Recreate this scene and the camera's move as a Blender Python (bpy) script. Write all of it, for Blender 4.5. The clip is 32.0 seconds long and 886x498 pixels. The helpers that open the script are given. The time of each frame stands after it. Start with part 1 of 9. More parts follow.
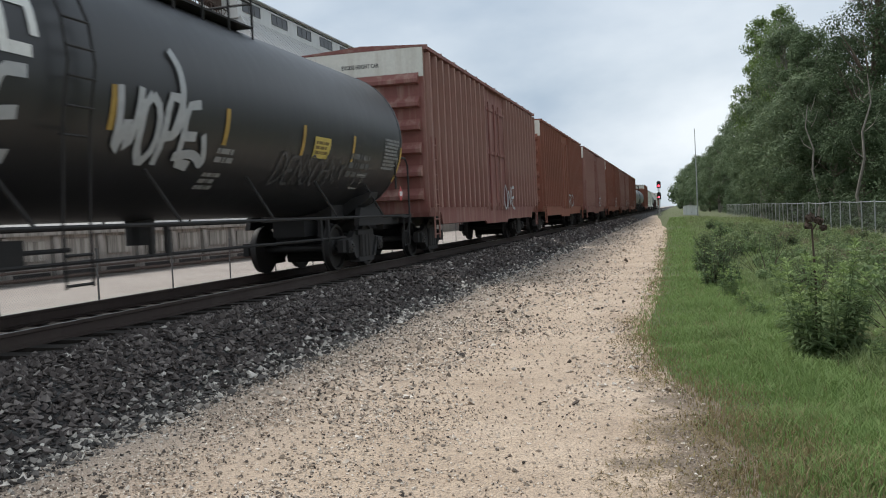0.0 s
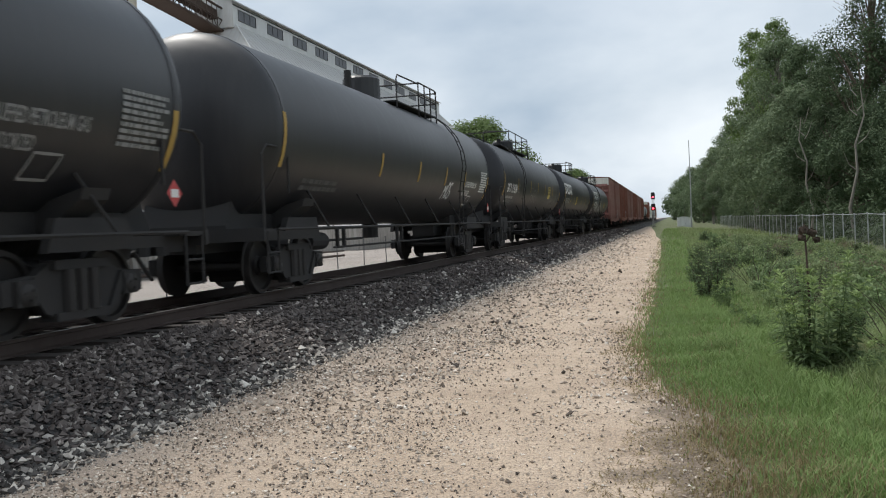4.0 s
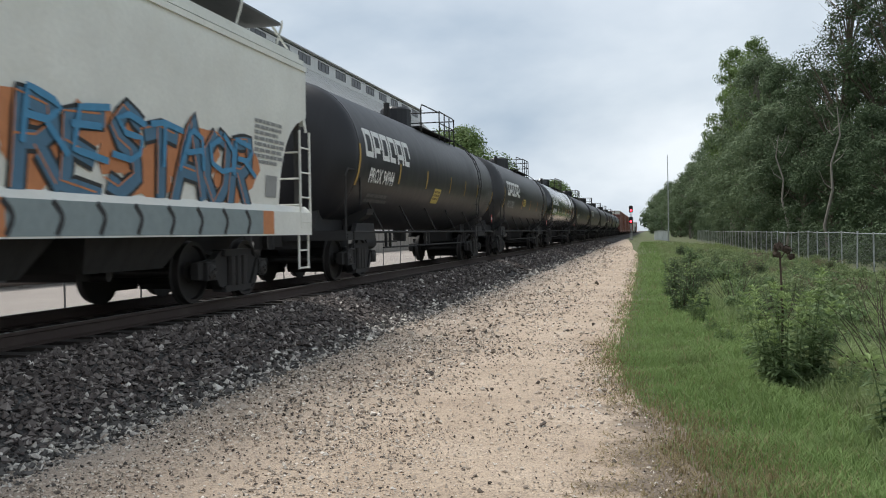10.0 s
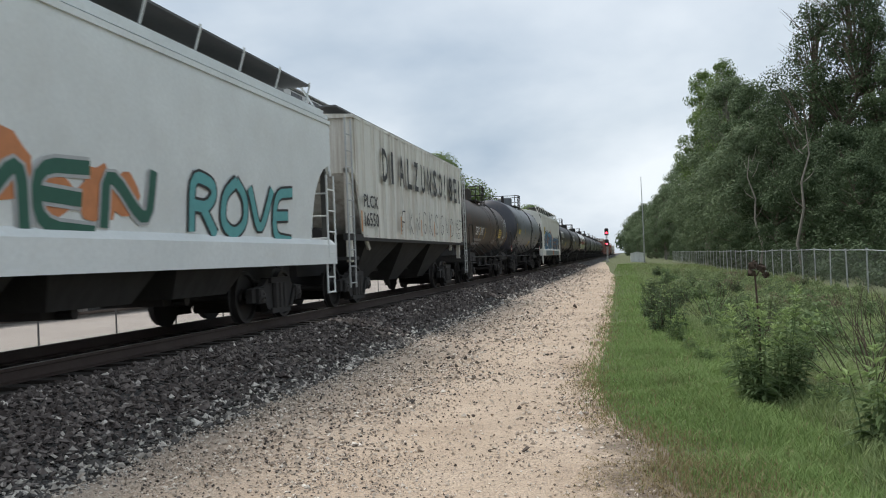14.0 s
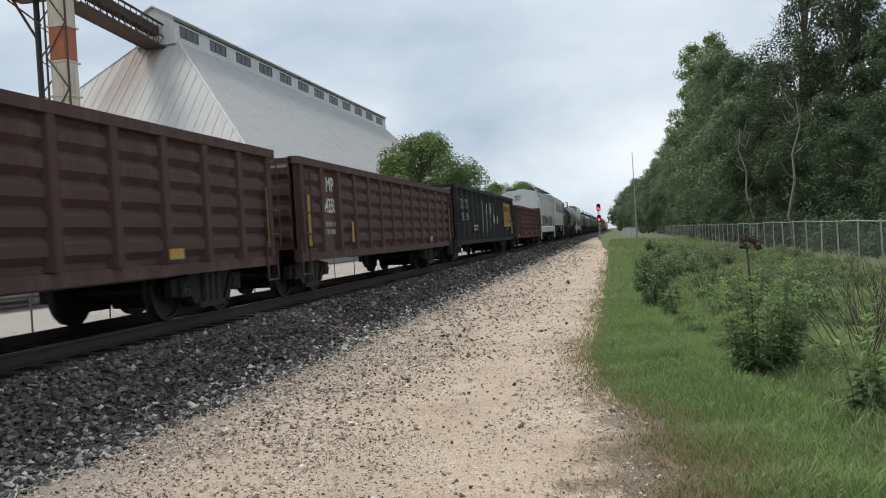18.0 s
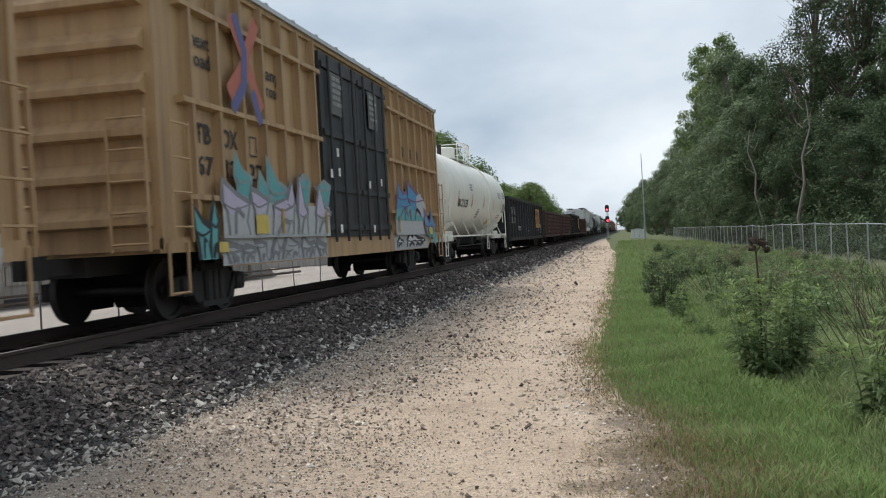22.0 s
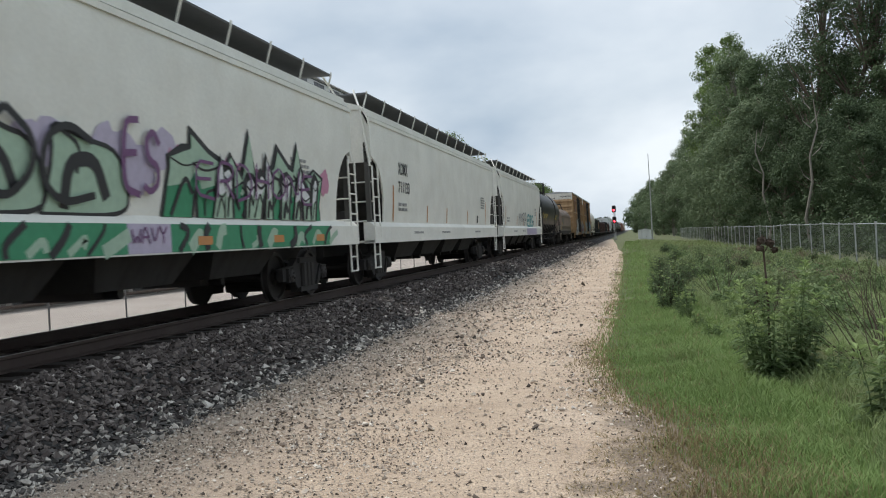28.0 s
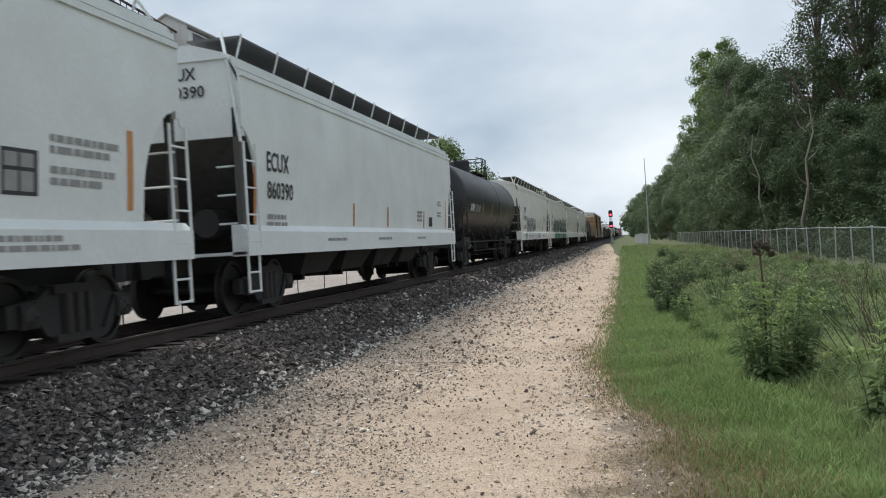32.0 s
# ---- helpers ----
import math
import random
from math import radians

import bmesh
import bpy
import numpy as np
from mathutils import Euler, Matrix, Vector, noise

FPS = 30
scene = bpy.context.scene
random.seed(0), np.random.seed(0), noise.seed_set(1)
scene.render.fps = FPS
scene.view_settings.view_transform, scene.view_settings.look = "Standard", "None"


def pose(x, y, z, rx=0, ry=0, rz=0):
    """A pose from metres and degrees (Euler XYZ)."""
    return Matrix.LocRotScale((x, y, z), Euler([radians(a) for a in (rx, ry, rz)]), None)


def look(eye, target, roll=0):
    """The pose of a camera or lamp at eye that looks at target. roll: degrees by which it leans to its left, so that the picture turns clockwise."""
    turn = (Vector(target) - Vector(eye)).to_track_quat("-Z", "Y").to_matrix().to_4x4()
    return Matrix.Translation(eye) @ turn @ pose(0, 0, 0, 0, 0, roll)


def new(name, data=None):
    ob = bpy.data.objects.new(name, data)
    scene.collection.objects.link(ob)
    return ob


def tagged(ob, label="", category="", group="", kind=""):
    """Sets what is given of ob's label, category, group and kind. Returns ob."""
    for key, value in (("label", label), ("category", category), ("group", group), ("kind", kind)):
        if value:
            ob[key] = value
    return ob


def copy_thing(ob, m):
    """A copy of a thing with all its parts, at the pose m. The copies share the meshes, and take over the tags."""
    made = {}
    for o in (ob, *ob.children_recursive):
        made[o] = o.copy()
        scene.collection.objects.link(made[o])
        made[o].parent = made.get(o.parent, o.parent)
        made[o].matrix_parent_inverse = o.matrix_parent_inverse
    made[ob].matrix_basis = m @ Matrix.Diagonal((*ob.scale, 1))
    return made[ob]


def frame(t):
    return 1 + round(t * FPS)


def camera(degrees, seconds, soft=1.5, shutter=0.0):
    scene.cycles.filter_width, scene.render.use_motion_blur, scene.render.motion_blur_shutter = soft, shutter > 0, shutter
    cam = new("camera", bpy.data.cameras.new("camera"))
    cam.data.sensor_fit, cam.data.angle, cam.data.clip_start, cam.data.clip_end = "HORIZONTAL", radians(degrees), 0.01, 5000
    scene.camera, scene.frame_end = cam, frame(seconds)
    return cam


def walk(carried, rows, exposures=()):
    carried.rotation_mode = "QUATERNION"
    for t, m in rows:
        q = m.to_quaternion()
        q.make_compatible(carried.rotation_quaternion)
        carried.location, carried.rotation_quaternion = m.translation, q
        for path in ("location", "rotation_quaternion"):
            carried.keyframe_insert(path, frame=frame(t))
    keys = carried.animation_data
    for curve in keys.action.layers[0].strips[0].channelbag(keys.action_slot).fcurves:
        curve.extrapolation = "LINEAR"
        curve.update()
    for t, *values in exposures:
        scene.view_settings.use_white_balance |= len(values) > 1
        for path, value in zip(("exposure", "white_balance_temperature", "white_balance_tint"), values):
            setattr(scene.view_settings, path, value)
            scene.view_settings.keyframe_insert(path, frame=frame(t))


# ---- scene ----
# World: x to the right of the track, y along the track, z up from the dirt road. Metres.
FOV = 52.8
EYE = (0.0, 0.0, 1.55)
PATH = [
    (0, 87.90, 2.65, 14.67), (0.5, 87.91, 2.85, 14.66), (1, 88.10, 2.78, 14.57), (1.5, 88.21, 2.73, 14.63), (2, 88.15, 2.63, 14.61),
    (2.5, 88.15, 2.57, 14.47), (3, 88.25, 2.50, 14.36), (3.5, 88.36, 2.41, 14.36), (5.5, 89.01, 2.41, 14.10), (6, 88.85, 2.64, 14.11),
    (6.5, 88.63, 2.75, 13.98), (7, 88.71, 2.60, 13.90), (7.5, 88.99, 2.44, 13.80), (8, 89.15, 2.08, 13.11), (8.5, 89.77, 1.52, 12.57),
    (9, 89.26, 1.15, 12.23), (9.5, 88.39, 0.62, 13.12), (10, 89.00, 0.88, 12.94), (10.5, 89.23, 1.41, 13.00), (11, 89.56, 1.54, 13.04),
    (11.5, 89.52, 1.65, 11.72), (12, 89.18, 1.94, 11.30), (12.5, 89.84, 2.16, 10.94), (13, 90.22, 2.03, 10.98), (13.5, 90.67, 2.09, 11.28),
    (15.5, 90.47, 2.99, 11.37), (16, 90.25, 3.05, 11.08), (16.5, 90.05, 3.05, 10.88), (17, 89.50, 3.12, 10.81), (17.5, 89.22, 3.33, 10.86),
    (18, 89.29, 3.43, 11.01), (18.5, 89.36, 3.36, 11.41), (19, 89.45, 3.28, 11.57), (19.5, 89.47, 3.12, 11.48), (20, 89.43, 3.02, 11.56),
    (20.5, 89.45, 3.09, 11.59), (21, 89.33, 3.16, 11.46), (21.5, 89.32, 3.16, 11.44), (22, 89.33, 3.04, 11.52), (22.5, 89.32, 2.88, 11.50),
    (23, 89.14, 3.08, 11.57), (23.5, 88.77, 3.08, 11.78), (24, 88.62, 3.01, 11.89), (24.5, 88.90, 2.91, 11.98), (25, 89.00, 2.79, 12.06),
    (25.5, 89.02, 2.77, 12.11), (27.5, 89.25, 3.09, 12.09), (28, 89.41, 3.16, 11.96), (28.5, 89.44, 3.24, 12.04), (29, 89.28, 3.28, 12.01),
    (29.5, 89.26, 3.40, 12.01), (30, 89.38, 3.36, 12.03), (30.5, 89.72, 3.27, 11.92), (31, 89.84, 3.03, 11.77), (31.5, 89.68, 3.19, 11.78),
    (32, 89.74, 3.39, 11.76),
]
cam = camera(FOV, 32.0, soft=1.05, shutter=0.12)
walk(cam, [(t, pose(*EYE, rx, ry, rz)) for t, rx, ry, rz in PATH])

# ---- light: bright overcast sky with a veiled high sun beyond the train ----
SUN_EL, SUN_AZ = 58.0, 300.0
scene.view_settings.exposure = 0.17


def build_world():
    w = bpy.data.worlds.new("overcast_sky")
    scene.world = w
    w.use_nodes = True
    nt = w.node_tree
    nt.nodes.clear()
    N, L = nt.nodes.new, nt.links.new
    out, bg = N("ShaderNodeOutputWorld"), N("ShaderNodeBackground")
    sky = N("ShaderNodeTexSky")
    sky.sky_type, sky.sun_disc = "NISHITA", False
    sky.sun_elevation, sky.sun_rotation = radians(SUN_EL), radians(SUN_AZ)
    sky.air_density, sky.dust_density, sky.ozone_density = 1.0, 2.0, 1.0
    co = N("ShaderNodeTexCoord")
    # cloud deck: project the direction on a flat layer so that clouds shrink towards the horizon
    sep = N("ShaderNodeSeparateXYZ")
    L(co.outputs["Generated"], sep.inputs[0])
    zc = N("ShaderNodeMath"); zc.operation = "MAXIMUM"; zc.inputs[1].default_value = 0.0
    L(sep.outputs["Z"], zc.inputs[0])
    za = N("ShaderNodeMath"); za.operation = "ADD"; za.inputs[1].default_value = 0.42
    L(zc.outputs[0], za.inputs[0])
    px, py = N("ShaderNodeMath"), N("ShaderNodeMath")
    px.operation = py.operation = "DIVIDE"
    L(sep.outputs["X"], px.inputs[0]); L(za.outputs[0], px.inputs[1])
    L(sep.outputs["Y"], py.inputs[0]); L(za.outputs[0], py.inputs[1])
    comb = N("ShaderNodeCombineXYZ")
    L(px.outputs[0], comb.inputs[0]); L(py.outputs[0], comb.inputs[1])
    n1, n2 = N("ShaderNodeTexNoise"), N("ShaderNodeTexNoise")
    n1.inputs["Scale"].default_value, n1.inputs["Detail"].default_value = 1.35, 6.0
    n1.inputs["Roughness"].default_value, n1.inputs["Distortion"].default_value = 0.5, 0.15
    n2.inputs["Scale"].default_value, n2.inputs["Detail"].default_value = 1.5, 3.0
    mp = N("ShaderNodeMapping")
    mp.inputs["Location"].default_value = (3.1, 1.7, 0.0)
    mv = N("ShaderNodeMapping")
    mv.inputs["Location"].default_value = (0.9, 0.35, 0.0)
    L(comb.outputs[0], mv.inputs[0]); L(mv.outputs[0], n1.inputs["Vector"]); L(comb.outputs[0], mp.inputs[0]); L(mp.outputs[0], n2.inputs["Vector"])
    cover = N("ShaderNodeValToRGB")
    cover.color_ramp.elements[0].position, cover.color_ramp.elements[1].position = 0.36, 0.56
    L(n2.outputs["Fac"], cover.inputs[0])
    shade = N("ShaderNodeValToRGB")
    shade.color_ramp.elements[0].position, shade.color_ramp.elements[1].position = 0.34, 0.66
    shade.color_ramp.elements[0].color = (3.7, 4.65, 5.75, 1)
    shade.color_ramp.elements[1].color = (8.2, 8.8, 9.3, 1)
    L(n1.outputs["Fac"], shade.inputs[0])
    # thin veil everywhere, thicker where the cover noise is high
    veil = N("ShaderNodeMapRange")
    veil.inputs["To Min"].default_value, veil.inputs["To Max"].default_value = 0.78, 0.97
    L(cover.outputs[0], veil.inputs["Value"])
    mix = N("ShaderNodeMix"); mix.data_type = "RGBA"
    L(veil.outputs["Result"], mix.inputs["Factor"])
    L(sky.outputs[0], mix.inputs["A"]); L(shade.outputs[0], mix.inputs["B"])
    bg.inputs["Strength"].default_value = 0.10
    L(mix.outputs["Result"], bg.inputs["Color"]); L(bg.outputs[0], out.inputs[0])


build_world()
sun_data = bpy.data.lights.new("sun", "SUN")
sun_data.energy, sun_data.angle, sun_data.color = 2.85, radians(18), (1.0, 0.965, 0.91)
sun = new("sun", sun_data)
_a, _e = radians(SUN_AZ), radians(SUN_EL)
_dir = Vector((math.sin(_a) * math.cos(_e), math.cos(_a) * math.cos(_e), math.sin(_e)))
sun.matrix_world = look(_dir * 100, (0, 0, 0))


# ---- materials ----
def ramp(nt, fac, stops):
    r = nt.nodes.new("ShaderNodeValToRGB")
    e = r.color_ramp.elements
    while len(e) < len(stops):
        e.new(0.5)
    for el, (p, c) in zip(e, stops):
        el.position, el.color = p, (*c, 1)
    nt.links.new(fac, r.inputs[0])
    return r.outputs[0]


def noise_tex(nt, vec, scale, detail=4.0, rough=0.55, stretch=None, distort=0.0):
    if stretch:
        m = nt.nodes.new("ShaderNodeMapping")
        m.inputs["Scale"].default_value = stretch
        nt.links.new(vec, m.inputs[0])
        vec = m.outputs[0]
    n = nt.nodes.new("ShaderNodeTexNoise")
    n.inputs["Scale"].default_value, n.inputs["Detail"].default_value = scale, detail
    n.inputs["Roughness"].default_value, n.inputs["Distortion"].default_value = rough, distort
    nt.links.new(vec, n.inputs["Vector"])
    return n.outputs["Fac"]


def mixc(nt, fac, a, b):
    m = nt.nodes.new("ShaderNodeMix")
    m.data_type = "RGBA"
    if isinstance(fac, (int, float)):
        m.inputs["Factor"].default_value = fac
    else:
        nt.links.new(fac, m.inputs["Factor"])
    for key, v in (("A", a), ("B", b)):
        if isinstance(v, tuple):
            m.inputs[key].default_value = (*v, 1)
        else:
            nt.links.new(v, m.inputs[key])
    return m.outputs["Result"]


def base_mat(name, rough, metal=0.0):
    m = bpy.data.materials.new(name)
    m.use_nodes = True
    nt = m.node_tree
    b = nt.nodes["Principled BSDF"]
    b.inputs["Roughness"].default_value, b.inputs["Metallic"].default_value = rough, metal
    co = nt.nodes.new("ShaderNodeTexCoord").outputs["Object"]
    return m, nt, b, co


def bump(nt, b, fac, strength, dist):
    bp = nt.nodes.new("ShaderNodeBump")
    bp.inputs["Strength"].default_value, bp.inputs["Distance"].default_value = strength, dist
    nt.links.new(fac, bp.inputs["Height"])
    nt.links.new(bp.outputs[0], b.inputs["Normal"])


def scaled(c, k):
    return tuple(min(1.0, v * k) for v in c)


def paint(name, col, rough=0.45, dirt=(0.10, 0.085, 0.07), amount=0.45, grain=18.0, metal=0.0, bumpy=0.15, streak=True, coat=None):
    """Weathered paint: broad fading, fine grain and rain streaks of dirt."""
    m, nt, b, co = base_mat(name, rough, metal)
    big = noise_tex(nt, co, 0.6, 5)
    fine = noise_tex(nt, co, grain, 4)
    c = mixc(nt, big, scaled(col, 0.8), scaled(col, 1.18))
    c = mixc(nt, ramp(nt, fine, [(0.35, (0, 0, 0)), (0.75, (0.35, 0.35, 0.35))]), c, scaled(col, 0.72))
    st = noise_tex(nt, co, 1.0, 6, 0.6, stretch=(5.0, 5.0, 0.35) if streak else (1.4, 1.4, 1.4))
    c = mixc(nt, ramp(nt, st, [(0.46, (0, 0, 0)), (0.74, (amount,) * 3)]), c, dirt)
    nt.links.new(c, b.inputs["Base Color"])
    r = nt.nodes.new("ShaderNodeMapRange")
    r.inputs["To Min"].default_value, r.inputs["To Max"].default_value = max(0.05, rough - 0.12), min(1, rough + 0.2)
    nt.links.new(st, r.inputs["Value"])
    nt.links.new(r.outputs["Result"], b.inputs["Roughness"])
    if coat:
        b.inputs["Specular IOR Level"].default_value = 0.22
        b.inputs["Coat Weight"].default_value, b.inputs["Coat Roughness"].default_value, b.inputs["Coat IOR"].default_value = coat
    bump(nt, b, fine, bumpy, 0.01)
    return m


def plain(name, col, rough=0.6, metal=0.0, var=0.2, scale=9.0):
    m, nt, b, co = base_mat(name, rough, metal)
    f = noise_tex(nt, co, scale, 4)
    nt.links.new(mixc(nt, f, scaled(col, 1 - var), scaled(col, 1 + var)), b.inputs["Base Color"])
    return m


def foliage(name, dark, light, rough=0.55, patch_col=None, patch_scale=0.9, patch_amount=0.7, thin=0.36):
    """Leaves: colour from leaf to leaf, broad dull drifts and, where given, patches of another colour."""
    m, nt, b, co = base_mat(name, max(rough, 0.7))
    b.inputs["Specular IOR Level"].default_value = 0.22
    g = nt.nodes.new("ShaderNodeNewGeometry")
    big = noise_tex(nt, co, 0.35, 3)
    c = mixc(nt, g.outputs["Random Per Island"], dark, light)
    c = mixc(nt, ramp(nt, big, [(0.35, (0, 0, 0)), (0.7, (0.55,) * 3)]), c, scaled(dark, 0.8))
    if patch_col:
        spot = noise_tex(nt, co, patch_scale, 5, 0.65)
        c = mixc(nt, ramp(nt, spot, [(0.50, (0, 0, 0)), (0.68, (patch_amount,) * 3)]), c, patch_col)
    nt.links.new(c, b.inputs["Base Color"])
    b.inputs["Subsurface Weight"].default_value = 0.0
    tr = nt.nodes.new("ShaderNodeBsdfTranslucent")
    nt.links.new(c, tr.inputs["Color"])
    mx = nt.nodes.new("ShaderNodeMixShader")
    mx.inputs[0].default_value = thin
    nt.links.new(b.outputs[0], mx.inputs[1]); nt.links.new(tr.outputs[0], mx.inputs[2])
    nt.links.new(mx.outputs[0], nt.nodes["Material Output"].inputs["Surface"])
    return m


def glow(name, col, strength):
    m, nt, b, co = base_mat(name, 0.4)
    b.inputs["Base Color"].default_value = (*col, 1)
    b.inputs["Emission Color"].default_value = (*col, 1)
    b.inputs["Emission Strength"].default_value = strength
    return m


def soil(name, cols, scales, rough=0.95, speck=None, bumpd=0.03, tone=None):
    """Loose ground: patches, pebbles and grain."""
    m, nt, b, co = base_mat(name, rough)
    big = noise_tex(nt, co, scales[0], 5, 0.6)
    mid = noise_tex(nt, co, scales[1], 6, 0.65)
    c = ramp(nt, big, [(0.3, cols[0]), (0.52, cols[1]), (0.75, cols[2])])
    c = mixc(nt, ramp(nt, mid, [(0.35, (0, 0, 0)), (0.7, (0.5,) * 3)]), c, cols[3])
    if tone:
        c = tone(nt, co, c)
    v = nt.nodes.new("ShaderNodeTexVoronoi")
    v.inputs["Scale"].default_value = scales[2]
    nt.links.new(co, v.inputs["Vector"])
    if speck:
        vv = ramp(nt, v.outputs["Color"], [(0.55, (0, 0, 0)), (0.9, (0.6,) * 3)])
        c = mixc(nt, vv, c, speck)
    nt.links.new(c, b.inputs["Base Color"])
    mul = nt.nodes.new("ShaderNodeMath"); mul.operation = "SUBTRACT"
    nt.links.new(mid, mul.inputs[0]); nt.links.new(v.outputs["Distance"], mul.inputs[1])
    bump(nt, b, mul.outputs[0], 0.6, bumpd)
    return m

# ---- shape helpers ----
RAIL_Z, TRACK_X = 0.58, -7.3


def box(bm, x0, x1, y0, y1, z0, z1):
    vs = [bm.verts.new(p) for p in ((x0, y0, z0), (x1, y0, z0), (x1, y1, z0), (x0, y1, z0), (x0, y0, z1), (x1, y0, z1), (x1, y1, z1), (x0, y1, z1))]
    for f in ((3, 2, 1, 0), (4, 5, 6, 7), (0, 1, 5, 4), (1, 2, 6, 5), (2, 3, 7, 6), (3, 0, 4, 7)):
        bm.faces.new([vs[i] for i in f])
    return vs


def prism(bm, pts, axis, a, b):
    """A profile (two coordinates) pushed along an axis from a to b."""
    def at(p, c):
        q = list(p)
        q.insert(axis, c)
        return q
    lo, hi = [bm.verts.new(at(p, a)) for p in pts], [bm.verts.new(at(p, b)) for p in pts]
    n = len(pts)
    bm.faces.new(lo[::-1]); bm.faces.new(hi)
    for i in range(n):
        bm.faces.new((lo[i], lo[(i + 1) % n], hi[(i + 1) % n], hi[i]))


def ring(bm, c, u, v, r, seg):
    return [bm.verts.new(c + (u * math.cos(2 * math.pi * i / seg) + v * math.sin(2 * math.pi * i / seg)) * r) for i in range(seg)]


def pipe(bm, pts, r, seg=6, r1=None):
    """A round bar along points, tapering from r to r1."""
    pts = [Vector(p) for p in pts]
    n = len(pts)
    rings = []
    for i, p in enumerate(pts):
        d = (pts[min(i + 1, n - 1)] - pts[max(i - 1, 0)]).normalized()
        u = d.cross(Vector((0, 0, 1)) if abs(d.z) < 0.9 else Vector((1, 0, 0))).normalized()
        k = i / (n - 1)
        rings.append(ring(bm, p, u, d.cross(u), r if r1 is None else r + (r1 - r) * k, seg))
    for a, b in zip(rings, rings[1:]):
        for i in range(seg):
            bm.faces.new((a[i], a[(i + 1) % seg], b[(i + 1) % seg], b[i]))
    bm.faces.new(rings[0][::-1]); bm.faces.new(rings[-1])


def loft(bm, rings, closed=True, caps=True):
    vs = [[bm.verts.new(p) for p in r] for r in rings]
    n = len(rings[0])
    for a, b in zip(vs, vs[1:]):
        for i in range(n if closed else n - 1):
            bm.faces.new((a[i], a[(i + 1) % n], b[(i + 1) % n], b[i]))
    if caps and closed:
        bm.faces.new(vs[0][::-1]); bm.faces.new(vs[-1])
    return vs


def to_mesh(name, bm, mat, smooth=False):
    bmesh.ops.recalc_face_normals(bm, faces=bm.faces[:])
    me = bpy.data.meshes.new(name)
    bm.to_mesh(me)
    bm.free()
    me.materials.append(mat)
    if smooth:
        me.polygons.foreach_set("use_smooth", [True] * len(me.polygons))
        me.set_sharp_from_angle(angle=radians(38))
    return me


def part(name, bm, mat, parent=None, label="", smooth=False):
    """One mesh object under a thing or a part."""
    ob = new(name, bm if isinstance(bm, bpy.types.Mesh) else to_mesh(name, bm, mat, smooth))
    ob.parent = parent
    return tagged(ob, label)


def again(name, me, parent, m=None):
    """One more piece on the same mesh."""
    ob = new(name, me)
    ob.parent = parent
    if m is not None:
        ob.matrix_basis = m
    return ob


def raw_mesh(name, verts, faces, mat):
    me = bpy.data.meshes.new(name)
    me.from_pydata(verts, [], faces)
    me.materials.append(mat)
    return me


# ---- setting materials ----
def road_tone(nt, co, c):
    """Two paler wheel lines and a browner edge along the road."""
    s = nt.nodes.new("ShaderNodeSeparateXYZ")
    nt.links.new(co, s.inputs[0])
    n = noise_tex(nt, co, 0.5, 4)
    a = nt.nodes.new("ShaderNodeMath"); a.operation = "MULTIPLY_ADD"
    a.inputs[1].default_value, a.inputs[2].default_value = 1.2, -0.6
    nt.links.new(n, a.inputs[0])
    t = nt.nodes.new("ShaderNodeMath"); t.operation = "ADD"
    nt.links.new(s.outputs["X"], t.inputs[0]); nt.links.new(a.outputs[0], t.inputs[1])
    mr = nt.nodes.new("ShaderNodeMapRange")
    mr.inputs["From Min"].default_value, mr.inputs["From Max"].default_value = -4.4, -1.9
    nt.links.new(t.outputs[0], mr.inputs["Value"])
    er = nt.nodes.new("ShaderNodeMapRange")
    er.inputs["From Min"].default_value, er.inputs["From Max"].default_value = -0.75, 0.25
    m2 = nt.nodes.new("ShaderNodeMath"); m2.operation = "ADD"
    nt.links.new(s.outputs["X"], m2.inputs[0])
    k2 = nt.nodes.new("ShaderNodeMath"); k2.operation = "MULTIPLY_ADD"
    k2.inputs[1].default_value, k2.inputs[2].default_value = 2.2, -1.1
    nt.links.new(noise_tex(nt, co, 1.7, 6, 0.7), k2.inputs[0])
    nt.links.new(k2.outputs[0], m2.inputs[1]); nt.links.new(m2.outputs[0], er.inputs["Value"])
    c = mixc(nt, ramp(nt, er.outputs["Result"], [(0.35, (0, 0, 0)), (0.75, (0.8,) * 3)]), c, (0.15, 0.118, 0.088))
    return mixc(nt, ramp(nt, mr.outputs["Result"], [(0.0, (0.6,) * 3), (0.45, (0.28,) * 3), (1.0, (0, 0, 0))]), c, (0.27, 0.245, 0.23))


M_SAND = soil("sandy_road", [(0.46, 0.35, 0.255), (0.585, 0.46, 0.345), (0.675, 0.545, 0.425), (0.37, 0.28, 0.21)], (0.9, 11.0, 60.0), speck=(0.25, 0.205, 0.17), tone=road_tone, bumpd=0.05)
M_YARD = soil("pale_yard_gravel", [(0.31, 0.27, 0.24), (0.38, 0.335, 0.30), (0.44, 0.39, 0.35), (0.26, 0.225, 0.20)], (0.2, 3.0, 20.0))
M_TURF = soil("damp_turf", [(0.075, 0.095, 0.035), (0.095, 0.12, 0.045), (0.11, 0.135, 0.055), (0.10, 0.082, 0.05)], (0.5, 4.0, 22.0))
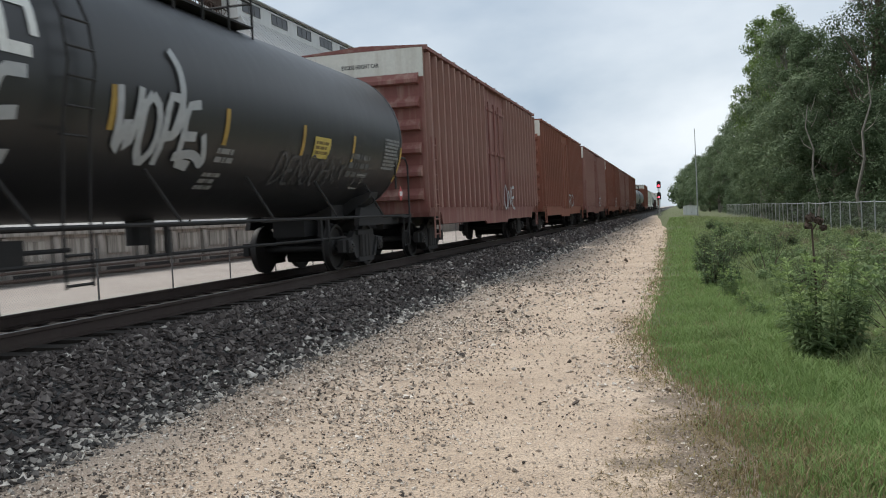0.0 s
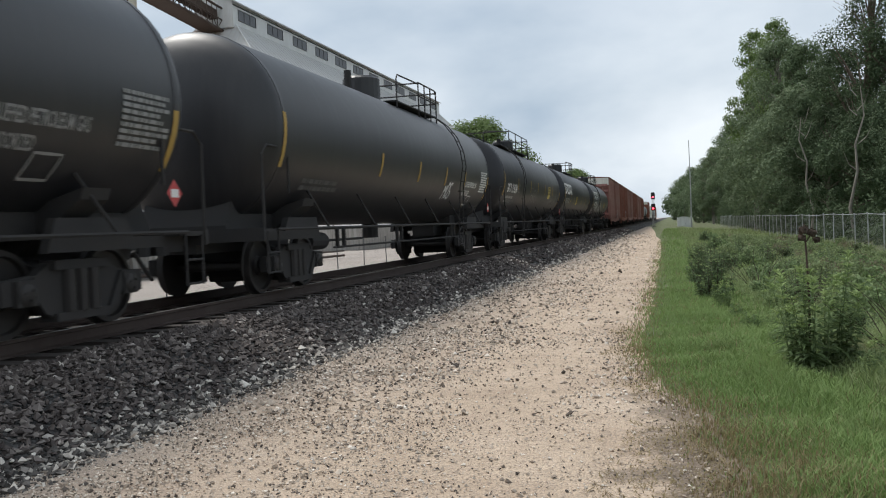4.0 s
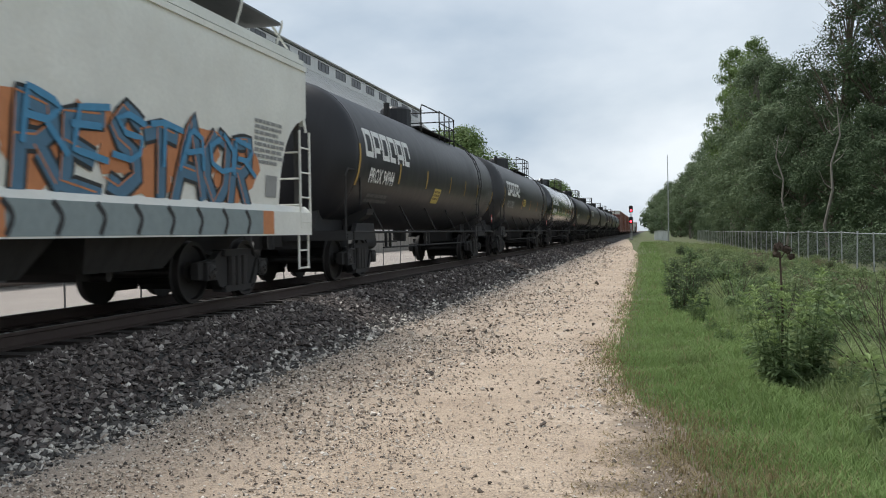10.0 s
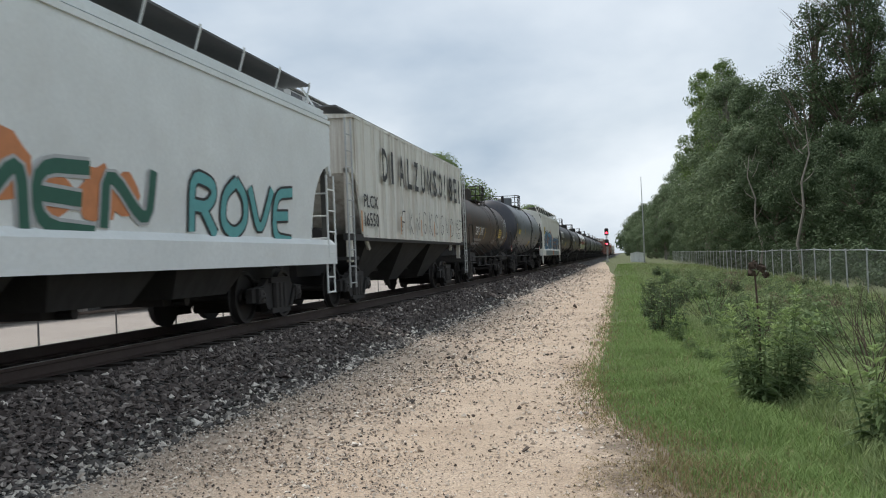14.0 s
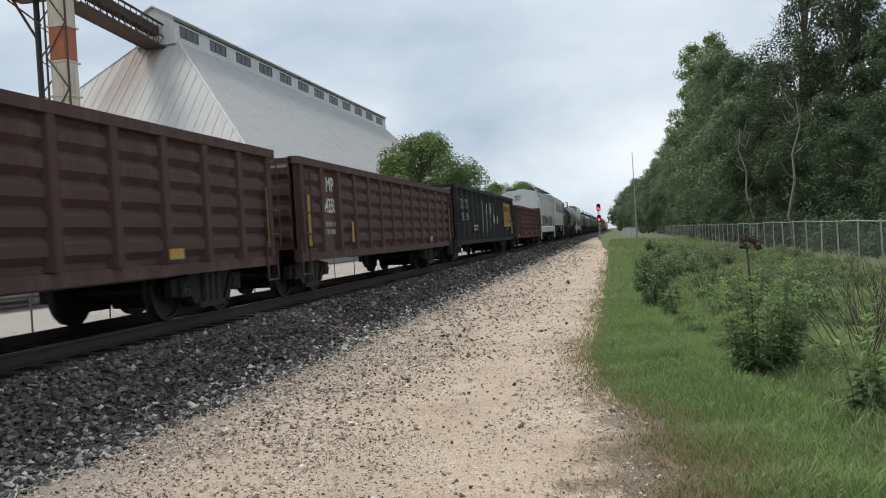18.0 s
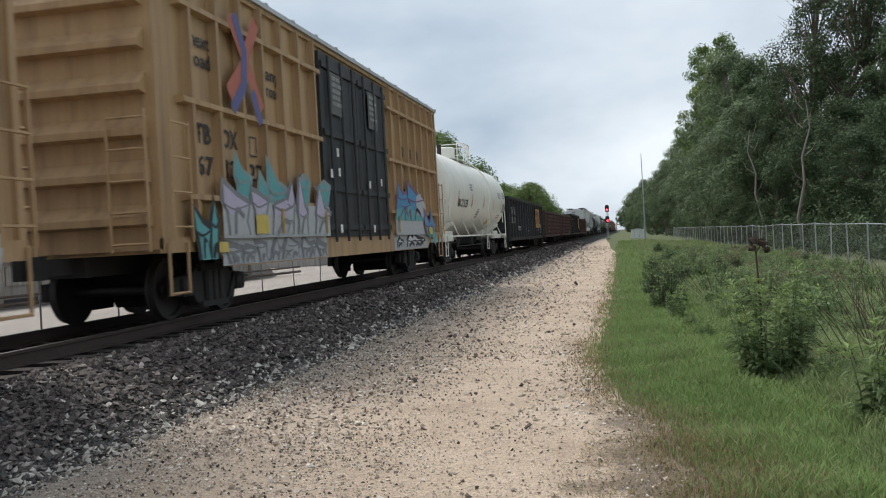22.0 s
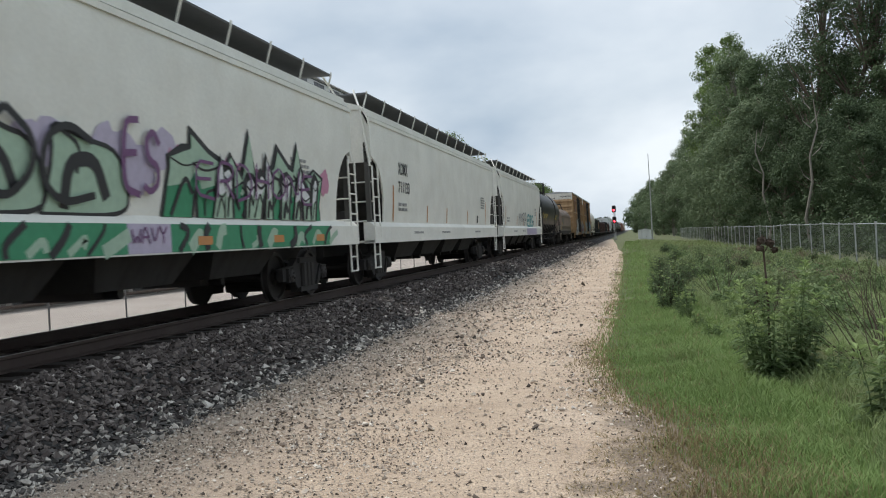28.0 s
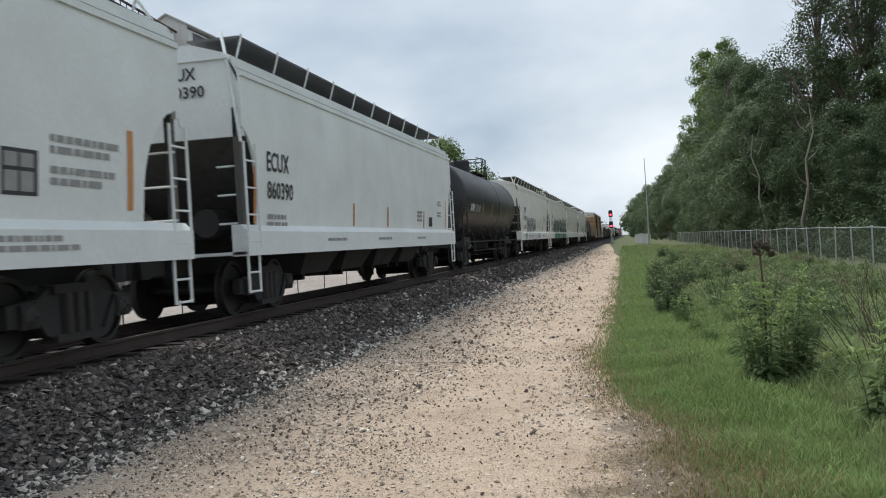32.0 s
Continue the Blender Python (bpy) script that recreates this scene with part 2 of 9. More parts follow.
def bed_tone(nt, co, c):
    """Oil and brake dust, and the train's shade as colour, along the track's middle."""
    s = nt.nodes.new("ShaderNodeSeparateXYZ")
    nt.links.new(co, s.inputs[0])
    mr = nt.nodes.new("ShaderNodeMapRange")
    mr.inputs["From Min"].default_value, mr.inputs["From Max"].default_value = -5.75, -5.25
    nt.links.new(s.outputs["X"], mr.inputs["Value"])
    return mixc(nt, ramp(nt, mr.outputs["Result"], [(0.0, (0.85,) * 3), (1.0, (0, 0, 0))]), c, (0.032, 0.023, 0.0195))


M_BED = soil("ballast_bed", [(0.022, 0.020, 0.019), (0.034, 0.031, 0.029), (0.05, 0.046, 0.043), (0.02, 0.018, 0.017)], (0.5, 9.0, 26.0), speck=(0.16, 0.155, 0.15), bumpd=0.06, tone=bed_tone)


def stone_mat(name, stops):
    m, nt, b, co = base_mat(name, 0.9)
    g = nt.nodes.new("ShaderNodeNewGeometry")
    c = ramp(nt, g.outputs["Random Per Island"], stops)
    f = noise_tex(nt, co, 30.0, 4)
    nt.links.new(mixc(nt, ramp(nt, f, [(0.3, (0, 0, 0)), (0.8, (0.4,) * 3)]), c, (0.05, 0.047, 0.045)), b.inputs["Base Color"])
    return m


M_STONE = stone_mat("crushed_rock", [(0.0, (0.050, 0.039, 0.035)), (0.5, (0.104, 0.084, 0.076)), (0.84, (0.178, 0.150, 0.136)), (0.965, (0.28, 0.245, 0.22)), (1.0, (0.66, 0.61, 0.55))])
M_EDGE_STONE = stone_mat("dusty_crushed_rock", [(0.0, (0.06, 0.055, 0.051)), (0.5, (0.13, 0.118, 0.108)), (0.72, (0.46, 0.415, 0.365)), (1.0, (0.74, 0.69, 0.62))])
M_PEBBLE = stone_mat("road_pebble", [(0.0, (0.05, 0.04, 0.034)), (0.14, (0.13, 0.105, 0.086)), (0.27, (0.37, 0.30, 0.235)), (0.62, (0.56, 0.47, 0.38)), (0.85, (0.66, 0.57, 0.48)), (1.0, (0.90, 0.83, 0.74))])
M_TIE = paint("tarred_timber", (0.032, 0.025, 0.021), 0.9, amount=0.25, bumpy=0.5, streak=False)
M_RAIL = paint("rusty_rail_steel", (0.042, 0.026, 0.021), 0.75, amount=0.4, streak=False)
M_RAILTOP = plain("worn_rail_steel", (0.22, 0.21, 0.20), 0.45, 1.0, 0.15)
M_GALV = plain("galvanised_steel", (0.42, 0.43, 0.43), 0.5, 0.6, 0.15)
M_CONC = paint("stained_concrete", (0.36, 0.34, 0.31), 0.9, dirt=(0.09, 0.08, 0.07), amount=0.85, bumpy=0.4)
M_BARK = paint("grey_bark", (0.13, 0.10, 0.075), 0.95, amount=0.4, bumpy=0.9, streak=False)
M_PALEBARK = paint("pale_bark", (0.25, 0.225, 0.19), 0.9, amount=0.5, bumpy=0.6, streak=False)
M_LEAF_A = foliage("oak_leaf", (0.058, 0.088, 0.044), (0.098, 0.140, 0.068), thin=0.22)
# leaf green paled to put distant haze and brighter light into the colour
M_LEAF_D = foliage("hazed_wood_leaf", (0.125, 0.17, 0.095), (0.21, 0.27, 0.15), thin=0.3)
M_LEAF_B = foliage("gum_leaf", (0.085, 0.125, 0.062), (0.145, 0.20, 0.098), thin=0.22)
M_LEAF_C = foliage("yellowish_leaf", (0.12, 0.175, 0.060), (0.20, 0.28, 0.10), thin=0.3)
M_GRASS = foliage("lush_grass", (0.182, 0.27, 0.090), (0.248, 0.35, 0.128), 0.6, (0.15, 0.185, 0.075), 1.3, 0.65)
M_FIELD = foliage("rank_field_grass", (0.18, 0.24, 0.10), (0.29, 0.36, 0.16), 0.6, (0.19, 0.155, 0.10), 0.55, 0.7)
M_DRY = foliage("dry_grass", (0.20, 0.155, 0.08), (0.38, 0.31, 0.18), 0.6)
M_WEED = foliage("weed_leaf", (0.125, 0.18, 0.080), (0.23, 0.31, 0.14), 0.5)
M_WEEDTIP = foliage("young_weed_leaf", (0.24, 0.33, 0.13), (0.40, 0.50, 0.22), 0.5)
M_DEADLEAF = foliage("withered_brown_leaf", (0.15, 0.12, 0.08), (0.24, 0.195, 0.135), 0.7)
M_OLIVE = foliage("olive_brush_leaf", (0.145, 0.19, 0.09), (0.25, 0.31, 0.145), 0.6, (0.12, 0.085, 0.06), 0.5, 0.6)
M_STALK = plain("dead_stalk", (0.075, 0.052, 0.038), 0.9)
M_BLACKMETAL = plain("black_steel", (0.02, 0.02, 0.02), 0.6, 0.0)
M_ROOF = paint("weathered_sheet_roof", (0.47, 0.465, 0.45), 0.75, dirt=(0.36, 0.335, 0.305), amount=0.45, bumpy=0.03)


def rust_roof():
    """The roof's sheet with brown rust runs below the conveyor's mouth."""
    m, nt, b, co = base_mat("rust_run_sheet_roof", 0.78)
    s = nt.nodes.new("ShaderNodeSeparateXYZ")
    nt.links.new(co, s.inputs[0])

    def span(out, a, c):
        r = nt.nodes.new("ShaderNodeMapRange")
        r.interpolation_type = "SMOOTHSTEP"
        r.inputs["From Min"].default_value, r.inputs["From Max"].default_value = a, c
        nt.links.new(out, r.inputs["Value"])
        return r.outputs["Result"]

    def times(a, c):
        q = nt.nodes.new("ShaderNodeMath"); q.operation = "MULTIPLY"
        nt.links.new(a, q.inputs[0]); nt.links.new(c, q.inputs[1])
        return q.outputs[0]
    runs = noise_tex(nt, co, 1.0, 5, 0.6, stretch=(2.6, 0.08, 0.08))
    zone = times(times(span(s.outputs["X"], -50.5, -47.0), span(s.outputs["X"], -43.2, -45.8)), span(s.outputs["Z"], 7.0, 22.0))
    zone = times(zone, span(s.outputs["Y"], 86.0, 84.0))
    mask = times(zone, ramp(nt, runs, [(0.30, (0.25,) * 3), (0.62, (1, 1, 1))]))
    sheet = mixc(nt, noise_tex(nt, co, 0.5, 5), (0.42, 0.41, 0.395), (0.52, 0.515, 0.50))
    sheet = mixc(nt, ramp(nt, noise_tex(nt, co, 1.0, 5, 0.6, stretch=(3.0, 0.3, 0.3)), [(0.5, (0, 0, 0)), (0.75, (0.5,) * 3)]), sheet, (0.36, 0.325, 0.285))
    nt.links.new(mixc(nt, mask, sheet, (0.20, 0.125, 0.085)), b.inputs["Base Color"])
    return m


M_RUSTROOF = rust_roof()
M_WALLSHEET = paint("pale_sheet_wall", (0.66, 0.66, 0.65), 0.6, dirt=(0.46, 0.44, 0.41), amount=0.4, bumpy=0.05)
M_PANE = plain("dusty_window_pane", (0.035, 0.036, 0.04), 0.35)
M_WINFRAME = plain("dull_grey_window_frame", (0.12, 0.12, 0.12), 0.7)
M_CREAM = paint("cream_painted_steel", (0.60, 0.55, 0.45), 0.6, dirt=(0.28, 0.13, 0.06), amount=0.6)
M_ORANGE = paint("faded_orange_steel", (0.38, 0.13, 0.06), 0.7, dirt=(0.16, 0.07, 0.04), amount=0.6)
M_RUSTSTEEL = paint("rusted_steel", (0.08, 0.052, 0.04), 0.85, amount=0.5, streak=False)
M_SHEDWALL = paint("white_sheet_metal", (0.80, 0.81, 0.81), 0.6, amount=0.25)
M_RED_LAMP = glow("red_signal_glow", (1.0, 0.03, 0.05), 9.0)


# ---- ground ----
def ground_z(x, y):
    """Level yard and road; the verge falls to a shallow dip at the fence."""
    if x < 0.3:
        return -0.03
    k = min(1.0, (x - 0.3) / 7.0)
    k = k * k * (3 - 2 * k)
    return -0.03 - 0.52 * k + 0.06 * noise.noise((x * 0.4, y * 0.25, 0.0)) * min(1.0, (x - 0.3) / 2)


def build_ground():
    xs = [-3000, -800, -300, -120, -60, -30, -18, -12, -9] + [-8.5, -7.3, -6, -5, -4.2, -3, -2, -1, -0.4] + [0.3 + 0.5 * i for i in range(20)] + [11, 14, 20, 40, 100, 300, 900, 3000]
    ys = [-3000, -600, -150, -50, -20, -8, -3] + [0.8 * i for i in range(0, 60)] + [50, 56, 64, 74, 86, 100, 120, 150, 200, 300, 500, 900, 1700, 3200]
    verts = [(x, y, ground_z(x, y)) for y in ys for x in xs]
    n = len(xs)
    faces, mats = [], []
    for j in range(len(ys) - 1):
        for i in range(n - 1):
            faces.append((j * n + i, j * n + i + 1, (j + 1) * n + i + 1, (j + 1) * n + i))
            mats.append(1 if xs[i] < -9 and xs[i] >= -300 else 0)
    me = raw_mesh("ground", verts, faces, M_TURF)
    me.materials.append(M_YARD)
    me.polygons.foreach_set("material_index", mats)
    tagged(new("ground", me), "flat open ground, green verge and pale gravel yard", "ground", kind="structure")


build_ground()


def edge_right(y):
    """The ragged grass edge of the road."""
    return -0.63 + 0.80 / (1.0 + math.exp((y - 8.1) / 0.75)) - 0.005 * max(0.0, min(y, 55.0) - 20.0) - 0.026 * max(0.0, y - 55.0) + 0.12 * noise.noise((y * 0.45, 3.0, 0.0)) + 0.10 * noise.noise((y * 1.5, 7.0, 0.0))


def build_road():
    ys = [-60, -30, -15, -8, -4] + [-2 + 0.4 * i for i in range(120)] + [48, 52, 57, 63, 70, 80, 92, 110, 135, 160]
    cols = [0.0, 0.1, 0.25, 0.4, 0.5, 0.6, 0.75, 0.9, 1.0]
    verts, faces = [], []
    for y in ys:
        r = edge_right(y) + 0.25
        for c in cols:
            x = -5.2 + (r + 5.2) * c
            rut = -0.012 * math.exp(-((x + 2.9) / 0.28) ** 2) - 0.012 * math.exp(-((x + 1.3) / 0.28) ** 2)
            verts.append((x, y, (0.0 if c < 1 else -0.025) + rut + 0.008 * noise.noise((x * 1.2, y * 0.8, 0.0))))
    n = len(cols)
    for j in range(len(ys) - 1):
        for i in range(n - 1):
            faces.append((j * n + i, j * n + i + 1, (j + 1) * n + i + 1, (j + 1) * n + i))
    me = raw_mesh("road", verts, faces, M_SAND)
    me.polygons.foreach_set("use_smooth", [True] * len(faces))
    tagged(new("road", me), "pale sandy service road with loose pebbles", "road", kind="structure")


build_road()


def toe_x(y):
    return -4.12 + 0.16 * noise.noise((0.0, y * 0.6, 2.0)) + 0.07 * noise.noise((0.0, y * 2.1, 5.0))


SHOULDER = [(-11.3, 0.0), (-10.2, 0.22), (-8.95, 0.40), (-8.45, 0.385), (-8.1, 0.36), (-7.3, 0.345), (-6.5, 0.36), (-6.05, 0.39), (-5.6, 0.385), (-5.0, 0.25), (-4.5, 0.08), (-4.1, -0.02)]


def bed_z(x):
    for (xa, za), (xb, zb) in zip(SHOULDER, SHOULDER[1:]):
        if xa <= x <= xb:
            return za + (zb - za) * (x - xa) / (xb - xa)
    return 0.0


def build_ballast():
    ys = [-700, -300, -100, -40, -15, -5] + [0.5 * i for i in range(100)] + [51, 54, 58, 64, 72, 84, 100, 130, 180, 260, 400, 700, 1200, 1500]
    verts, faces = [], []
    for y in ys:
        for i, (x, z) in enumerate(SHOULDER):
            verts.append((x if i < len(SHOULDER) - 1 else toe_x(y) + 0.05, y, z))
    n = len(SHOULDER)
    for j in range(len(ys) - 1):
        for i in range(n - 1):
            faces.append((j * n + i, j * n + i + 1, (j + 1) * n + i + 1, (j + 1) * n + i))
    bed = tagged(new("ballast", raw_mesh("ballast", verts, faces, M_BED)), "dark crushed rock ballast bank under the track", "ballast", kind="structure")
    return bed


ballast = build_ballast()


def stones(name, spots, mat, seed, parent, label):
    """Loose angular stones, six-cornered lumps, one mesh of stuff."""
    rng = np.random.default_rng(seed)
    base = np.array([(1, 0, 0), (-1, 0, 0), (0, 1, 0), (0, -1, 0), (0, 0, 1), (0, 0, -1)], float)
    tri = np.array([(0, 2, 4), (2, 1, 4), (1, 3, 4), (3, 0, 4), (2, 0, 5), (1, 2, 5), (3, 1, 5), (0, 3, 5)])
    n = len(spots)
    spots = np.asarray(spots)
    sc = spots[:, 3:4, None] * rng.uniform(0.6, 1.25, (n, 6, 1))
    dirs = base[None] * sc + rng.normal(0, 0.32, (n, 6, 3)) * spots[:, 3, None, None]
    dirs[:, :, 2] *= 0.75
    an = rng.uniform(0, 2 * np.pi, n)
    ca, sa = np.cos(an)[:, None], np.sin(an)[:, None]
    vx = dirs[:, :, 0] * ca - dirs[:, :, 1] * sa
    vy = dirs[:, :, 0] * sa + dirs[:, :, 1] * ca
    v = np.stack([vx, vy, dirs[:, :, 2]], -1) + spots[:, None, :3]
    f = (tri[None] + 6 * np.arange(n)[:, None, None]).reshape(-1, 3)
    ob = new(name, raw_mesh(name, v.reshape(-1, 3).tolist(), f.tolist(), mat))
    ob.parent = parent
    return tagged(ob, label, kind="stuff")


def ballast_stones():
    rng = np.random.default_rng(11)
    spots, edge = [], []
    for y0, y1, dens, size in ((1.5, 8, 600, 0.027), (8, 16, 390, 0.032), (16, 30, 150, 0.042), (30, 60, 40, 0.056), (60, 110, 12, 0.085)):
        n = int(dens * (y1 - y0) * 2.2)
        x, y = rng.uniform(-6.2, -3.95, n), rng.uniform(y0, y1, n)
        for a, b in zip(x, y):
            t = toe_x(b)
            if a > t + rng.exponential(0.10) or a < -5.92 + rng.normal(0.0, 0.07):
                continue
            s = size * rng.uniform(0.55, 1.5)
            (edge if a > t - 0.24 + rng.normal(0, 0.17) else spots).append((a, b, bed_z(a) + s * 0.55, s))
    for y0, y1, dens, size in ((1.5, 9, 420, 0.011), (9, 18, 240, 0.014), (18, 40, 70, 0.022)):
        for b in rng.uniform(y0, y1, int(dens * (y1 - y0))):
            a = toe_x(b) + rng.normal(0.0, 0.13)
            s = size * rng.uniform(0.6, 1.7)
            edge.append((a, b, max(0.0, bed_z(a)) + s * 0.4, s))
    stones("ballast_rock", spots, M_STONE, 3, ballast, "dark angular crushed rock")
    stones("ballast_edge_rock", edge, M_EDGE_STONE, 4, ballast, "paler dusty rock at the foot of the bank")
    road = bpy.data.objects["road"]
    spots = []
    for y0, y1, dens, size in ((2.0, 7, 1250, 0.0062), (7, 13, 620, 0.0092), (13, 24, 160, 0.0135), (24, 48, 36, 0.018), (48, 90, 9, 0.03)):
        n = int(dens * (y1 - y0) * 4.8)
        x, y = rng.uniform(-4.4, 0.4, n), rng.uniform(y0, y1, n)
        lane = 0.45 * np.exp(-((x + 2.75) / 0.35) ** 2) + 0.5 * np.exp(-((x + 1.25) / 0.4) ** 2)
        keep = rng.random(n) < 1.0 - lane
        for a, b in zip(x[keep], y[keep]):
            drift = 0.5 + 1.5 * max(0.0, 0.35 + noise.noise((a * 0.9, b * 0.55, 9.0)))
            if a < edge_right(b) + 0.1 and rng.random() < drift * 1.15 * (0.34 + 0.46 * min(1, max(0, (-0.7 - a) / 2.0))):
                s = size * (rng.uniform(0.4, 1.1) + rng.exponential(0.42) + (0.5 if a < -2.2 else 0.0))
                spots.append((a, b, s * 0.3, s))
    stones("road_pebbles", spots, M_PEBBLE, 5, road, "loose pebbles on the sandy road")


ballast_stones()


def build_track():
    tr = tagged(new("track"), "railway track of steel rails on dark timber ties", "track", kind="structure")
    tr.matrix_basis = pose(TRACK_X, 0, 0)
    prof = [(-0.075, 0), (0.075, 0), (0.075, 0.012), (0.012, 0.03), (0.009, 0.13), (0.036, 0.14), (0.036, 0.172), (-0.036, 0.172), (-0.036, 0.14), (-0.009, 0.13), (-0.012, 0.03), (-0.075, 0.012)]
    cuts = [-700, -400, -200, -100, -50, -25, -12, -5] + [2.5 * i for i in range(33)] + [90, 105, 125, 150, 200, 300, 450, 700, 1000, 1500]
    for sx in (-1, 1):
        bm = bmesh.new()
        loft(bm, [[(sx * 0.7535 + px, y, RAIL_Z - 0.176 + pz) for px, pz in prof] for y in cuts])
        me = to_mesh("rail", bm, M_RAIL)
        rail = part("rail", me, None, tr)
        bm = bmesh.new()
        head = [(-0.02, -0.004), (0.02, -0.004), (0.02, 0.0), (-0.02, 0.0)]
        loft(bm, [[(sx * 0.7535 + px, y, RAIL_Z + pz) for px, pz in head] for y in cuts])
        part("rail_head", bm, M_RAILTOP, rail, "polished running surface")
    bm = bmesh.new()
    box(bm, -1.3, 1.3, -0.115, 0.115, RAIL_Z - 0.33, RAIL_Z - 0.176)
    me = to_mesh("tie", bm, M_TIE)
    rng = random.Random(4)
    for i in range(170):
        again("tie", me, tr, pose(rng.uniform(-0.03, 0.03), -6 + i * 0.53, rng.uniform(-0.012, 0.006), 0, 0, rng.uniform(-0.8, 0.8)))
    return tr


track = build_track()


# ---- vegetation ----
def leaf_cloud(name, centres, per, size, mat, seed, droop=0.2):
    """Many small leaves scattered in clumps; centres are (x, y, z, radius)."""
    rng = np.random.default_rng(seed)
    c = np.repeat(np.asarray(centres, float), per, axis=0)
    n = len(c)
    d = rng.normal(size=(n, 3))
    d /= np.linalg.norm(d, axis=1)[:, None]
    p = c[:, :3] + d * (c[:, 3] * rng.uniform(0.35, 1.0, n) ** 0.6)[:, None] * np.array([1, 1, 0.8])
    face = d + np.array([0, 0, 0.35]) + rng.normal(0, 0.42, (n, 3))
    face /= np.linalg.norm(face, axis=1)[:, None]
    a = rng.normal(size=(n, 3)); a[:, 2] -= droop
    a -= face * np.sum(a * face, axis=1)[:, None]
    a /= np.linalg.norm(a, axis=1)[:, None]
    b = np.cross(face, a)
    s = (size * rng.uniform(0.6, 1.4, n))[:, None]
    v = np.stack([p - a * s, p + b * s * 0.5, p + a * s, p - b * s * 0.5], 1).reshape(-1, 3)
    f = np.arange(4 * n).reshape(n, 4)
    return raw_mesh(name, v.tolist(), f.tolist(), mat)


def make_tree(height, spread, leaf, bark, seed, leaf_size=0.3, clumps=42, per=80, low=0.3, label="", lean=0.0, bare=0, girth=0.02):
    """Tapered trunk, limbs and a ragged crown of leaf clumps."""
    rng = random.Random(seed)
    tree = new("tree")
    tagged(tree, label, "tree")
    top = height * 0.86
    path = []
    for i in range(8):
        k = i / 7
        path.append((lean * k * k * height + rng.uniform(-0.12, 0.12) * height * 0.06 * k * 8, rng.uniform(-0.1, 0.1) * height * 0.05 * k * 8, top * k))
    bm = bmesh.new()
    pipe(bm, path, height * girth, 8, height * girth * 0.2)
    trunk = part("trunk", bm, bark, tree, smooth=True)
    cents = []
    bm = bmesh.new()
    for i in range(clumps):
        k = low + (1 - low) * (i + rng.random()) / clumps
        z = height * k
        j = min(6, int(k * 0.95 * 7))
        bx, by, bz = path[j]
        prof = math.sin(math.pi * min(1, max(0.04, (k - low) / (1.02 - low))) ** 0.75) ** 0.7
        r = spread * prof * (0.35 + 0.65 * math.sqrt(rng.random()))
        an = rng.uniform(0, 2 * math.pi)
        cx, cy = bx + r * math.cos(an), by + r * math.sin(an)
        cents.append((cx, cy, z, spread * rng.uniform(0.16, 0.36)))
        if i % 2 == 0:
            pipe(bm, [(bx, by, bz), ((bx + cx) / 2, (by + cy) / 2, (bz + z) / 2 + 0.2), (cx, cy, z)], height * 0.005, 5, 0.015)
    for i in range(bare):
        an, j = rng.uniform(0, 6.28), rng.choice((5, 6, 7))
        bx, by, bz = path[j]
        q = Vector((bx, by, bz))
        pts = [q]
        for s in range(4):
            q = q + Vector((math.cos(an + rng.uniform(-0.5, 0.5)) * 0.6, math.sin(an + rng.uniform(-0.5, 0.5)) * 0.6, rng.uniform(0.3, 0.9))) * height * 0.05
            pts.append(q)
        pipe(bm, pts, 0.028, 4, 0.006)
    part("branching", bm, bark, tree)
    tagged(part("crown", leaf_cloud("crown", cents, per, leaf_size, leaf, seed + 5), None, tree), kind="stuff")
    return tree


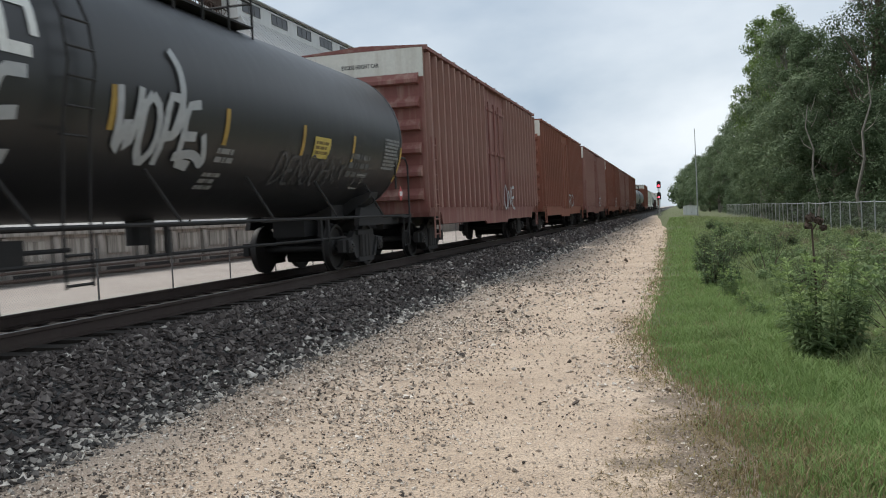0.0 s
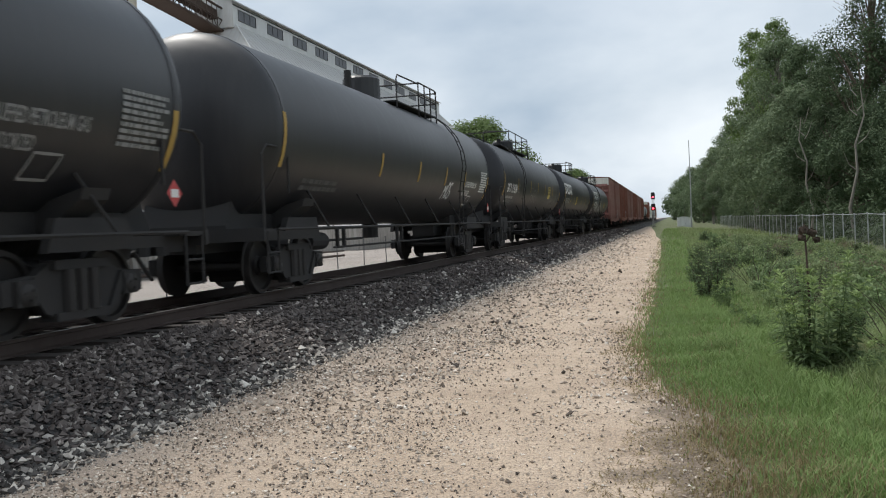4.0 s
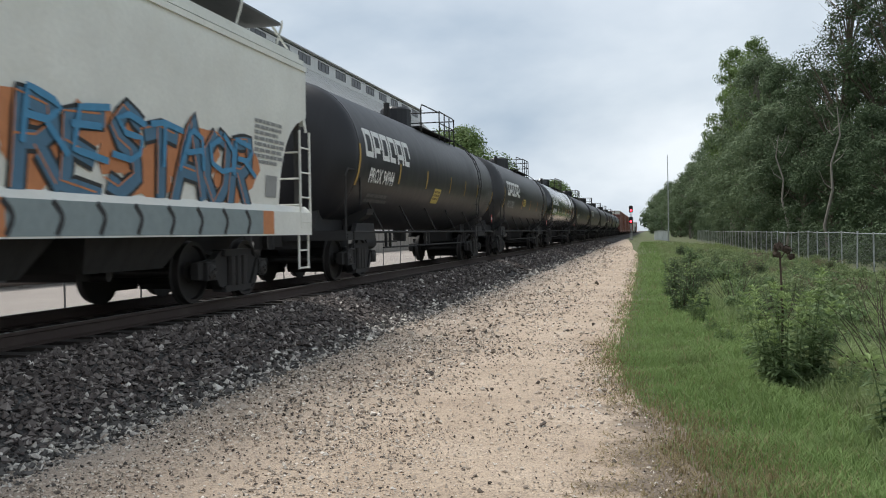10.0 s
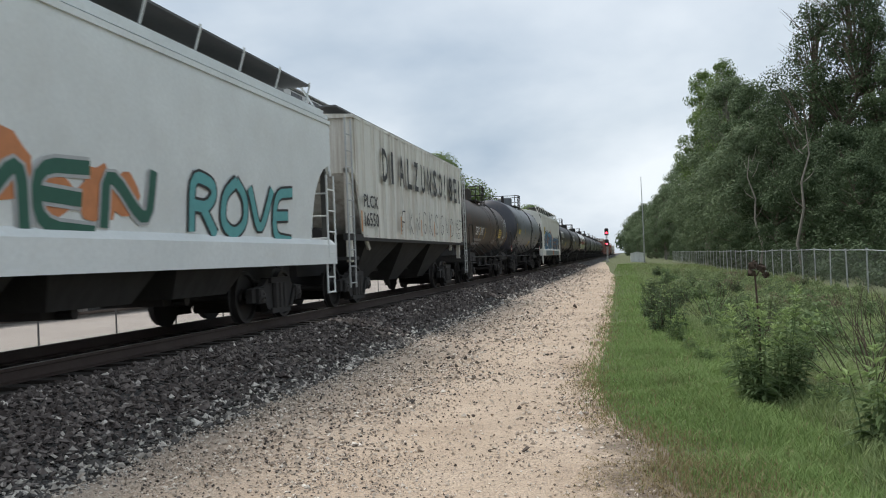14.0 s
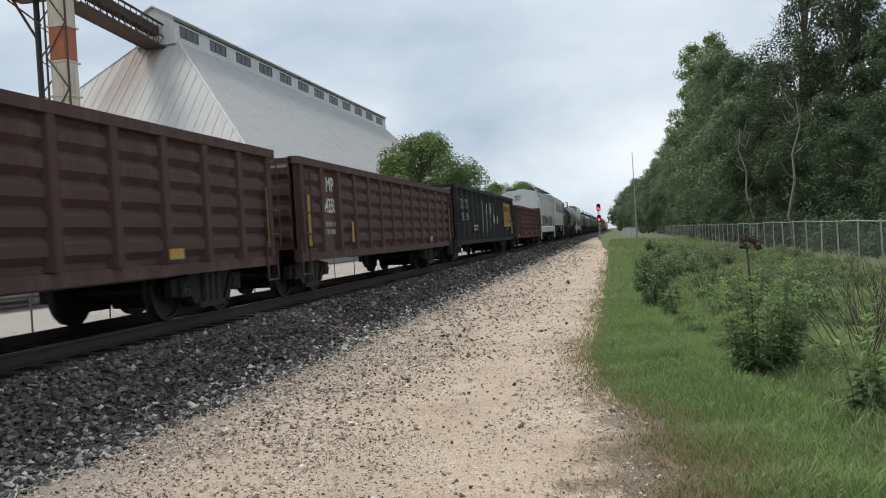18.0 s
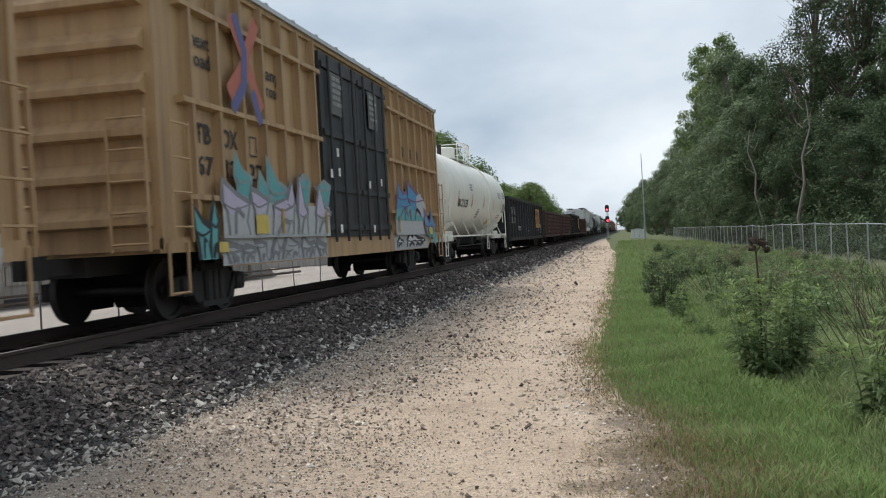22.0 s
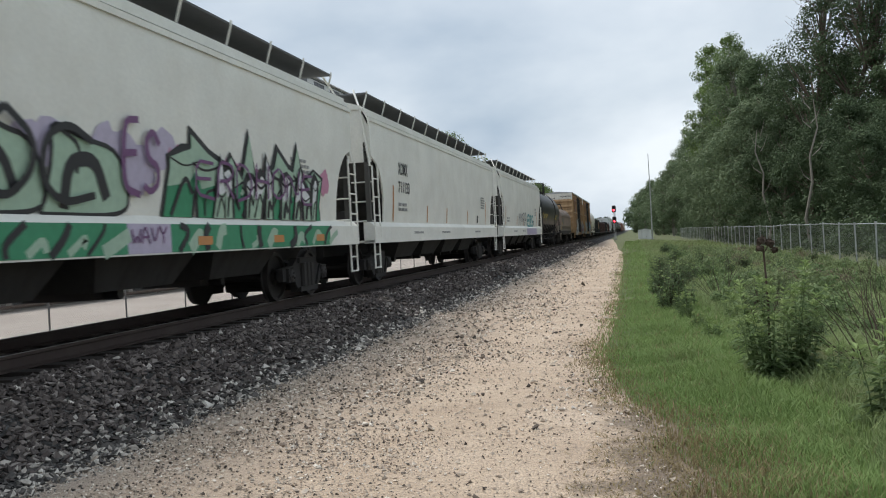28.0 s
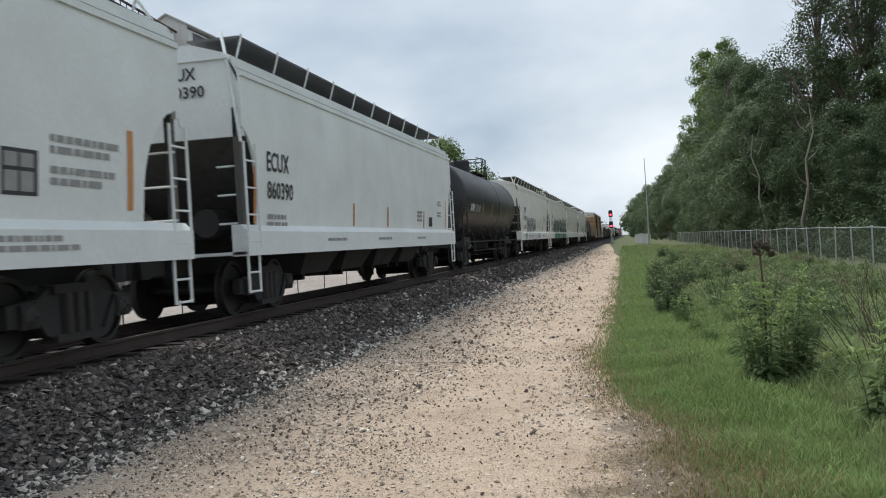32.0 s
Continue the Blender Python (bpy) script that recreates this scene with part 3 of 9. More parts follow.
def build_woods():
    kinds = [
        make_tree(18.0, 4.6, M_LEAF_A, M_BARK, 1, 0.105, 105, 420, 0.14, "tall broadleaf tree with dense dark green crown"),
        make_tree(17.0, 3.7, M_LEAF_B, M_PALEBARK, 2, 0.10, 80, 380, 0.28, "tall broadleaf tree with pale trunk and mid-green crown", bare=8),
        make_tree(20.5, 3.3, M_LEAF_A, M_BARK, 3, 0.10, 130, 120, 0.20, "tall thin-crowned tree with bare upper twigs", bare=60, girth=0.010),
        make_tree(11.0, 4.2, M_LEAF_A, M_BARK, 4, 0.10, 95, 330, 0.05, "leafy tree with branches down to the ground"),
    ]
    kinds.append(make_tree(23.5, 3.5, M_LEAF_C, M_PALEBARK, 6, 0.13, 84, 190, 0.2, "tall open-crowned tree with lighter leaves at the wood's edge", lean=-0.03))
    kinds.append(make_tree(18.0, 4.6, M_LEAF_D, M_PALEBARK, 11, 0.12, 100, 330, 0.14, "tall tree with leaves coloured pale for haze at the far end of the wood"))
    kinds.append(make_tree(11.0, 4.2, M_LEAF_D, M_BARK, 14, 0.11, 90, 260, 0.05, "leafy tree coloured pale for haze, with branches down to the ground"))
    rng = random.Random(21)
    first = [True] * 7
    # the wood's edge draws away from the fence towards the camera
    spots = [(10.9, 122, 4, 1.08), (12.6, 114, 4, 0.98), (12.6, 104, 5, 1.14), (13.8, 97, 1, 1.10), (14.8, 88, 0, 0.92), (16.2, 82, 2, 1.12), (18.9, 79, 2, 1.04), (18.9, 82, 1, 0.86), (21.0, 79, 2, 1.0), (22.4, 76, 1, 0.92), (24.5, 80, 0, 0.88), (26.5, 76, 0, 0.9), (12.5, 110, 6, 1.25), (12.7, 124, 5, 1.02)]
    spots += [(13.4, 84, 3, 1.0), (13.2, 71, 3, 0.80), (15.6, 70, 3, 0.95), (14.6, 60, 3, 0.68), (17.8, 64, 3, 0.88), (17.0, 54, 3, 0.70), (20.5, 63, 3, 0.95), (12.4, 92, 6, 1.0), (15.2, 49, 3, 0.55)]
    spots += [(9.6, 215, 5, 0.85), (8.8, 255, 6, 1.1), (7.6, 300, 5, 0.85), (6.6, 345, 1, 0.9), (5.6, 385, 5, 0.9), (4.0, 430, 6, 1.3)]
    y = 132
    while y < 420:
        spots.append((rng.uniform(11.6, 15), y, rng.choice((5, 1, 6)), rng.uniform(0.85, 1.02)))
        y += rng.uniform(8, 13) + y * 0.03
    y = 98
    while y < 190:
        spots.append((rng.uniform(19, 26), y, rng.choice((0, 1, 2)), rng.uniform(0.8, 0.95)))
        y += rng.uniform(8, 12)
    for x, y, k, s in spots:
        m = pose(x, y, ground_z(x, y) - 0.1, 0, 0, rng.uniform(0, 360)) @ Matrix.Diagonal((s, s, s, 1))
        if first[k]:
            kinds[k].matrix_basis = m
            first[k] = False
        else:
            copy_thing(kinds[k], m)
    # thicket under the trees behind the fence
    cents = []
    for y in range(22, 210, 1):
        for _ in range(3):
            x = rng.uniform(10.2, 15.5)
            r = rng.uniform(0.5, 1.3)
            cents.append((x + (0.0 if y > 60 else (60 - y) * 0.06), y + rng.random(), ground_z(x, y) + rng.uniform(0.2, 1.6 + 0.03 * min(y, 100)) * rng.random() ** 0.6, r))
    tagged(new("thicket", leaf_cloud("thicket", cents, 110, 0.10, M_LEAF_A, 77)), "dense dark green thicket below the wood's edge", "thicket", kind="stuff")
    # pale leaning trunk in front of the dark wood
    dt = tagged(new("bare_trunk"), "pale crooked bare trunk before the dark wood", "tree")
    bm = bmesh.new()
    pipe(bm, [(0, 0, 0), (-0.3, 0, 2.2), (0.25, 0.1, 4.6), (0.15, 0, 6.4), (0.75, 0.1, 8.3), (0.55, 0, 10.2)], 0.13, 7, 0.03)
    part("trunk", bm, M_PALEBARK, dt, smooth=True)
    bm = bmesh.new()
    for z, dx in ((4.6, -0.9), (6.4, 1.0), (8.3, -0.7), (8.6, 0.8), (9.6, -0.5)):
        pipe(bm, [(0.3, 0, z), (0.3 + dx * 0.6, 0.2, z + 0.5), (0.3 + dx, 0.1, z + 1.4)], 0.04, 5, 0.01)
    part("branching", bm, M_PALEBARK, dt)
    dt.matrix_basis = pose(11.9, 64.5, ground_z(11.9, 64.5) + 0.0)
    copy_thing(dt, pose(10.9, 77, ground_z(10.9, 77), 0, 0, 150) @ Matrix.Diagonal((0.95, 0.95, 0.95, 1)))
    # small far wood that closes the view down the track
    cents = [(rng.uniform(-2, 70), 430 + rng.uniform(0, 60), rng.uniform(0, 1) ** 0.7 * (9 + 6 * rng.random()), rng.uniform(2, 4)) for _ in range(170)]
    cents += [(rng.uniform(-130, -14), 500 + rng.uniform(0, 60), rng.uniform(0, 1) ** 0.7 * 8, rng.uniform(2, 4)) for _ in range(150)]
    tagged(new("far_woods", leaf_cloud("far_woods", cents, 70, 0.8, M_LEAF_A, 78)), "distant belt of dark green trees", "woods", kind="stuff")
    # trees in the yard beyond the track
    a = make_tree(12.5, 6.2, M_LEAF_C, M_BARK, 9, 0.16, 90, 330, 0.22, "spreading bright green tree in the yard")
    a.matrix_basis = pose(-21, 97, 0)
    for x, y, s in ((-27, 112, 0.8), (-17.5, 168, 0.85), (-24, 190, 0.95), (-20, 225, 0.8), (-30, 150, 0.9)):
        copy_thing(a, pose(x, y, 0, 0, 0, x * 37) @ Matrix.Diagonal((s, s, s, 1)))


build_woods()


def blades(name, spots, mat, seed, label, width=0.006, spread=1.0):
    """Grass blades, each a thin bent sliver; spots are (x, y, z, height)."""
    rng = np.random.default_rng(seed)
    s = np.asarray(spots, float)
    n = len(s)
    an = rng.uniform(0, 2 * np.pi, n)
    lean = rng.uniform(0.2, 0.95, n) * s[:, 3] * spread
    dx, dy = np.cos(an), np.sin(an)
    w = width * rng.uniform(0.7, 1.6, n) * (1 + s[:, 1] * 0.09)
    p = s[:, :3]
    side = np.stack([-dy * w, dx * w, np.zeros(n)], 1)
    up = np.stack([dx * lean * 0.35, dy * lean * 0.35, s[:, 3] * 0.62], 1)
    tip = np.stack([dx * lean, dy * lean, s[:, 3] * rng.uniform(0.8, 1.0, n)], 1)
    v = np.stack([p - side, p + side, p + up + side * 0.7, p + up - side * 0.7, p + tip], 1).reshape(-1, 3)
    i = 5 * np.arange(n)
    quads = np.stack([i, i + 1, i + 2, i + 3], 1).tolist()
    tris = np.stack([i + 3, i + 2, i + 4], 1).tolist()
    ob = new(name, raw_mesh(name, v.tolist(), quads + tris, mat))
    return tagged(ob, label, "grass", kind="stuff")


def build_grass():
    rng = np.random.default_rng(31)
    lush, dry, field = [], [], []
    edge_at = np.array([edge_right(0.2 * i) for i in range(700)])
    for y0, y1, dens in ((2.6, 7, 5200), (7, 12, 3200), (12, 20, 1300), (20, 34, 400), (34, 60, 130), (60, 120, 26)):
        wmax = min(10.0, 2.6 + y1 * 0.28)
        n = int(dens * (y1 - y0) * wmax)
        x, y = rng.uniform(-0.9, wmax - 0.9, n), rng.uniform(y0, y1, n)
        d = x - edge_at[(y / 0.2).astype(int)] + rng.normal(0, 0.11, n)
        # thinner where the taller weeds stand
        ok = (d > 0) & ((x < 2.4) | (rng.random(n) < 0.55)) & ((d > 0.5) | (rng.random(n) < 0.35 + d))
        x, y, d = x[ok], y[ok], d[ok]
        k = np.minimum(1.0, d / 1.4)
        tuft = np.array([noise.noise((a * 1.6, b * 1.6, 4.0)) for a, b in zip(x, y)])
        h = (0.035 + 0.105 * k) * rng.uniform(0.55, 1.4, len(x)) * (1.0 + 0.5 * tuft) * (1 + 0.5 * np.clip((x - 2.0) / 1.5, 0, 1))
        z = np.array([ground_z(a, b) for a, b in zip(x, y)]) - 0.01 + np.where(d < 0.3, 0.02, 0.0)
        wide = 0.45 + 0.75 * np.exp(-((y - 5.2) / 2.6) ** 2)
        isdry = ((d < wide) & (rng.random(len(x)) < 0.95 * (1 - d / wide))) | (rng.random(len(x)) < 0.03 + 0.10 * (tuft < -0.3))
        rows = np.stack([x, y, z, h], 1)
        rank = x > 1.75 + 0.35 * tuft - 0.035 * np.clip(y - 8, 0, 25) + rng.normal(0, 0.15, len(x))
        rows[rank, 3] *= 1.7
        lush.append(rows[~isdry & ~rank]); dry.append(rows[isdry & ~rank]); field.append(rows[rank])
    blades("grass", np.concatenate(lush), M_GRASS, 1, "lush green grass along the road", 0.0021)
    blades("field_grass", np.concatenate(field), M_FIELD, 3, "rank olive and brown field grass before the fence", 0.0024)
    blades("dry_grass", np.concatenate(dry), M_DRY, 2, "dry brownish grass at the road edge", 0.002)
    # creeping dry runners that reach out over the sand
    runs = []
    for yc, nn, reach in ((4.3, 700, 0.55), (5.3, 900, 0.75), (6.4, 700, 0.55), (8.2, 350, 0.4), (10.5, 260, 0.35), (12.5, 200, 0.3)):
        y = rng.normal(yc, 0.42, nn)
        for b in y:
            runs.append((edge_right(b) + 0.12 - reach * rng.random() ** 1.6, b, 0.004, 0.006 + 0.022 * rng.random()))
    blades("dry_runners", runs, M_DRY, 9, "dry creeping runners over the sandy edge", 0.0022, 5.0)


build_grass()


def make_weed(height, spread, stems, seed, label, leaf=0.055, mat=None, young=0.8, stalk=False, even=0.5):
    """Roadside plant: separate upright stems with lance leaves, the young ones at the tips paler."""
    rng = random.Random(seed)
    w = new("weed")
    tagged(w, label, "plant")
    bm = bmesh.new()
    old, tips = ([], []), ([], [])
    for i in range(stems):
        an, r = rng.uniform(0, 6.28), spread * math.sqrt(rng.random())
        x, y = r * math.cos(an), r * math.sin(an)
        h = height * rng.uniform(even, 1.0) * (1 - 0.3 * r / spread)
        lx, ly = x * 0.4 + rng.uniform(-0.09, 0.09), y * 0.4 + rng.uniform(-0.09, 0.09)
        pipe(bm, [(x * 0.7, y * 0.7, -0.05), (x * 0.7 + lx * 0.4, y * 0.7 + ly * 0.4, h * 0.55), (x * 0.7 + lx, y * 0.7 + ly, h)], 0.007, 4, 0.003)
        rows = int(6 + 1.15 * h / leaf)
        for j in range(rows):
            k = 0.06 + 0.94 * (j + rng.random()) / rows
            L = leaf * (1.25 - 0.6 * k) * rng.uniform(0.75, 1.3)
            a0 = rng.uniform(0, 6.28)
            top = k > young + 0.1 * rng.random()
            lv, lf = tips if top else old
            for q in range(5 if top else 3):
                a2, up = a0 + q * 2.1 + rng.uniform(-0.4, 0.4), rng.uniform(-0.1, 0.5) + (0.8 if top else 0.0)
                d = Vector((math.cos(a2), math.sin(a2), up)).normalized()
                s = Vector((-math.sin(a2), math.cos(a2), 0)) * L * 0.24
                o = Vector((x * 0.7 + lx * k, y * 0.7 + ly * k, h * k))
                n = len(lv)
                lv += [o, o + d * L * 0.8 + s, o + d * L * 1.8 - Vector((0, 0, L * 0.55)), o + d * L * 0.8 - s]
                lf.append((n, n + 1, n + 2, n + 3))
    tagged(part("stem", bm, M_STALK if stalk else M_WEED, w), kind="stuff")
    tagged(part("leafage", raw_mesh("leafage", [tuple(v) for v in old[0]], old[1], mat or M_WEED), None, w), kind="stuff")
    if tips[1]:
        tagged(part("young_leafage", raw_mesh("young_leafage", [tuple(v) for v in tips[0]], tips[1], M_WEEDTIP), None, w, "pale green young leaves"), kind="stuff")
    return w


def make_brush(height, spread, seed, label, mat, size=0.045):
    """Low tangled brush: thin stems that end in loose clumps of small leaves."""
    rng = random.Random(seed)
    w = tagged(new("brush"), label, "shrub")
    bm = bmesh.new()
    cents = []
    for i in range(16):
        an, r = rng.uniform(0, 6.28), spread * math.sqrt(rng.random())
        x, y, h = r * math.cos(an), r * math.sin(an), height * rng.uniform(0.45, 1.0) * (1 - 0.35 * r / spread)
        pipe(bm, [(x * 0.3, y * 0.3, -0.05), (x * 0.75, y * 0.75, h * 0.5), (x, y, h)], 0.009, 4, 0.003)
        for k in (0.35, 0.7, 1.0):
            cents.append((x * (0.4 + 0.6 * k), y * (0.4 + 0.6 * k), h * k - 0.05, spread * rng.uniform(0.2, 0.36)))
    tagged(part("stem", bm, M_STALK, w), kind="stuff")
    tagged(part("leafage", leaf_cloud("leafage", cents, 46, size, mat, seed), None, w), kind="stuff")
    return w


def build_weeds():
    rng = random.Random(8)
    big = make_weed(1.45, 0.48, 34, 1, "bushy dark green weed with narrow leaves and pale tips", 0.07, even=0.55, young=0.78)
    big.matrix_basis = pose(1.38, 9.5, ground_z(1.38, 9.5))
    near = make_weed(1.05, 0.2, 7, 2, "spindly green weed with long drooping leaves and pale tips", 0.085, young=0.78)
    near.matrix_basis = pose(1.74, 7.1, ground_z(1.74, 7.1))
    small = make_weed(0.62, 0.24, 9, 3, "low leafy weed among the grass", 0.06)
    tall = make_weed(1.0, 0.34, 15, 5, "upright leafy weed clump beside the grass strip", 0.07, young=0.8)
    shrub = make_weed(1.2, 0.5, 30, 7, "small dark leafy shrub in the verge", 0.085, M_LEAF_B, young=0.93, stalk=True)
    olive = make_brush(0.95, 0.85, 11, "tangled olive-green brush in the rank field", M_OLIVE)
    leafy = make_brush(1.15, 0.75, 12, "leafy mid-green brush in the rank field", M_WEED, 0.05)
    dead = make_brush(0.8, 0.7, 13, "withered brown brush with few leaves", M_DEADLEAF, 0.022)
    firsts = {id(q): 1 for q in (small, tall, shrub, olive, leafy, dead)}
    spots = [(2.35, 8.6, small), (2.0, 7.3, near), (2.25, 7.9, near), (1.9, 9.0, tall), (1.15, 11.2, tall), (1.0, 12.6, tall), (0.95, 14.0, tall), (0.8, 15.6, tall), (0.75, 17.3, shrub), (0.7, 19.2, tall), (1.3, 13.1, small), (1.5, 15.0, tall), (2.4, 10.6, tall), (0.62, 21.3, shrub)]
    spots += [(1.1, 23.5, shrub), (0.75, 24.5, shrub), (1.5, 26, shrub), (0.7, 27.5, tall), (1.9, 29, olive), (0.9, 31, shrub), (1.4, 34, shrub), (2.3, 22, tall), (2.9, 18.5, shrub)]
    for _ in range(290):
        y = 8.5 + 56 * rng.random() ** 1.25
        x = rng.uniform(1.75 + max(0.0, 12 - y) * 0.25, 8.5)
        spots.append((x, y, rng.choice((olive, olive, olive, leafy, leafy, dead, shrub, tall, small) if x > 2.6 else (tall, shrub, leafy, small))))
    for x, y, k in spots:
        s = rng.uniform(0.72, 1.08) * (1.0 if y > 14 else 0.8)
        m = pose(x, y, ground_z(x, y), 0, 0, rng.uniform(0, 360)) @ Matrix.Diagonal((s, s, s, 1))
        if firsts.pop(id(k), None):
            k.matrix_basis = m
        else:
            copy_thing(k, m)
    # dead flower stalk over the bush
    st = tagged(new("dead_stalk"), "dead brown flower stalk with drooping seed head", "plant")
    bm = bmesh.new()
    pipe(bm, [(0, 0, -0.05), (0.01, 0, 0.7), (-0.01, 0.01, 1.22)], 0.014, 5, 0.009)
    pipe(bm, [(-0.01, 0.01, 1.15), (0.05, 0, 1.24), (0.08, 0, 1.2)], 0.006, 4, 0.004)
    part("stem", bm, M_STALK, st)
    lv = leaf_cloud("seed_head", [(-0.02, 0, 1.27, 0.05), (0.05, 0, 1.24, 0.045), (-0.045, 0, 1.2, 0.03), (0.09, 0, 1.18, 0.025)], 60, 0.024, M_STALK, 5)
    part("seed_head", lv, None, st)
    st.matrix_basis = pose(1.30, 9.5, ground_z(1.3, 9.5)) @ Matrix.Diagonal((1.05, 1.05, 1.12, 1))
    # bare twiggy shrubs
    tw = tagged(new("twiggy_shrub"), "nearly bare dark twiggy shrub in the weeds", "shrub")
    bm = bmesh.new()
    for i in range(20):
        q, d = Vector((0, 0, -0.05)), Vector((rng.uniform(-0.9, 0.9), rng.uniform(-0.4, 0.4), 0.8)).normalized()
        pts = [q.copy()]
        for j in range(5):
            d = (d + Vector((rng.uniform(-0.3, 0.3), rng.uniform(-0.3, 0.3), rng.uniform(-0.1, 0.2)))).normalized()
            q = q + d * 0.26
            pts.append(q.copy())
        pipe(bm, pts, 0.007, 4, 0.002)
    part("branching", bm, M_STALK, tw)
    tw.matrix_basis = pose(2.35, 9.6, ground_z(2.3, 9.6))
    for x, y, a, k in ((2.75, 10.8, 70, 1.0), (3.2, 12.4, 190, 1.1), (2.0, 14.8, 40, 0.8), (3.9, 14.0, 120, 1.1), (1.7, 19.0, 20, 0.9), (4.6, 17.0, 250, 1.0)):
        copy_thing(tw, pose(x, y, ground_z(x, y), 0, 0, a) @ Matrix.Diagonal((k, k, k, 1)))


build_weeds()


# ---- fence, pole, signal and shed on the road side ----
def chain_mat():
    """Woven wire seen as thin crossing lines with holes."""
    m, nt, b, co = base_mat("chain_link", 0.5, 0.5)
    b.inputs["Base Color"].default_value = (0.20, 0.205, 0.205, 1)
    s = nt.nodes.new("ShaderNodeSeparateXYZ")
    nt.links.new(co, s.inputs[0])
    outs = []
    for sign in (1, -1):
        a = nt.nodes.new("ShaderNodeMath"); a.operation = "MULTIPLY_ADD"; a.inputs[1].default_value = sign
        nt.links.new(s.outputs["Z"], a.inputs[0]); nt.links.new(s.outputs["Y"], a.inputs[2])
        p = nt.nodes.new("ShaderNodeMath"); p.operation = "PINGPONG"; p.inputs[1].default_value = 0.036
        nt.links.new(a.outputs[0], p.inputs[0])
        c = nt.nodes.new("ShaderNodeMath"); c.operation = "LESS_THAN"; c.inputs[1].default_value = 0.0032
        nt.links.new(p.outputs[0], c.inputs[0])
        outs.append(c.outputs[0])
    mx = nt.nodes.new("ShaderNodeMath"); mx.operation = "MAXIMUM"
    nt.links.new(outs[0], mx.inputs[0]); nt.links.new(outs[1], mx.inputs[1])
    nt.links.new(mx.outputs[0], b.inputs["Alpha"])
    return m


M_CHAIN = chain_mat()


def build_fence(name, x, ys, height, label, rail=True, zf=None, post_r=0.03, post_mat=None):
    f = tagged(new(name), label, "fence")
    zf = zf or ground_z
    f.matrix_basis = pose(x, 0, 0)
    bm = bmesh.new()
    pipe(bm, [(0, 0, 0), (0, 0, height + 0.06)], post_r, 8)
    q = post_r * 1.2
    box(bm, -q, q, -q, q, height + 0.04, height + 0.075)
    me = to_mesh("post", bm, post_mat or M_GALV, True)
    rng = random.Random(5)
    for i, y in enumerate(ys):
        again("post", me, f, pose(0, y, zf(x, y), rng.uniform(-1.2, 1.2), rng.uniform(-1.2, 1.2), 0))
    if rail:
        bm = bmesh.new()
        pipe(bm, [(0, y, zf(x, y) + height + 0.015 * rng.uniform(-1, 1)) for y in ys], 0.021, 6)
        part("top_rail", bm, M_GALV, f)
    vs, fs = [], []
    for i, y in enumerate(ys):
        z = zf(x, y)
        vs += [(0.034, y, z + 0.03), (0.034, y, z + height - 0.02)]
    for i in range(len(ys) - 1):
        fs.append((2 * i, 2 * i + 2, 2 * i + 3, 2 * i + 1))
    part("mesh_fabric", raw_mesh("mesh_fabric", vs, fs, M_CHAIN), None, f, "woven wire mesh")
    return f


build_fence("chain_link_fence", 8.8, [14.2 + 3.05 * i for i in range(52)], 1.83, "grey galvanised chain-link fence before the wood")
build_fence("yard_fence", -12.6, [-4.0 + 3.05 * i for i in range(46)], 1.15, "low chain-link fence along the yard beyond the track", rail=False, zf=lambda x, y: -0.03, post_r=0.022, post_mat=M_WINFRAME)


def build_pole():
    p = tagged(new("mast"), "thin grey steel mast", "mast")
    bm = bmesh.new()
    pipe(bm, [(0, 0, -0.2), (0, 0, 7), (-0.05, 0, 14.4)], 0.13, 10, 0.05)
    part("shaft", bm, M_GALV, p, smooth=True)
    bm = bmesh.new()
    box(bm, -0.25, 0.25, -0.25, 0.25, -0.3, 0.06)
    part("footing", bm, M_CONC, p)
    p.matrix_basis = pose(3.25, 150, -0.62)


build_pole()


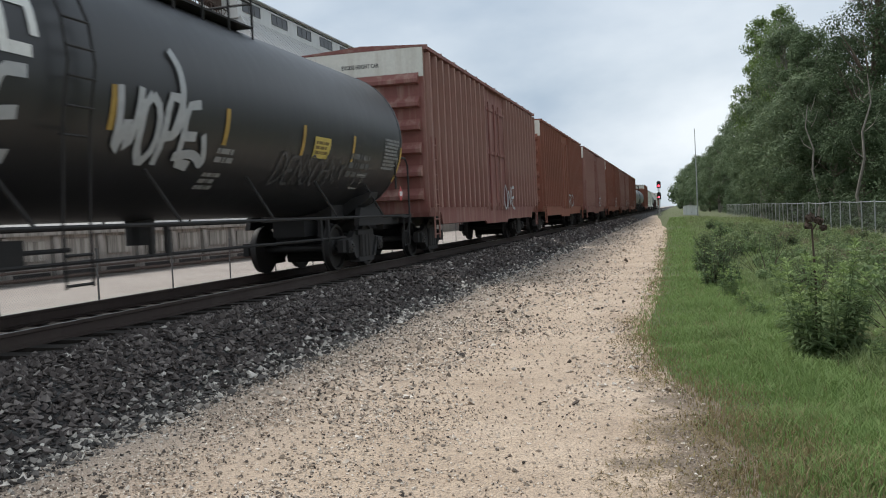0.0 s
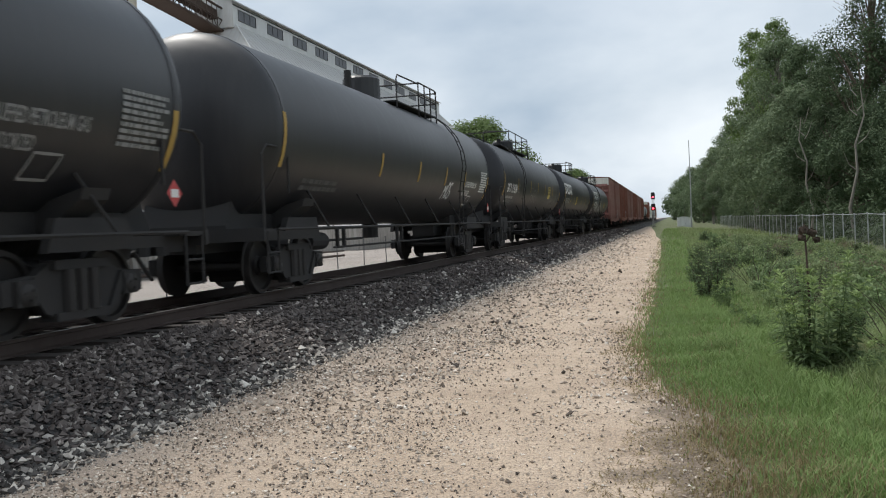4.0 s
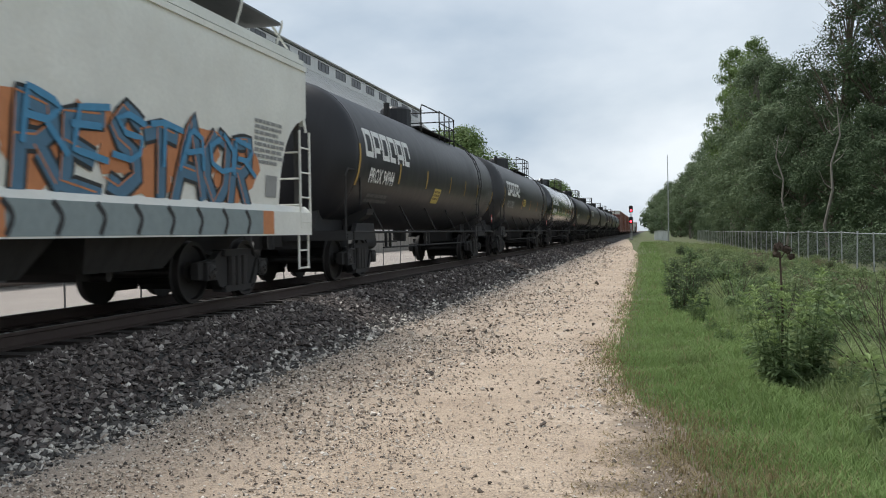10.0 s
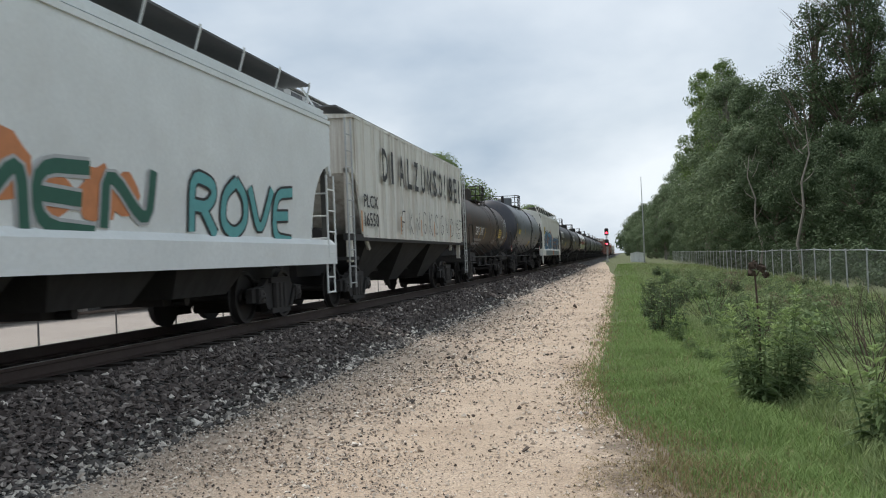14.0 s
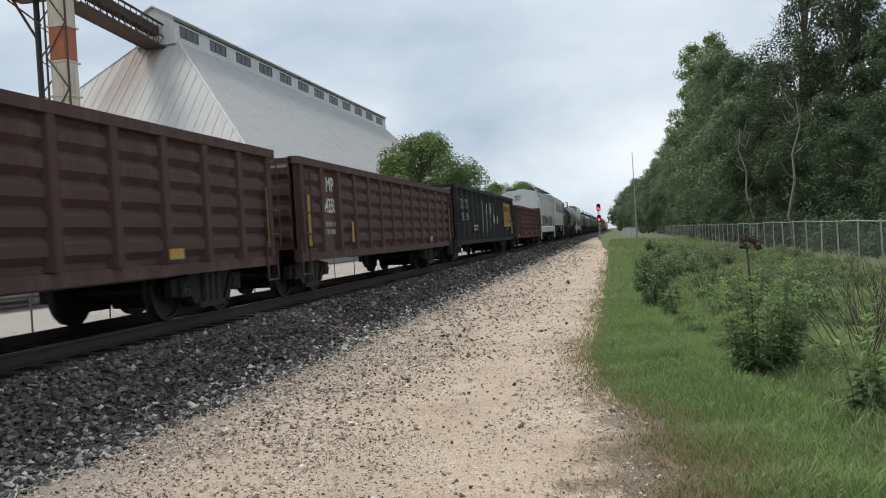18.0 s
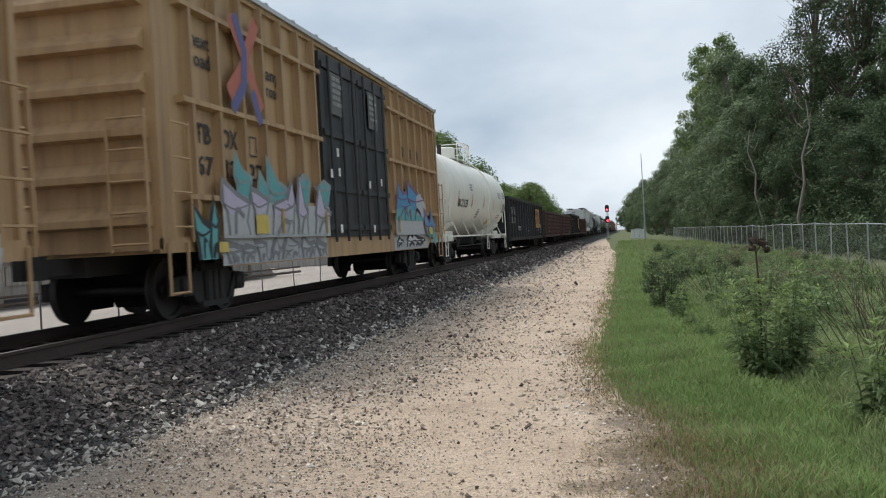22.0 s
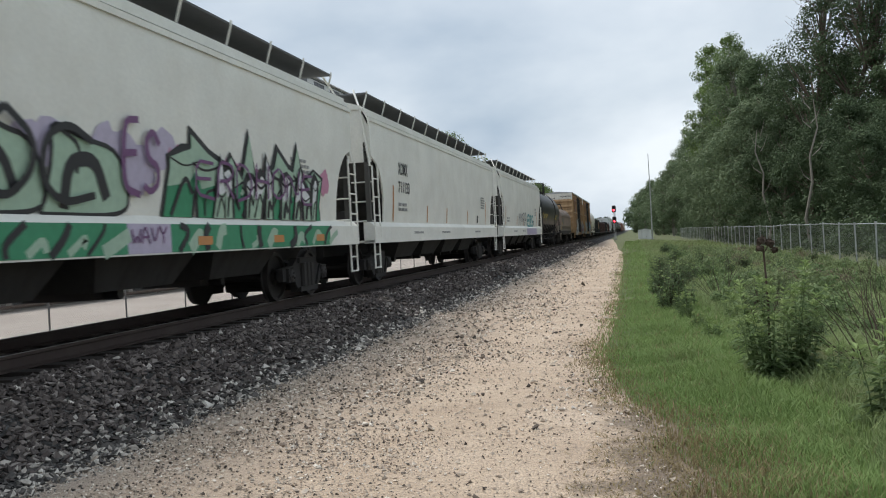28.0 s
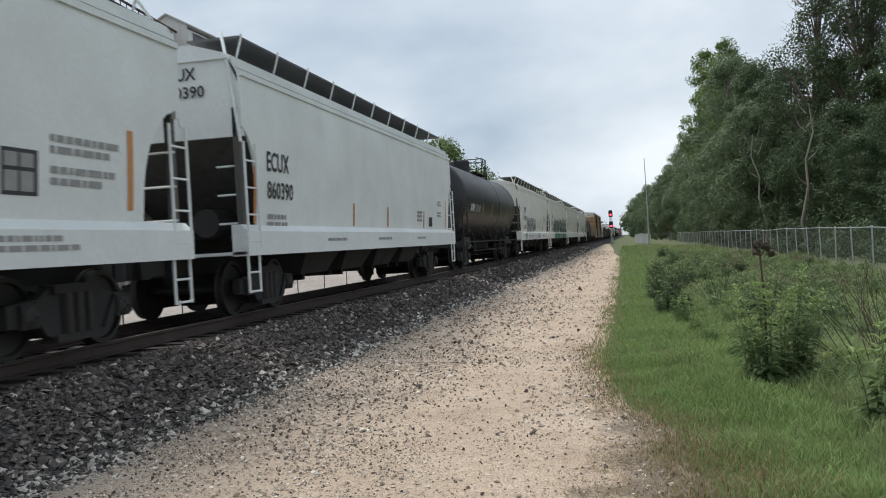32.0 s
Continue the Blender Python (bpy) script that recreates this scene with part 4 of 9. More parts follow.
def build_signal():
    s = tagged(new("railway_signal"), "two-headed railway signal mast showing red over red", "signal")
    bm = bmesh.new()
    pipe(bm, [(0, 0, -0.5), (0, 0, 5.6)], 0.07, 10)
    part("mast_pole", bm, M_GALV, s, smooth=True)
    bm = bmesh.new()
    box(bm, -0.3, 0.3, -0.3, 0.3, -0.6, 0.25)
    part("base", bm, M_CONC, s)
    for z in (3.35, 5.2):
        bm = bmesh.new()
        prof = [(-0.28, -0.55), (0.28, -0.55), (0.33, -0.45), (0.33, 0.45), (0.2, 0.6), (-0.2, 0.6), (-0.33, 0.45), (-0.33, -0.45)]
        prism(bm, [(px, z + pz) for px, pz in prof], 1, -0.18, -0.12)
        box(bm, -0.14, 0.14, -0.12, 0.1, z - 0.35, z + 0.4)
        head = part("signal_head", bm, M_BLACKMETAL, s)
        for dz in (-0.3, 0.12):
            bm = bmesh.new()
            n = 10
            a = [(0.13 * math.cos(i * math.pi / n), -0.18, z + dz + 0.13 * math.sin(i * math.pi / n)) for i in range(n + 1)]
            b2 = [(q[0], -0.42, q[2]) for q in a]
            loft(bm, [a, b2], closed=False)
            part("hood", bm, M_BLACKMETAL, head)
        bm = bmesh.new()
        pipe(bm, [(0, -0.2, z - 0.18), (0, -0.22, z - 0.18)], 0.15, 14)
        part("red_lens", bm, M_RED_LAMP, head, "glowing red lens")
    bm = bmesh.new()
    for z in [0.4 + 0.32 * i for i in range(15)]:
        pipe(bm, [(-0.2, 0.16, z), (0.2, 0.16, z)], 0.014, 5)
    for x in (-0.2, 0.2):
        pipe(bm, [(x, 0.16, 0.2), (x, 0.16, 5.2)], 0.02, 5)
    part("ladder", bm, M_GALV, s)
    s.matrix_basis = pose(-2.75, 152, -0.1)


build_signal()


def build_shed():
    s = tagged(new("signal_shed"), "small white sheet-metal equipment shed", "shed")
    bm = bmesh.new()
    prism(bm, [(-1.05, 0), (1.05, 0), (1.05, 1.95), (0, 2.15), (-1.05, 1.95)], 1, 0, 3.0)
    part("wall", bm, M_SHEDWALL, s)
    bm = bmesh.new()
    prism(bm, [(-1.15, 1.94), (0, 2.16), (1.15, 1.94), (1.15, 1.99), (0, 2.22), (-1.15, 1.99)], 1, -0.1, 3.1)
    part("roof", bm, M_GALV, s)
    bm = bmesh.new()
    box(bm, -0.35, 0.35, -0.03, 0.0, 0.05, 1.75)
    d = part("door", bm, M_SHEDWALL, s)
    bm = bmesh.new()
    box(bm, 0.24, 0.28, -0.06, -0.03, 0.85, 1.0)
    part("handle", bm, M_BLACKMETAL, d)
    s.matrix_basis = pose(2.05, 150, -0.62)


build_shed()


# ---- storage building, leg tower and yard wall beyond the track ----
def build_storage():
    b = tagged(new("storage_building"), "large pale sheet-metal storage building with steep hip roof and window monitor", "building")
    X0, YN, YF = -45.0, 84.8, 168.5
    zt, s = 23.2, 19.8
    lo, k = zt - s * 1.09, 2.2
    bm = bmesh.new()
    near = [(X0 - k - s, YN - s, lo), (X0 + k + s, YN - s, lo)]
    far = [(X0 - k - s, YF + s, lo), (X0 + k + s, YF + s, lo)]
    top = [(X0 - k, YN, zt), (X0 + k, YN, zt), (X0 + k, YF, zt), (X0 - k, YF, zt)]
    v = [bm.verts.new(p) for p in near + [far[1], far[0]] + top]
    for f in ((0, 1, 5, 4), (1, 2, 6, 5), (2, 3, 7, 6), (3, 0, 4, 7), (4, 5, 6, 7)):
        bm.faces.new([v[i] for i in f])
    roof = part("roof", bm, M_RUSTROOF, b)
    # standing seams on the two faces towards the track
    bm = bmesh.new()
    up = Vector((0, s, s * 1.09)).normalized()
    for i in range(-21, 22):
        x = X0 + i * 1.0
        run = s - max(0.0, abs(i) - k)
        a = Vector((x, YN - s - 0.02, lo + 0.03))
        pipe(bm, [a, a + Vector((0, run, run * 1.09))], 0.016, 4)
    for i in range(110):
        y = YN - s + 1.13 * i
        run = min(s, y - (YN - s), (YF + s) - y)
        if run > 0.3:
            a = Vector((X0 + k + s + 0.02, y, lo + 0.03))
            pipe(bm, [a, a + Vector((-run, 0, run * 1.09))], 0.012, 4)
    tagged(part("roof_seams", bm, M_ROOF, roof), kind="stuff")
    # hip caps
    for q in ((near[1], top[1]), (near[0], top[0]), (far[1], top[2])):
        bm = bmesh.new()
        pipe(bm, [Vector(q[0]) + Vector((0, 0, 0.03)), Vector(q[1]) + Vector((0, 0, 0.03))], 0.08, 6)
        part("hip_cap", bm, M_WALLSHEET, roof)
    # monitor
    bm = bmesh.new()
    ze, zp = zt + 2.35, zt + 3.5
    prism(bm, [(X0 - k, zt - 0.3), (X0 + k, zt - 0.3), (X0 + k, ze), (X0, zp), (X0 - k, ze)], 1, YN - 0.6, YF)
    mon = part("monitor_wall", bm, M_WALLSHEET, b)
    bm = bmesh.new()
    prism(bm, [(X0 - k - 0.35, ze - 0.2), (X0, zp + 0.03), (X0 + k + 0.35, ze - 0.2), (X0 + k + 0.35, ze - 0.04), (X0, zp + 0.2), (X0 - k - 0.35, ze - 0.04)], 1, YN - 0.9, YF + 0.3)
    part("monitor_roof", bm, M_ROOF, b)
    bm = bmesh.new()
    box(bm, X0 + k + 0.003, X0 + k + 0.05, YN - 0.6, YF, ze - 0.42, ze - 0.3)
    part("eave_trim", bm, M_BLACKMETAL, b)
    for i in range(12):
        y = YN + 0.5 + 6.95 * i
        bm = bmesh.new()
        for a, c, d, e in ((0, 4.1, 0, 0.08), (0, 4.1, 1.07, 1.15), (0, 0.08, 0.08, 1.07), (4.02, 4.1, 0.08, 1.07), (1.32, 1.4, 0.08, 1.07), (2.68, 2.76, 0.08, 1.07)):
            box(bm, X0 + k + 0.003, X0 + k + 0.07, y + a, y + c, zt + 0.55 + d, zt + 0.55 + e)
        win = part("window", bm, M_WINFRAME, b)
        for j in range(3):
            bm = bmesh.new()
            box(bm, X0 + k + 0.004, X0 + k + 0.03, y + 0.08 + j * 1.34, y + 1.36 + j * 1.34, zt + 0.62, zt + 1.63)
            part("pane", bm, M_PANE, win)
    bm = bmesh.new()
    prism(bm, [(X0 - k - s, 0), (X0 + k + s, 0), (X0 + k + s, lo + 0.1), (X0 - k - s, lo + 0.1)], 1, YN - s, YF + s)
    part("base_wall", bm, M_CONC, b)


build_storage()


def build_tower():
    t = tagged(new("elevator_tower"), "tall cream and orange banded steel leg tower with rust", "tower")
    bm = bmesh.new()
    h = 30.0

    def leg(z0, z1, mat, r=0.86):
        bm = bmesh.new()
        pts = [(r * sx, r * sy) for sx, sy in ((-1, -0.75), (-0.75, -1), (0.75, -1), (1, -0.75), (1, 0.75), (0.75, 1), (-0.75, 1), (-1, 0.75))]
        prism(bm, pts, 2, z0, z1)
        return part("casing", bm, mat, t)
    leg(0, 12.6, M_CREAM)
    leg(12.6, 18.4, M_CREAM)
    leg(18.4, 21.4, M_ORANGE)
    leg(21.4, h, M_CREAM)
    for z in (3, 7, 11, 12.6, 15.5, 18.4, 21.4, 24.4, 27):
        bm = bmesh.new()
        box(bm, -0.95, 0.95, -0.95, 0.95, z - 0.08, z + 0.08)
        part("flange", bm, M_CREAM, t)
    for i in range(10):
        bm = bmesh.new()
        z = 2 + i * 2.8
        a, c = (0.95, -0.95) if i % 2 else (-0.95, 0.95)
        pipe(bm, [(a, -0.98, z), (c, -0.98, z + 2.8)], 0.06, 5)
        part("brace", bm, M_RUSTSTEEL, t)
    for x, y in ((0.98, -0.95), (-0.98, -0.95)):
        bm = bmesh.new()
        pipe(bm, [(x, y, 0), (x, y, h)], 0.09, 6)
        part("column", bm, M_RUSTSTEEL, t)
    bm = bmesh.new()
    pipe(bm, [(-2.6, 0.4, 0), (-2.6, 0.4, 25)], 0.26, 10)
    part("downpipe", bm, M_BLACKMETAL, t)
    bm = bmesh.new()
    for z in (10, 13, 16, 19, 22):
        pipe(bm, [(-2.6, 0.4, z), (-1.1, 0, z + 1.2)], 0.07, 5)
        pipe(bm, [(-2.6, 0.4, z), (-1.1, 0, z - 1.0)], 0.05, 5)
    part("pipe_struts", bm, M_RUSTSTEEL, t)
    bm = bmesh.new()
    box(bm, -4.6, -1.1, -1.3, 1.3, 24.2, 24.4)
    pipe(bm, [(-4.5, 0, 24.2), (-2.6, 0.4, 20.6)], 0.12, 6)
    pipe(bm, [(-4.5, -1.2, 24.2), (-1.2, -1.1, 21.5)], 0.08, 6)
    plat = part("platform", bm, M_RUSTSTEEL, t)
    bm = bmesh.new()
    for x in (-4.55, -3.4, -2.3, -1.2):
        pipe(bm, [(x, -1.25, 24.4), (x, -1.25, 25.6)], 0.04, 5)
    for z in (25.0, 25.6):
        pipe(bm, [(-1.2, -1.25, z), (-4.55, -1.25, z), (-4.55, 1.25, z)], 0.04, 5)
    part("railing", bm, M_GALV, plat)
    t.matrix_basis = pose(-45.4, 69.0, 0)
    # enclosed conveyor bridge from the tower to the monitor
    g = tagged(new("conveyor_bridge"), "rusty steel truss conveyor bridge to the roof monitor", "conveyor")
    y0, y1, za, zb = 69.9, 84.2, 23.6, 22.6

    def at(k, dz, dx):
        return (-45 + dx, y0 + (y1 - y0) * k, za + (zb - za) * k + dz)
    for dx in (-0.95, 0.95):
        for dz, r in ((0.0, 0.16), (2.3, 0.12), (1.1, 0.07)):
            bm = bmesh.new()
            pipe(bm, [at(0, dz, dx), at(1, dz, dx)], r, 6)
            part("chord", bm, M_RUSTSTEEL, g)
        n = 14
        bm = bmesh.new()
        for i in range(n):
            a, c = i / n, (i + 1) / n
            pipe(bm, [at(a, 0, dx), at(a, 2.3, dx)], 0.05, 4)
            pipe(bm, [at(a, 0 if i % 2 else 1.1, dx), at(c, 1.1 if i % 2 else 0, dx)], 0.045, 4)
        tagged(part("lacing", bm, M_RUSTSTEEL, g), kind="stuff")
    bm = bmesh.new()
    q = [at(0, -0.1, -0.95), at(0, -0.1, 0.95), at(1, -0.1, 0.95), at(1, -0.1, -0.95)]
    lo, hi = [bm.verts.new(p) for p in q], [bm.verts.new((p[0], p[1], p[2] + 0.16)) for p in q]
    bm.faces.new(lo[::-1]); bm.faces.new(hi)
    for i in range(4):
        bm.faces.new((lo[i], lo[(i + 1) % 4], hi[(i + 1) % 4], hi[i]))
    part("deck", bm, M_RUSTSTEEL, g)
    bm = bmesh.new()
    for dz0, dz1, k0 in ((1.25, 2.2, 0.0),):
        p = [at(k0, dz0, 0.4), at(k0, dz1, 0.4), at(1, dz1, 0.4), at(1, dz0, 0.4)]
        p2 = [(a - 0.8, b2, c) for a, b2, c in p]
        v = [bm.verts.new(w) for w in p + p2]
        for f in ((0, 1, 2, 3), (7, 6, 5, 4), (0, 4, 5, 1), (1, 5, 6, 2), (2, 6, 7, 3), (3, 7, 4, 0)):
            bm.faces.new([v[i] for i in f])
    part("belt_cover", bm, M_RUSTSTEEL, g)


build_tower()


M_YARDWALL = paint("worn_pale_concrete", (0.42, 0.40, 0.36), 0.9, dirt=(0.07, 0.065, 0.055), amount=0.9, bumpy=0.4)


def build_yard_wall():
    w = tagged(new("loading_dock"), "stained ribbed concrete loading dock wall with pipe rail", "dock")
    bm = bmesh.new()
    prism(bm, [(-30, 0), (46, 0), (43.5, 1.55), (-30, 1.55)], 0, -1.2, 0.0)
    part("wall", bm, M_CONC, w)
    bm = bmesh.new()
    prism(bm, [(0.0, 0.0), (0.22, 0.0), (0.12, 1.5), (0.0, 1.5)], 1, -0.14, 0.14)
    me = to_mesh("buttress", bm, M_CONC)
    for i in range(34):
        again("buttress", me, w, pose(0.0, -28 + 2.15 * i, 0))
    # flat black plates paint the dark of foot openings; pale worn panels between the buttresses
    bm = bmesh.new()
    box(bm, 0.004, 0.012, -0.85, 0.85, 0.05, 0.32)
    foot = to_mesh("painted_recess", bm, M_BLACKMETAL)
    bm = bmesh.new()
    box(bm, 0.006, 0.05, -0.62, 0.62, 0.72, 1.36)
    panel = to_mesh("face_panel", bm, M_YARDWALL)
    for i in range(33):
        again("painted_recess", foot, w, pose(0.0, -26.92 + 2.15 * i, 0))
        again("face_panel", panel, w, pose(0.0, -26.92 + 2.15 * i, 0.04 * (i % 3)))
    bm = bmesh.new()
    box(bm, -1.25, 0.18, -30, 44, 1.553, 1.70)
    part("coping", bm, M_CONC, w)
    for z, r in ((0.42, 0.05), (0.16, 0.07)):
        bm = bmesh.new()
        pipe(bm, [(0.45, -30, z), (0.45, 48, z)], r, 6)
        part("pipe", bm, M_RUSTSTEEL, w)
    w.matrix_basis = pose(-22.3, 0, -0.03, 0, 0, -4.5)


build_yard_wall()


STRETCH = 1.037


# ---- rolling stock: car space has x across (towards the road is +), y along the track, z up from the rail head ----
M_BLACK = paint("black_tank_paint", (0.0200, 0.0200, 0.0238), 0.5, dirt=(0.038, 0.037, 0.040), amount=0.35, bumpy=0.03, coat=(0.3, 0.34, 1.5))
M_GLOSSBLACK = paint("clean_glossy_black_paint", (0.016, 0.016, 0.018), 0.16, dirt=(0.03, 0.029, 0.028), amount=0.1, bumpy=0.0, coat=(0.85, 0.22, 1.6))
M_DUSTYBLACK = paint("dusty_black_paint", (0.0180, 0.0178, 0.0205), 0.55, dirt=(0.046, 0.043, 0.045), amount=0.4, bumpy=0.04, coat=(0.6, 0.42, 1.55))
M_SHEENBLACK = paint("dulled_black_tank_paint", (0.0125, 0.0125, 0.0145), 0.6, dirt=(0.030, 0.029, 0.030), amount=0.3, bumpy=0.03, coat=(0.65, 0.40, 1.6))
M_BROWNTANK = paint("rust_brown_tank_paint", (0.036, 0.029, 0.025), 0.6, dirt=(0.13, 0.075, 0.048), amount=0.85, coat=(0.3, 0.4, 1.5))
M_GREYTANK = paint("faded_grey_tank_paint", (0.135, 0.147, 0.163), 0.5, dirt=(0.07, 0.068, 0.066), amount=0.4, coat=(0.6, 0.4, 1.6))
M_NAVYTANK = paint("dark_navy_paint", (0.03, 0.032, 0.045), 0.5, amount=0.3, coat=(0.6, 0.4, 1.6))
M_WHITETANK = paint("cream_white_tank_paint", (0.80, 0.79, 0.72), 0.4, dirt=(0.55, 0.50, 0.42), amount=0.4, bumpy=0.03)
M_FRAME = paint("grimy_black_underframe", (0.026, 0.0245, 0.0245), 0.85, dirt=(0.05, 0.044, 0.040), amount=0.4, streak=False)
M_WHEEL = plain("worn_wheel_steel", (0.030, 0.027, 0.026), 0.6, 0.3)
M_REDBOX = paint("oxide_red_boxcar_paint", (0.225, 0.082, 0.068), 0.65, dirt=(0.40, 0.27, 0.22), amount=0.75)
M_REDBOX2 = paint("brighter_oxide_red_paint", (0.27, 0.095, 0.06), 0.65, dirt=(0.15, 0.085, 0.06), amount=0.45)
M_OFFWHITE = paint("dirty_white_paint", (0.72, 0.70, 0.63), 0.6, dirt=(0.45, 0.39, 0.32), amount=0.4)
M_GOLD = paint("faded_golden_yellow_paint", (0.43, 0.278, 0.142), 0.6, dirt=(0.20, 0.12, 0.072), amount=0.7)
M_DOORBLACK = paint("black_door_paint", (0.02, 0.021, 0.024), 0.55, dirt=(0.07, 0.065, 0.06), amount=0.4)
M_HOPPER = paint("pale_grey_hopper_paint", (0.76, 0.755, 0.70), 0.5, dirt=(0.50, 0.46, 0.39), amount=0.22, bumpy=0.01, streak=False)
M_HOPPER2 = paint("light_blue_grey_hopper_paint", (0.70, 0.73, 0.73), 0.5, dirt=(0.50, 0.49, 0.46), amount=0.22, bumpy=0.01, streak=False)
M_OLDHOPPER = paint("chalky_white_hopper_paint", (0.68, 0.67, 0.62), 0.7, dirt=(0.27, 0.20, 0.14), amount=0.75)
M_GONRED = paint("mineral_brown_gondola_paint", (0.070, 0.034, 0.030), 0.8, dirt=(0.17, 0.125, 0.105), amount=0.6)
M_GONRED2 = paint("worn_maroon_gondola_paint", (0.085, 0.034, 0.029), 0.75, dirt=(0.05, 0.035, 0.03), amount=0.5)
M_GONGREEN = paint("blackish_green_gondola_paint", (0.009, 0.0098, 0.0112), 0.6, dirt=(0.03, 0.029, 0.027), amount=0.4)
M_SCRAP = paint("scrap_iron_load", (0.13, 0.10, 0.08), 0.9, amount=0.5, streak=False)
M_COIL = paint("faded_brown_coil_hood", (0.26, 0.192, 0.158), 0.6, dirt=(0.13, 0.095, 0.075), amount=0.5)
M_COILSIDE = paint("faded_grey_coil_frame", (0.27, 0.235, 0.19), 0.7, dirt=(0.10, 0.075, 0.058), amount=0.75)
M_YELLOW = plain("yellow_reflective_strip", (0.40, 0.255, 0.06), 0.65, var=0.3)
M_ORANGESTRIP = plain("orange_reflective_strip", (0.50, 0.22, 0.07), 0.5)
M_LETTERWHITE = plain("white_stencil_paint", (0.70, 0.70, 0.68), 0.6)
M_LETTERGREY = plain("faded_white_stencil_paint", (0.27, 0.27, 0.265), 0.7)
M_LETTERDIM = plain("very_faded_stencil_paint", (0.11, 0.11, 0.108), 0.7)
M_LETTERBLACK = plain("black_stencil_paint", (0.025, 0.025, 0.028), 0.6)
M_STICKER = plain("yellow_placard", (0.55, 0.42, 0.10), 0.6, var=0.25)
M_PRINT = plain("brown_placard_print", (0.20, 0.14, 0.045), 0.7)
M_OLDNOTICE = plain("dirty_old_placard", (0.15, 0.115, 0.07), 0.65, var=0.3)
M_LOGOPANEL = paint("scratched_orange_yellow_panel", (0.50, 0.30, 0.09), 0.6, dirt=(0.14, 0.085, 0.04), amount=0.65)
M_LOGORED = paint("faded_logo_red", (0.27, 0.05, 0.035), 0.65, dirt=(0.10, 0.035, 0.025), amount=0.5)
M_FADERED = plain("faded_red_emblem_paint", (0.42, 0.13, 0.09), 0.7)
M_FADEBLUE = plain("faded_blue_emblem_paint", (0.10, 0.11, 0.26), 0.7)
M_PLACRED = plain("red_placard", (0.45, 0.05, 0.05), 0.5)
SPRAY = {n: plain("spray_" + n, c, 0.6) for n, c in {
    "white": (0.66, 0.67, 0.68), "slate_blue": (0.07, 0.16, 0.25), "slate": (0.22, 0.265, 0.27), "dim": (0.075, 0.075, 0.078), "black": (0.02, 0.02, 0.022), "blue": (0.06, 0.24, 0.42), "orange": (0.52, 0.20, 0.08), "pink": (0.50, 0.22, 0.33),
    "purple": (0.16, 0.07, 0.17), "green": (0.04, 0.24, 0.12), "pale_green": (0.34, 0.47, 0.36), "teal": (0.10, 0.33, 0.34), "silver": (0.40, 0.41, 0.42),
    "dark_green": (0.02, 0.10, 0.07), "lilac": (0.45, 0.40, 0.52), "grey": (0.20, 0.20, 0.21), "red": (0.42, 0.05, 0.04), "deep_blue": (0.03, 0.06, 0.24)}.items()}


def revolve(bm, prof, axis, seg=24, centre=(0, 0, 0)):
    """Turn a profile of (along, radius) round the x or y axis."""
    c = Vector(centre)
    rows = []
    for a, r in prof:
        row = []
        for i in range(seg):
            t = 2 * math.pi * i / seg
            p = (a, r * math.cos(t), r * math.sin(t)) if axis == 0 else (r * math.cos(t), a, r * math.sin(t))
            row.append(bm.verts.new(c + Vector(p)))
        rows.append(row)
    for p, q in zip(rows, rows[1:]):
        for i in range(seg):
            bm.faces.new((p[i], p[(i + 1) % seg], q[(i + 1) % seg], q[i]))
    bm.faces.new(rows[0][::-1]); bm.faces.new(rows[-1])


WHEEL_R = 0.457


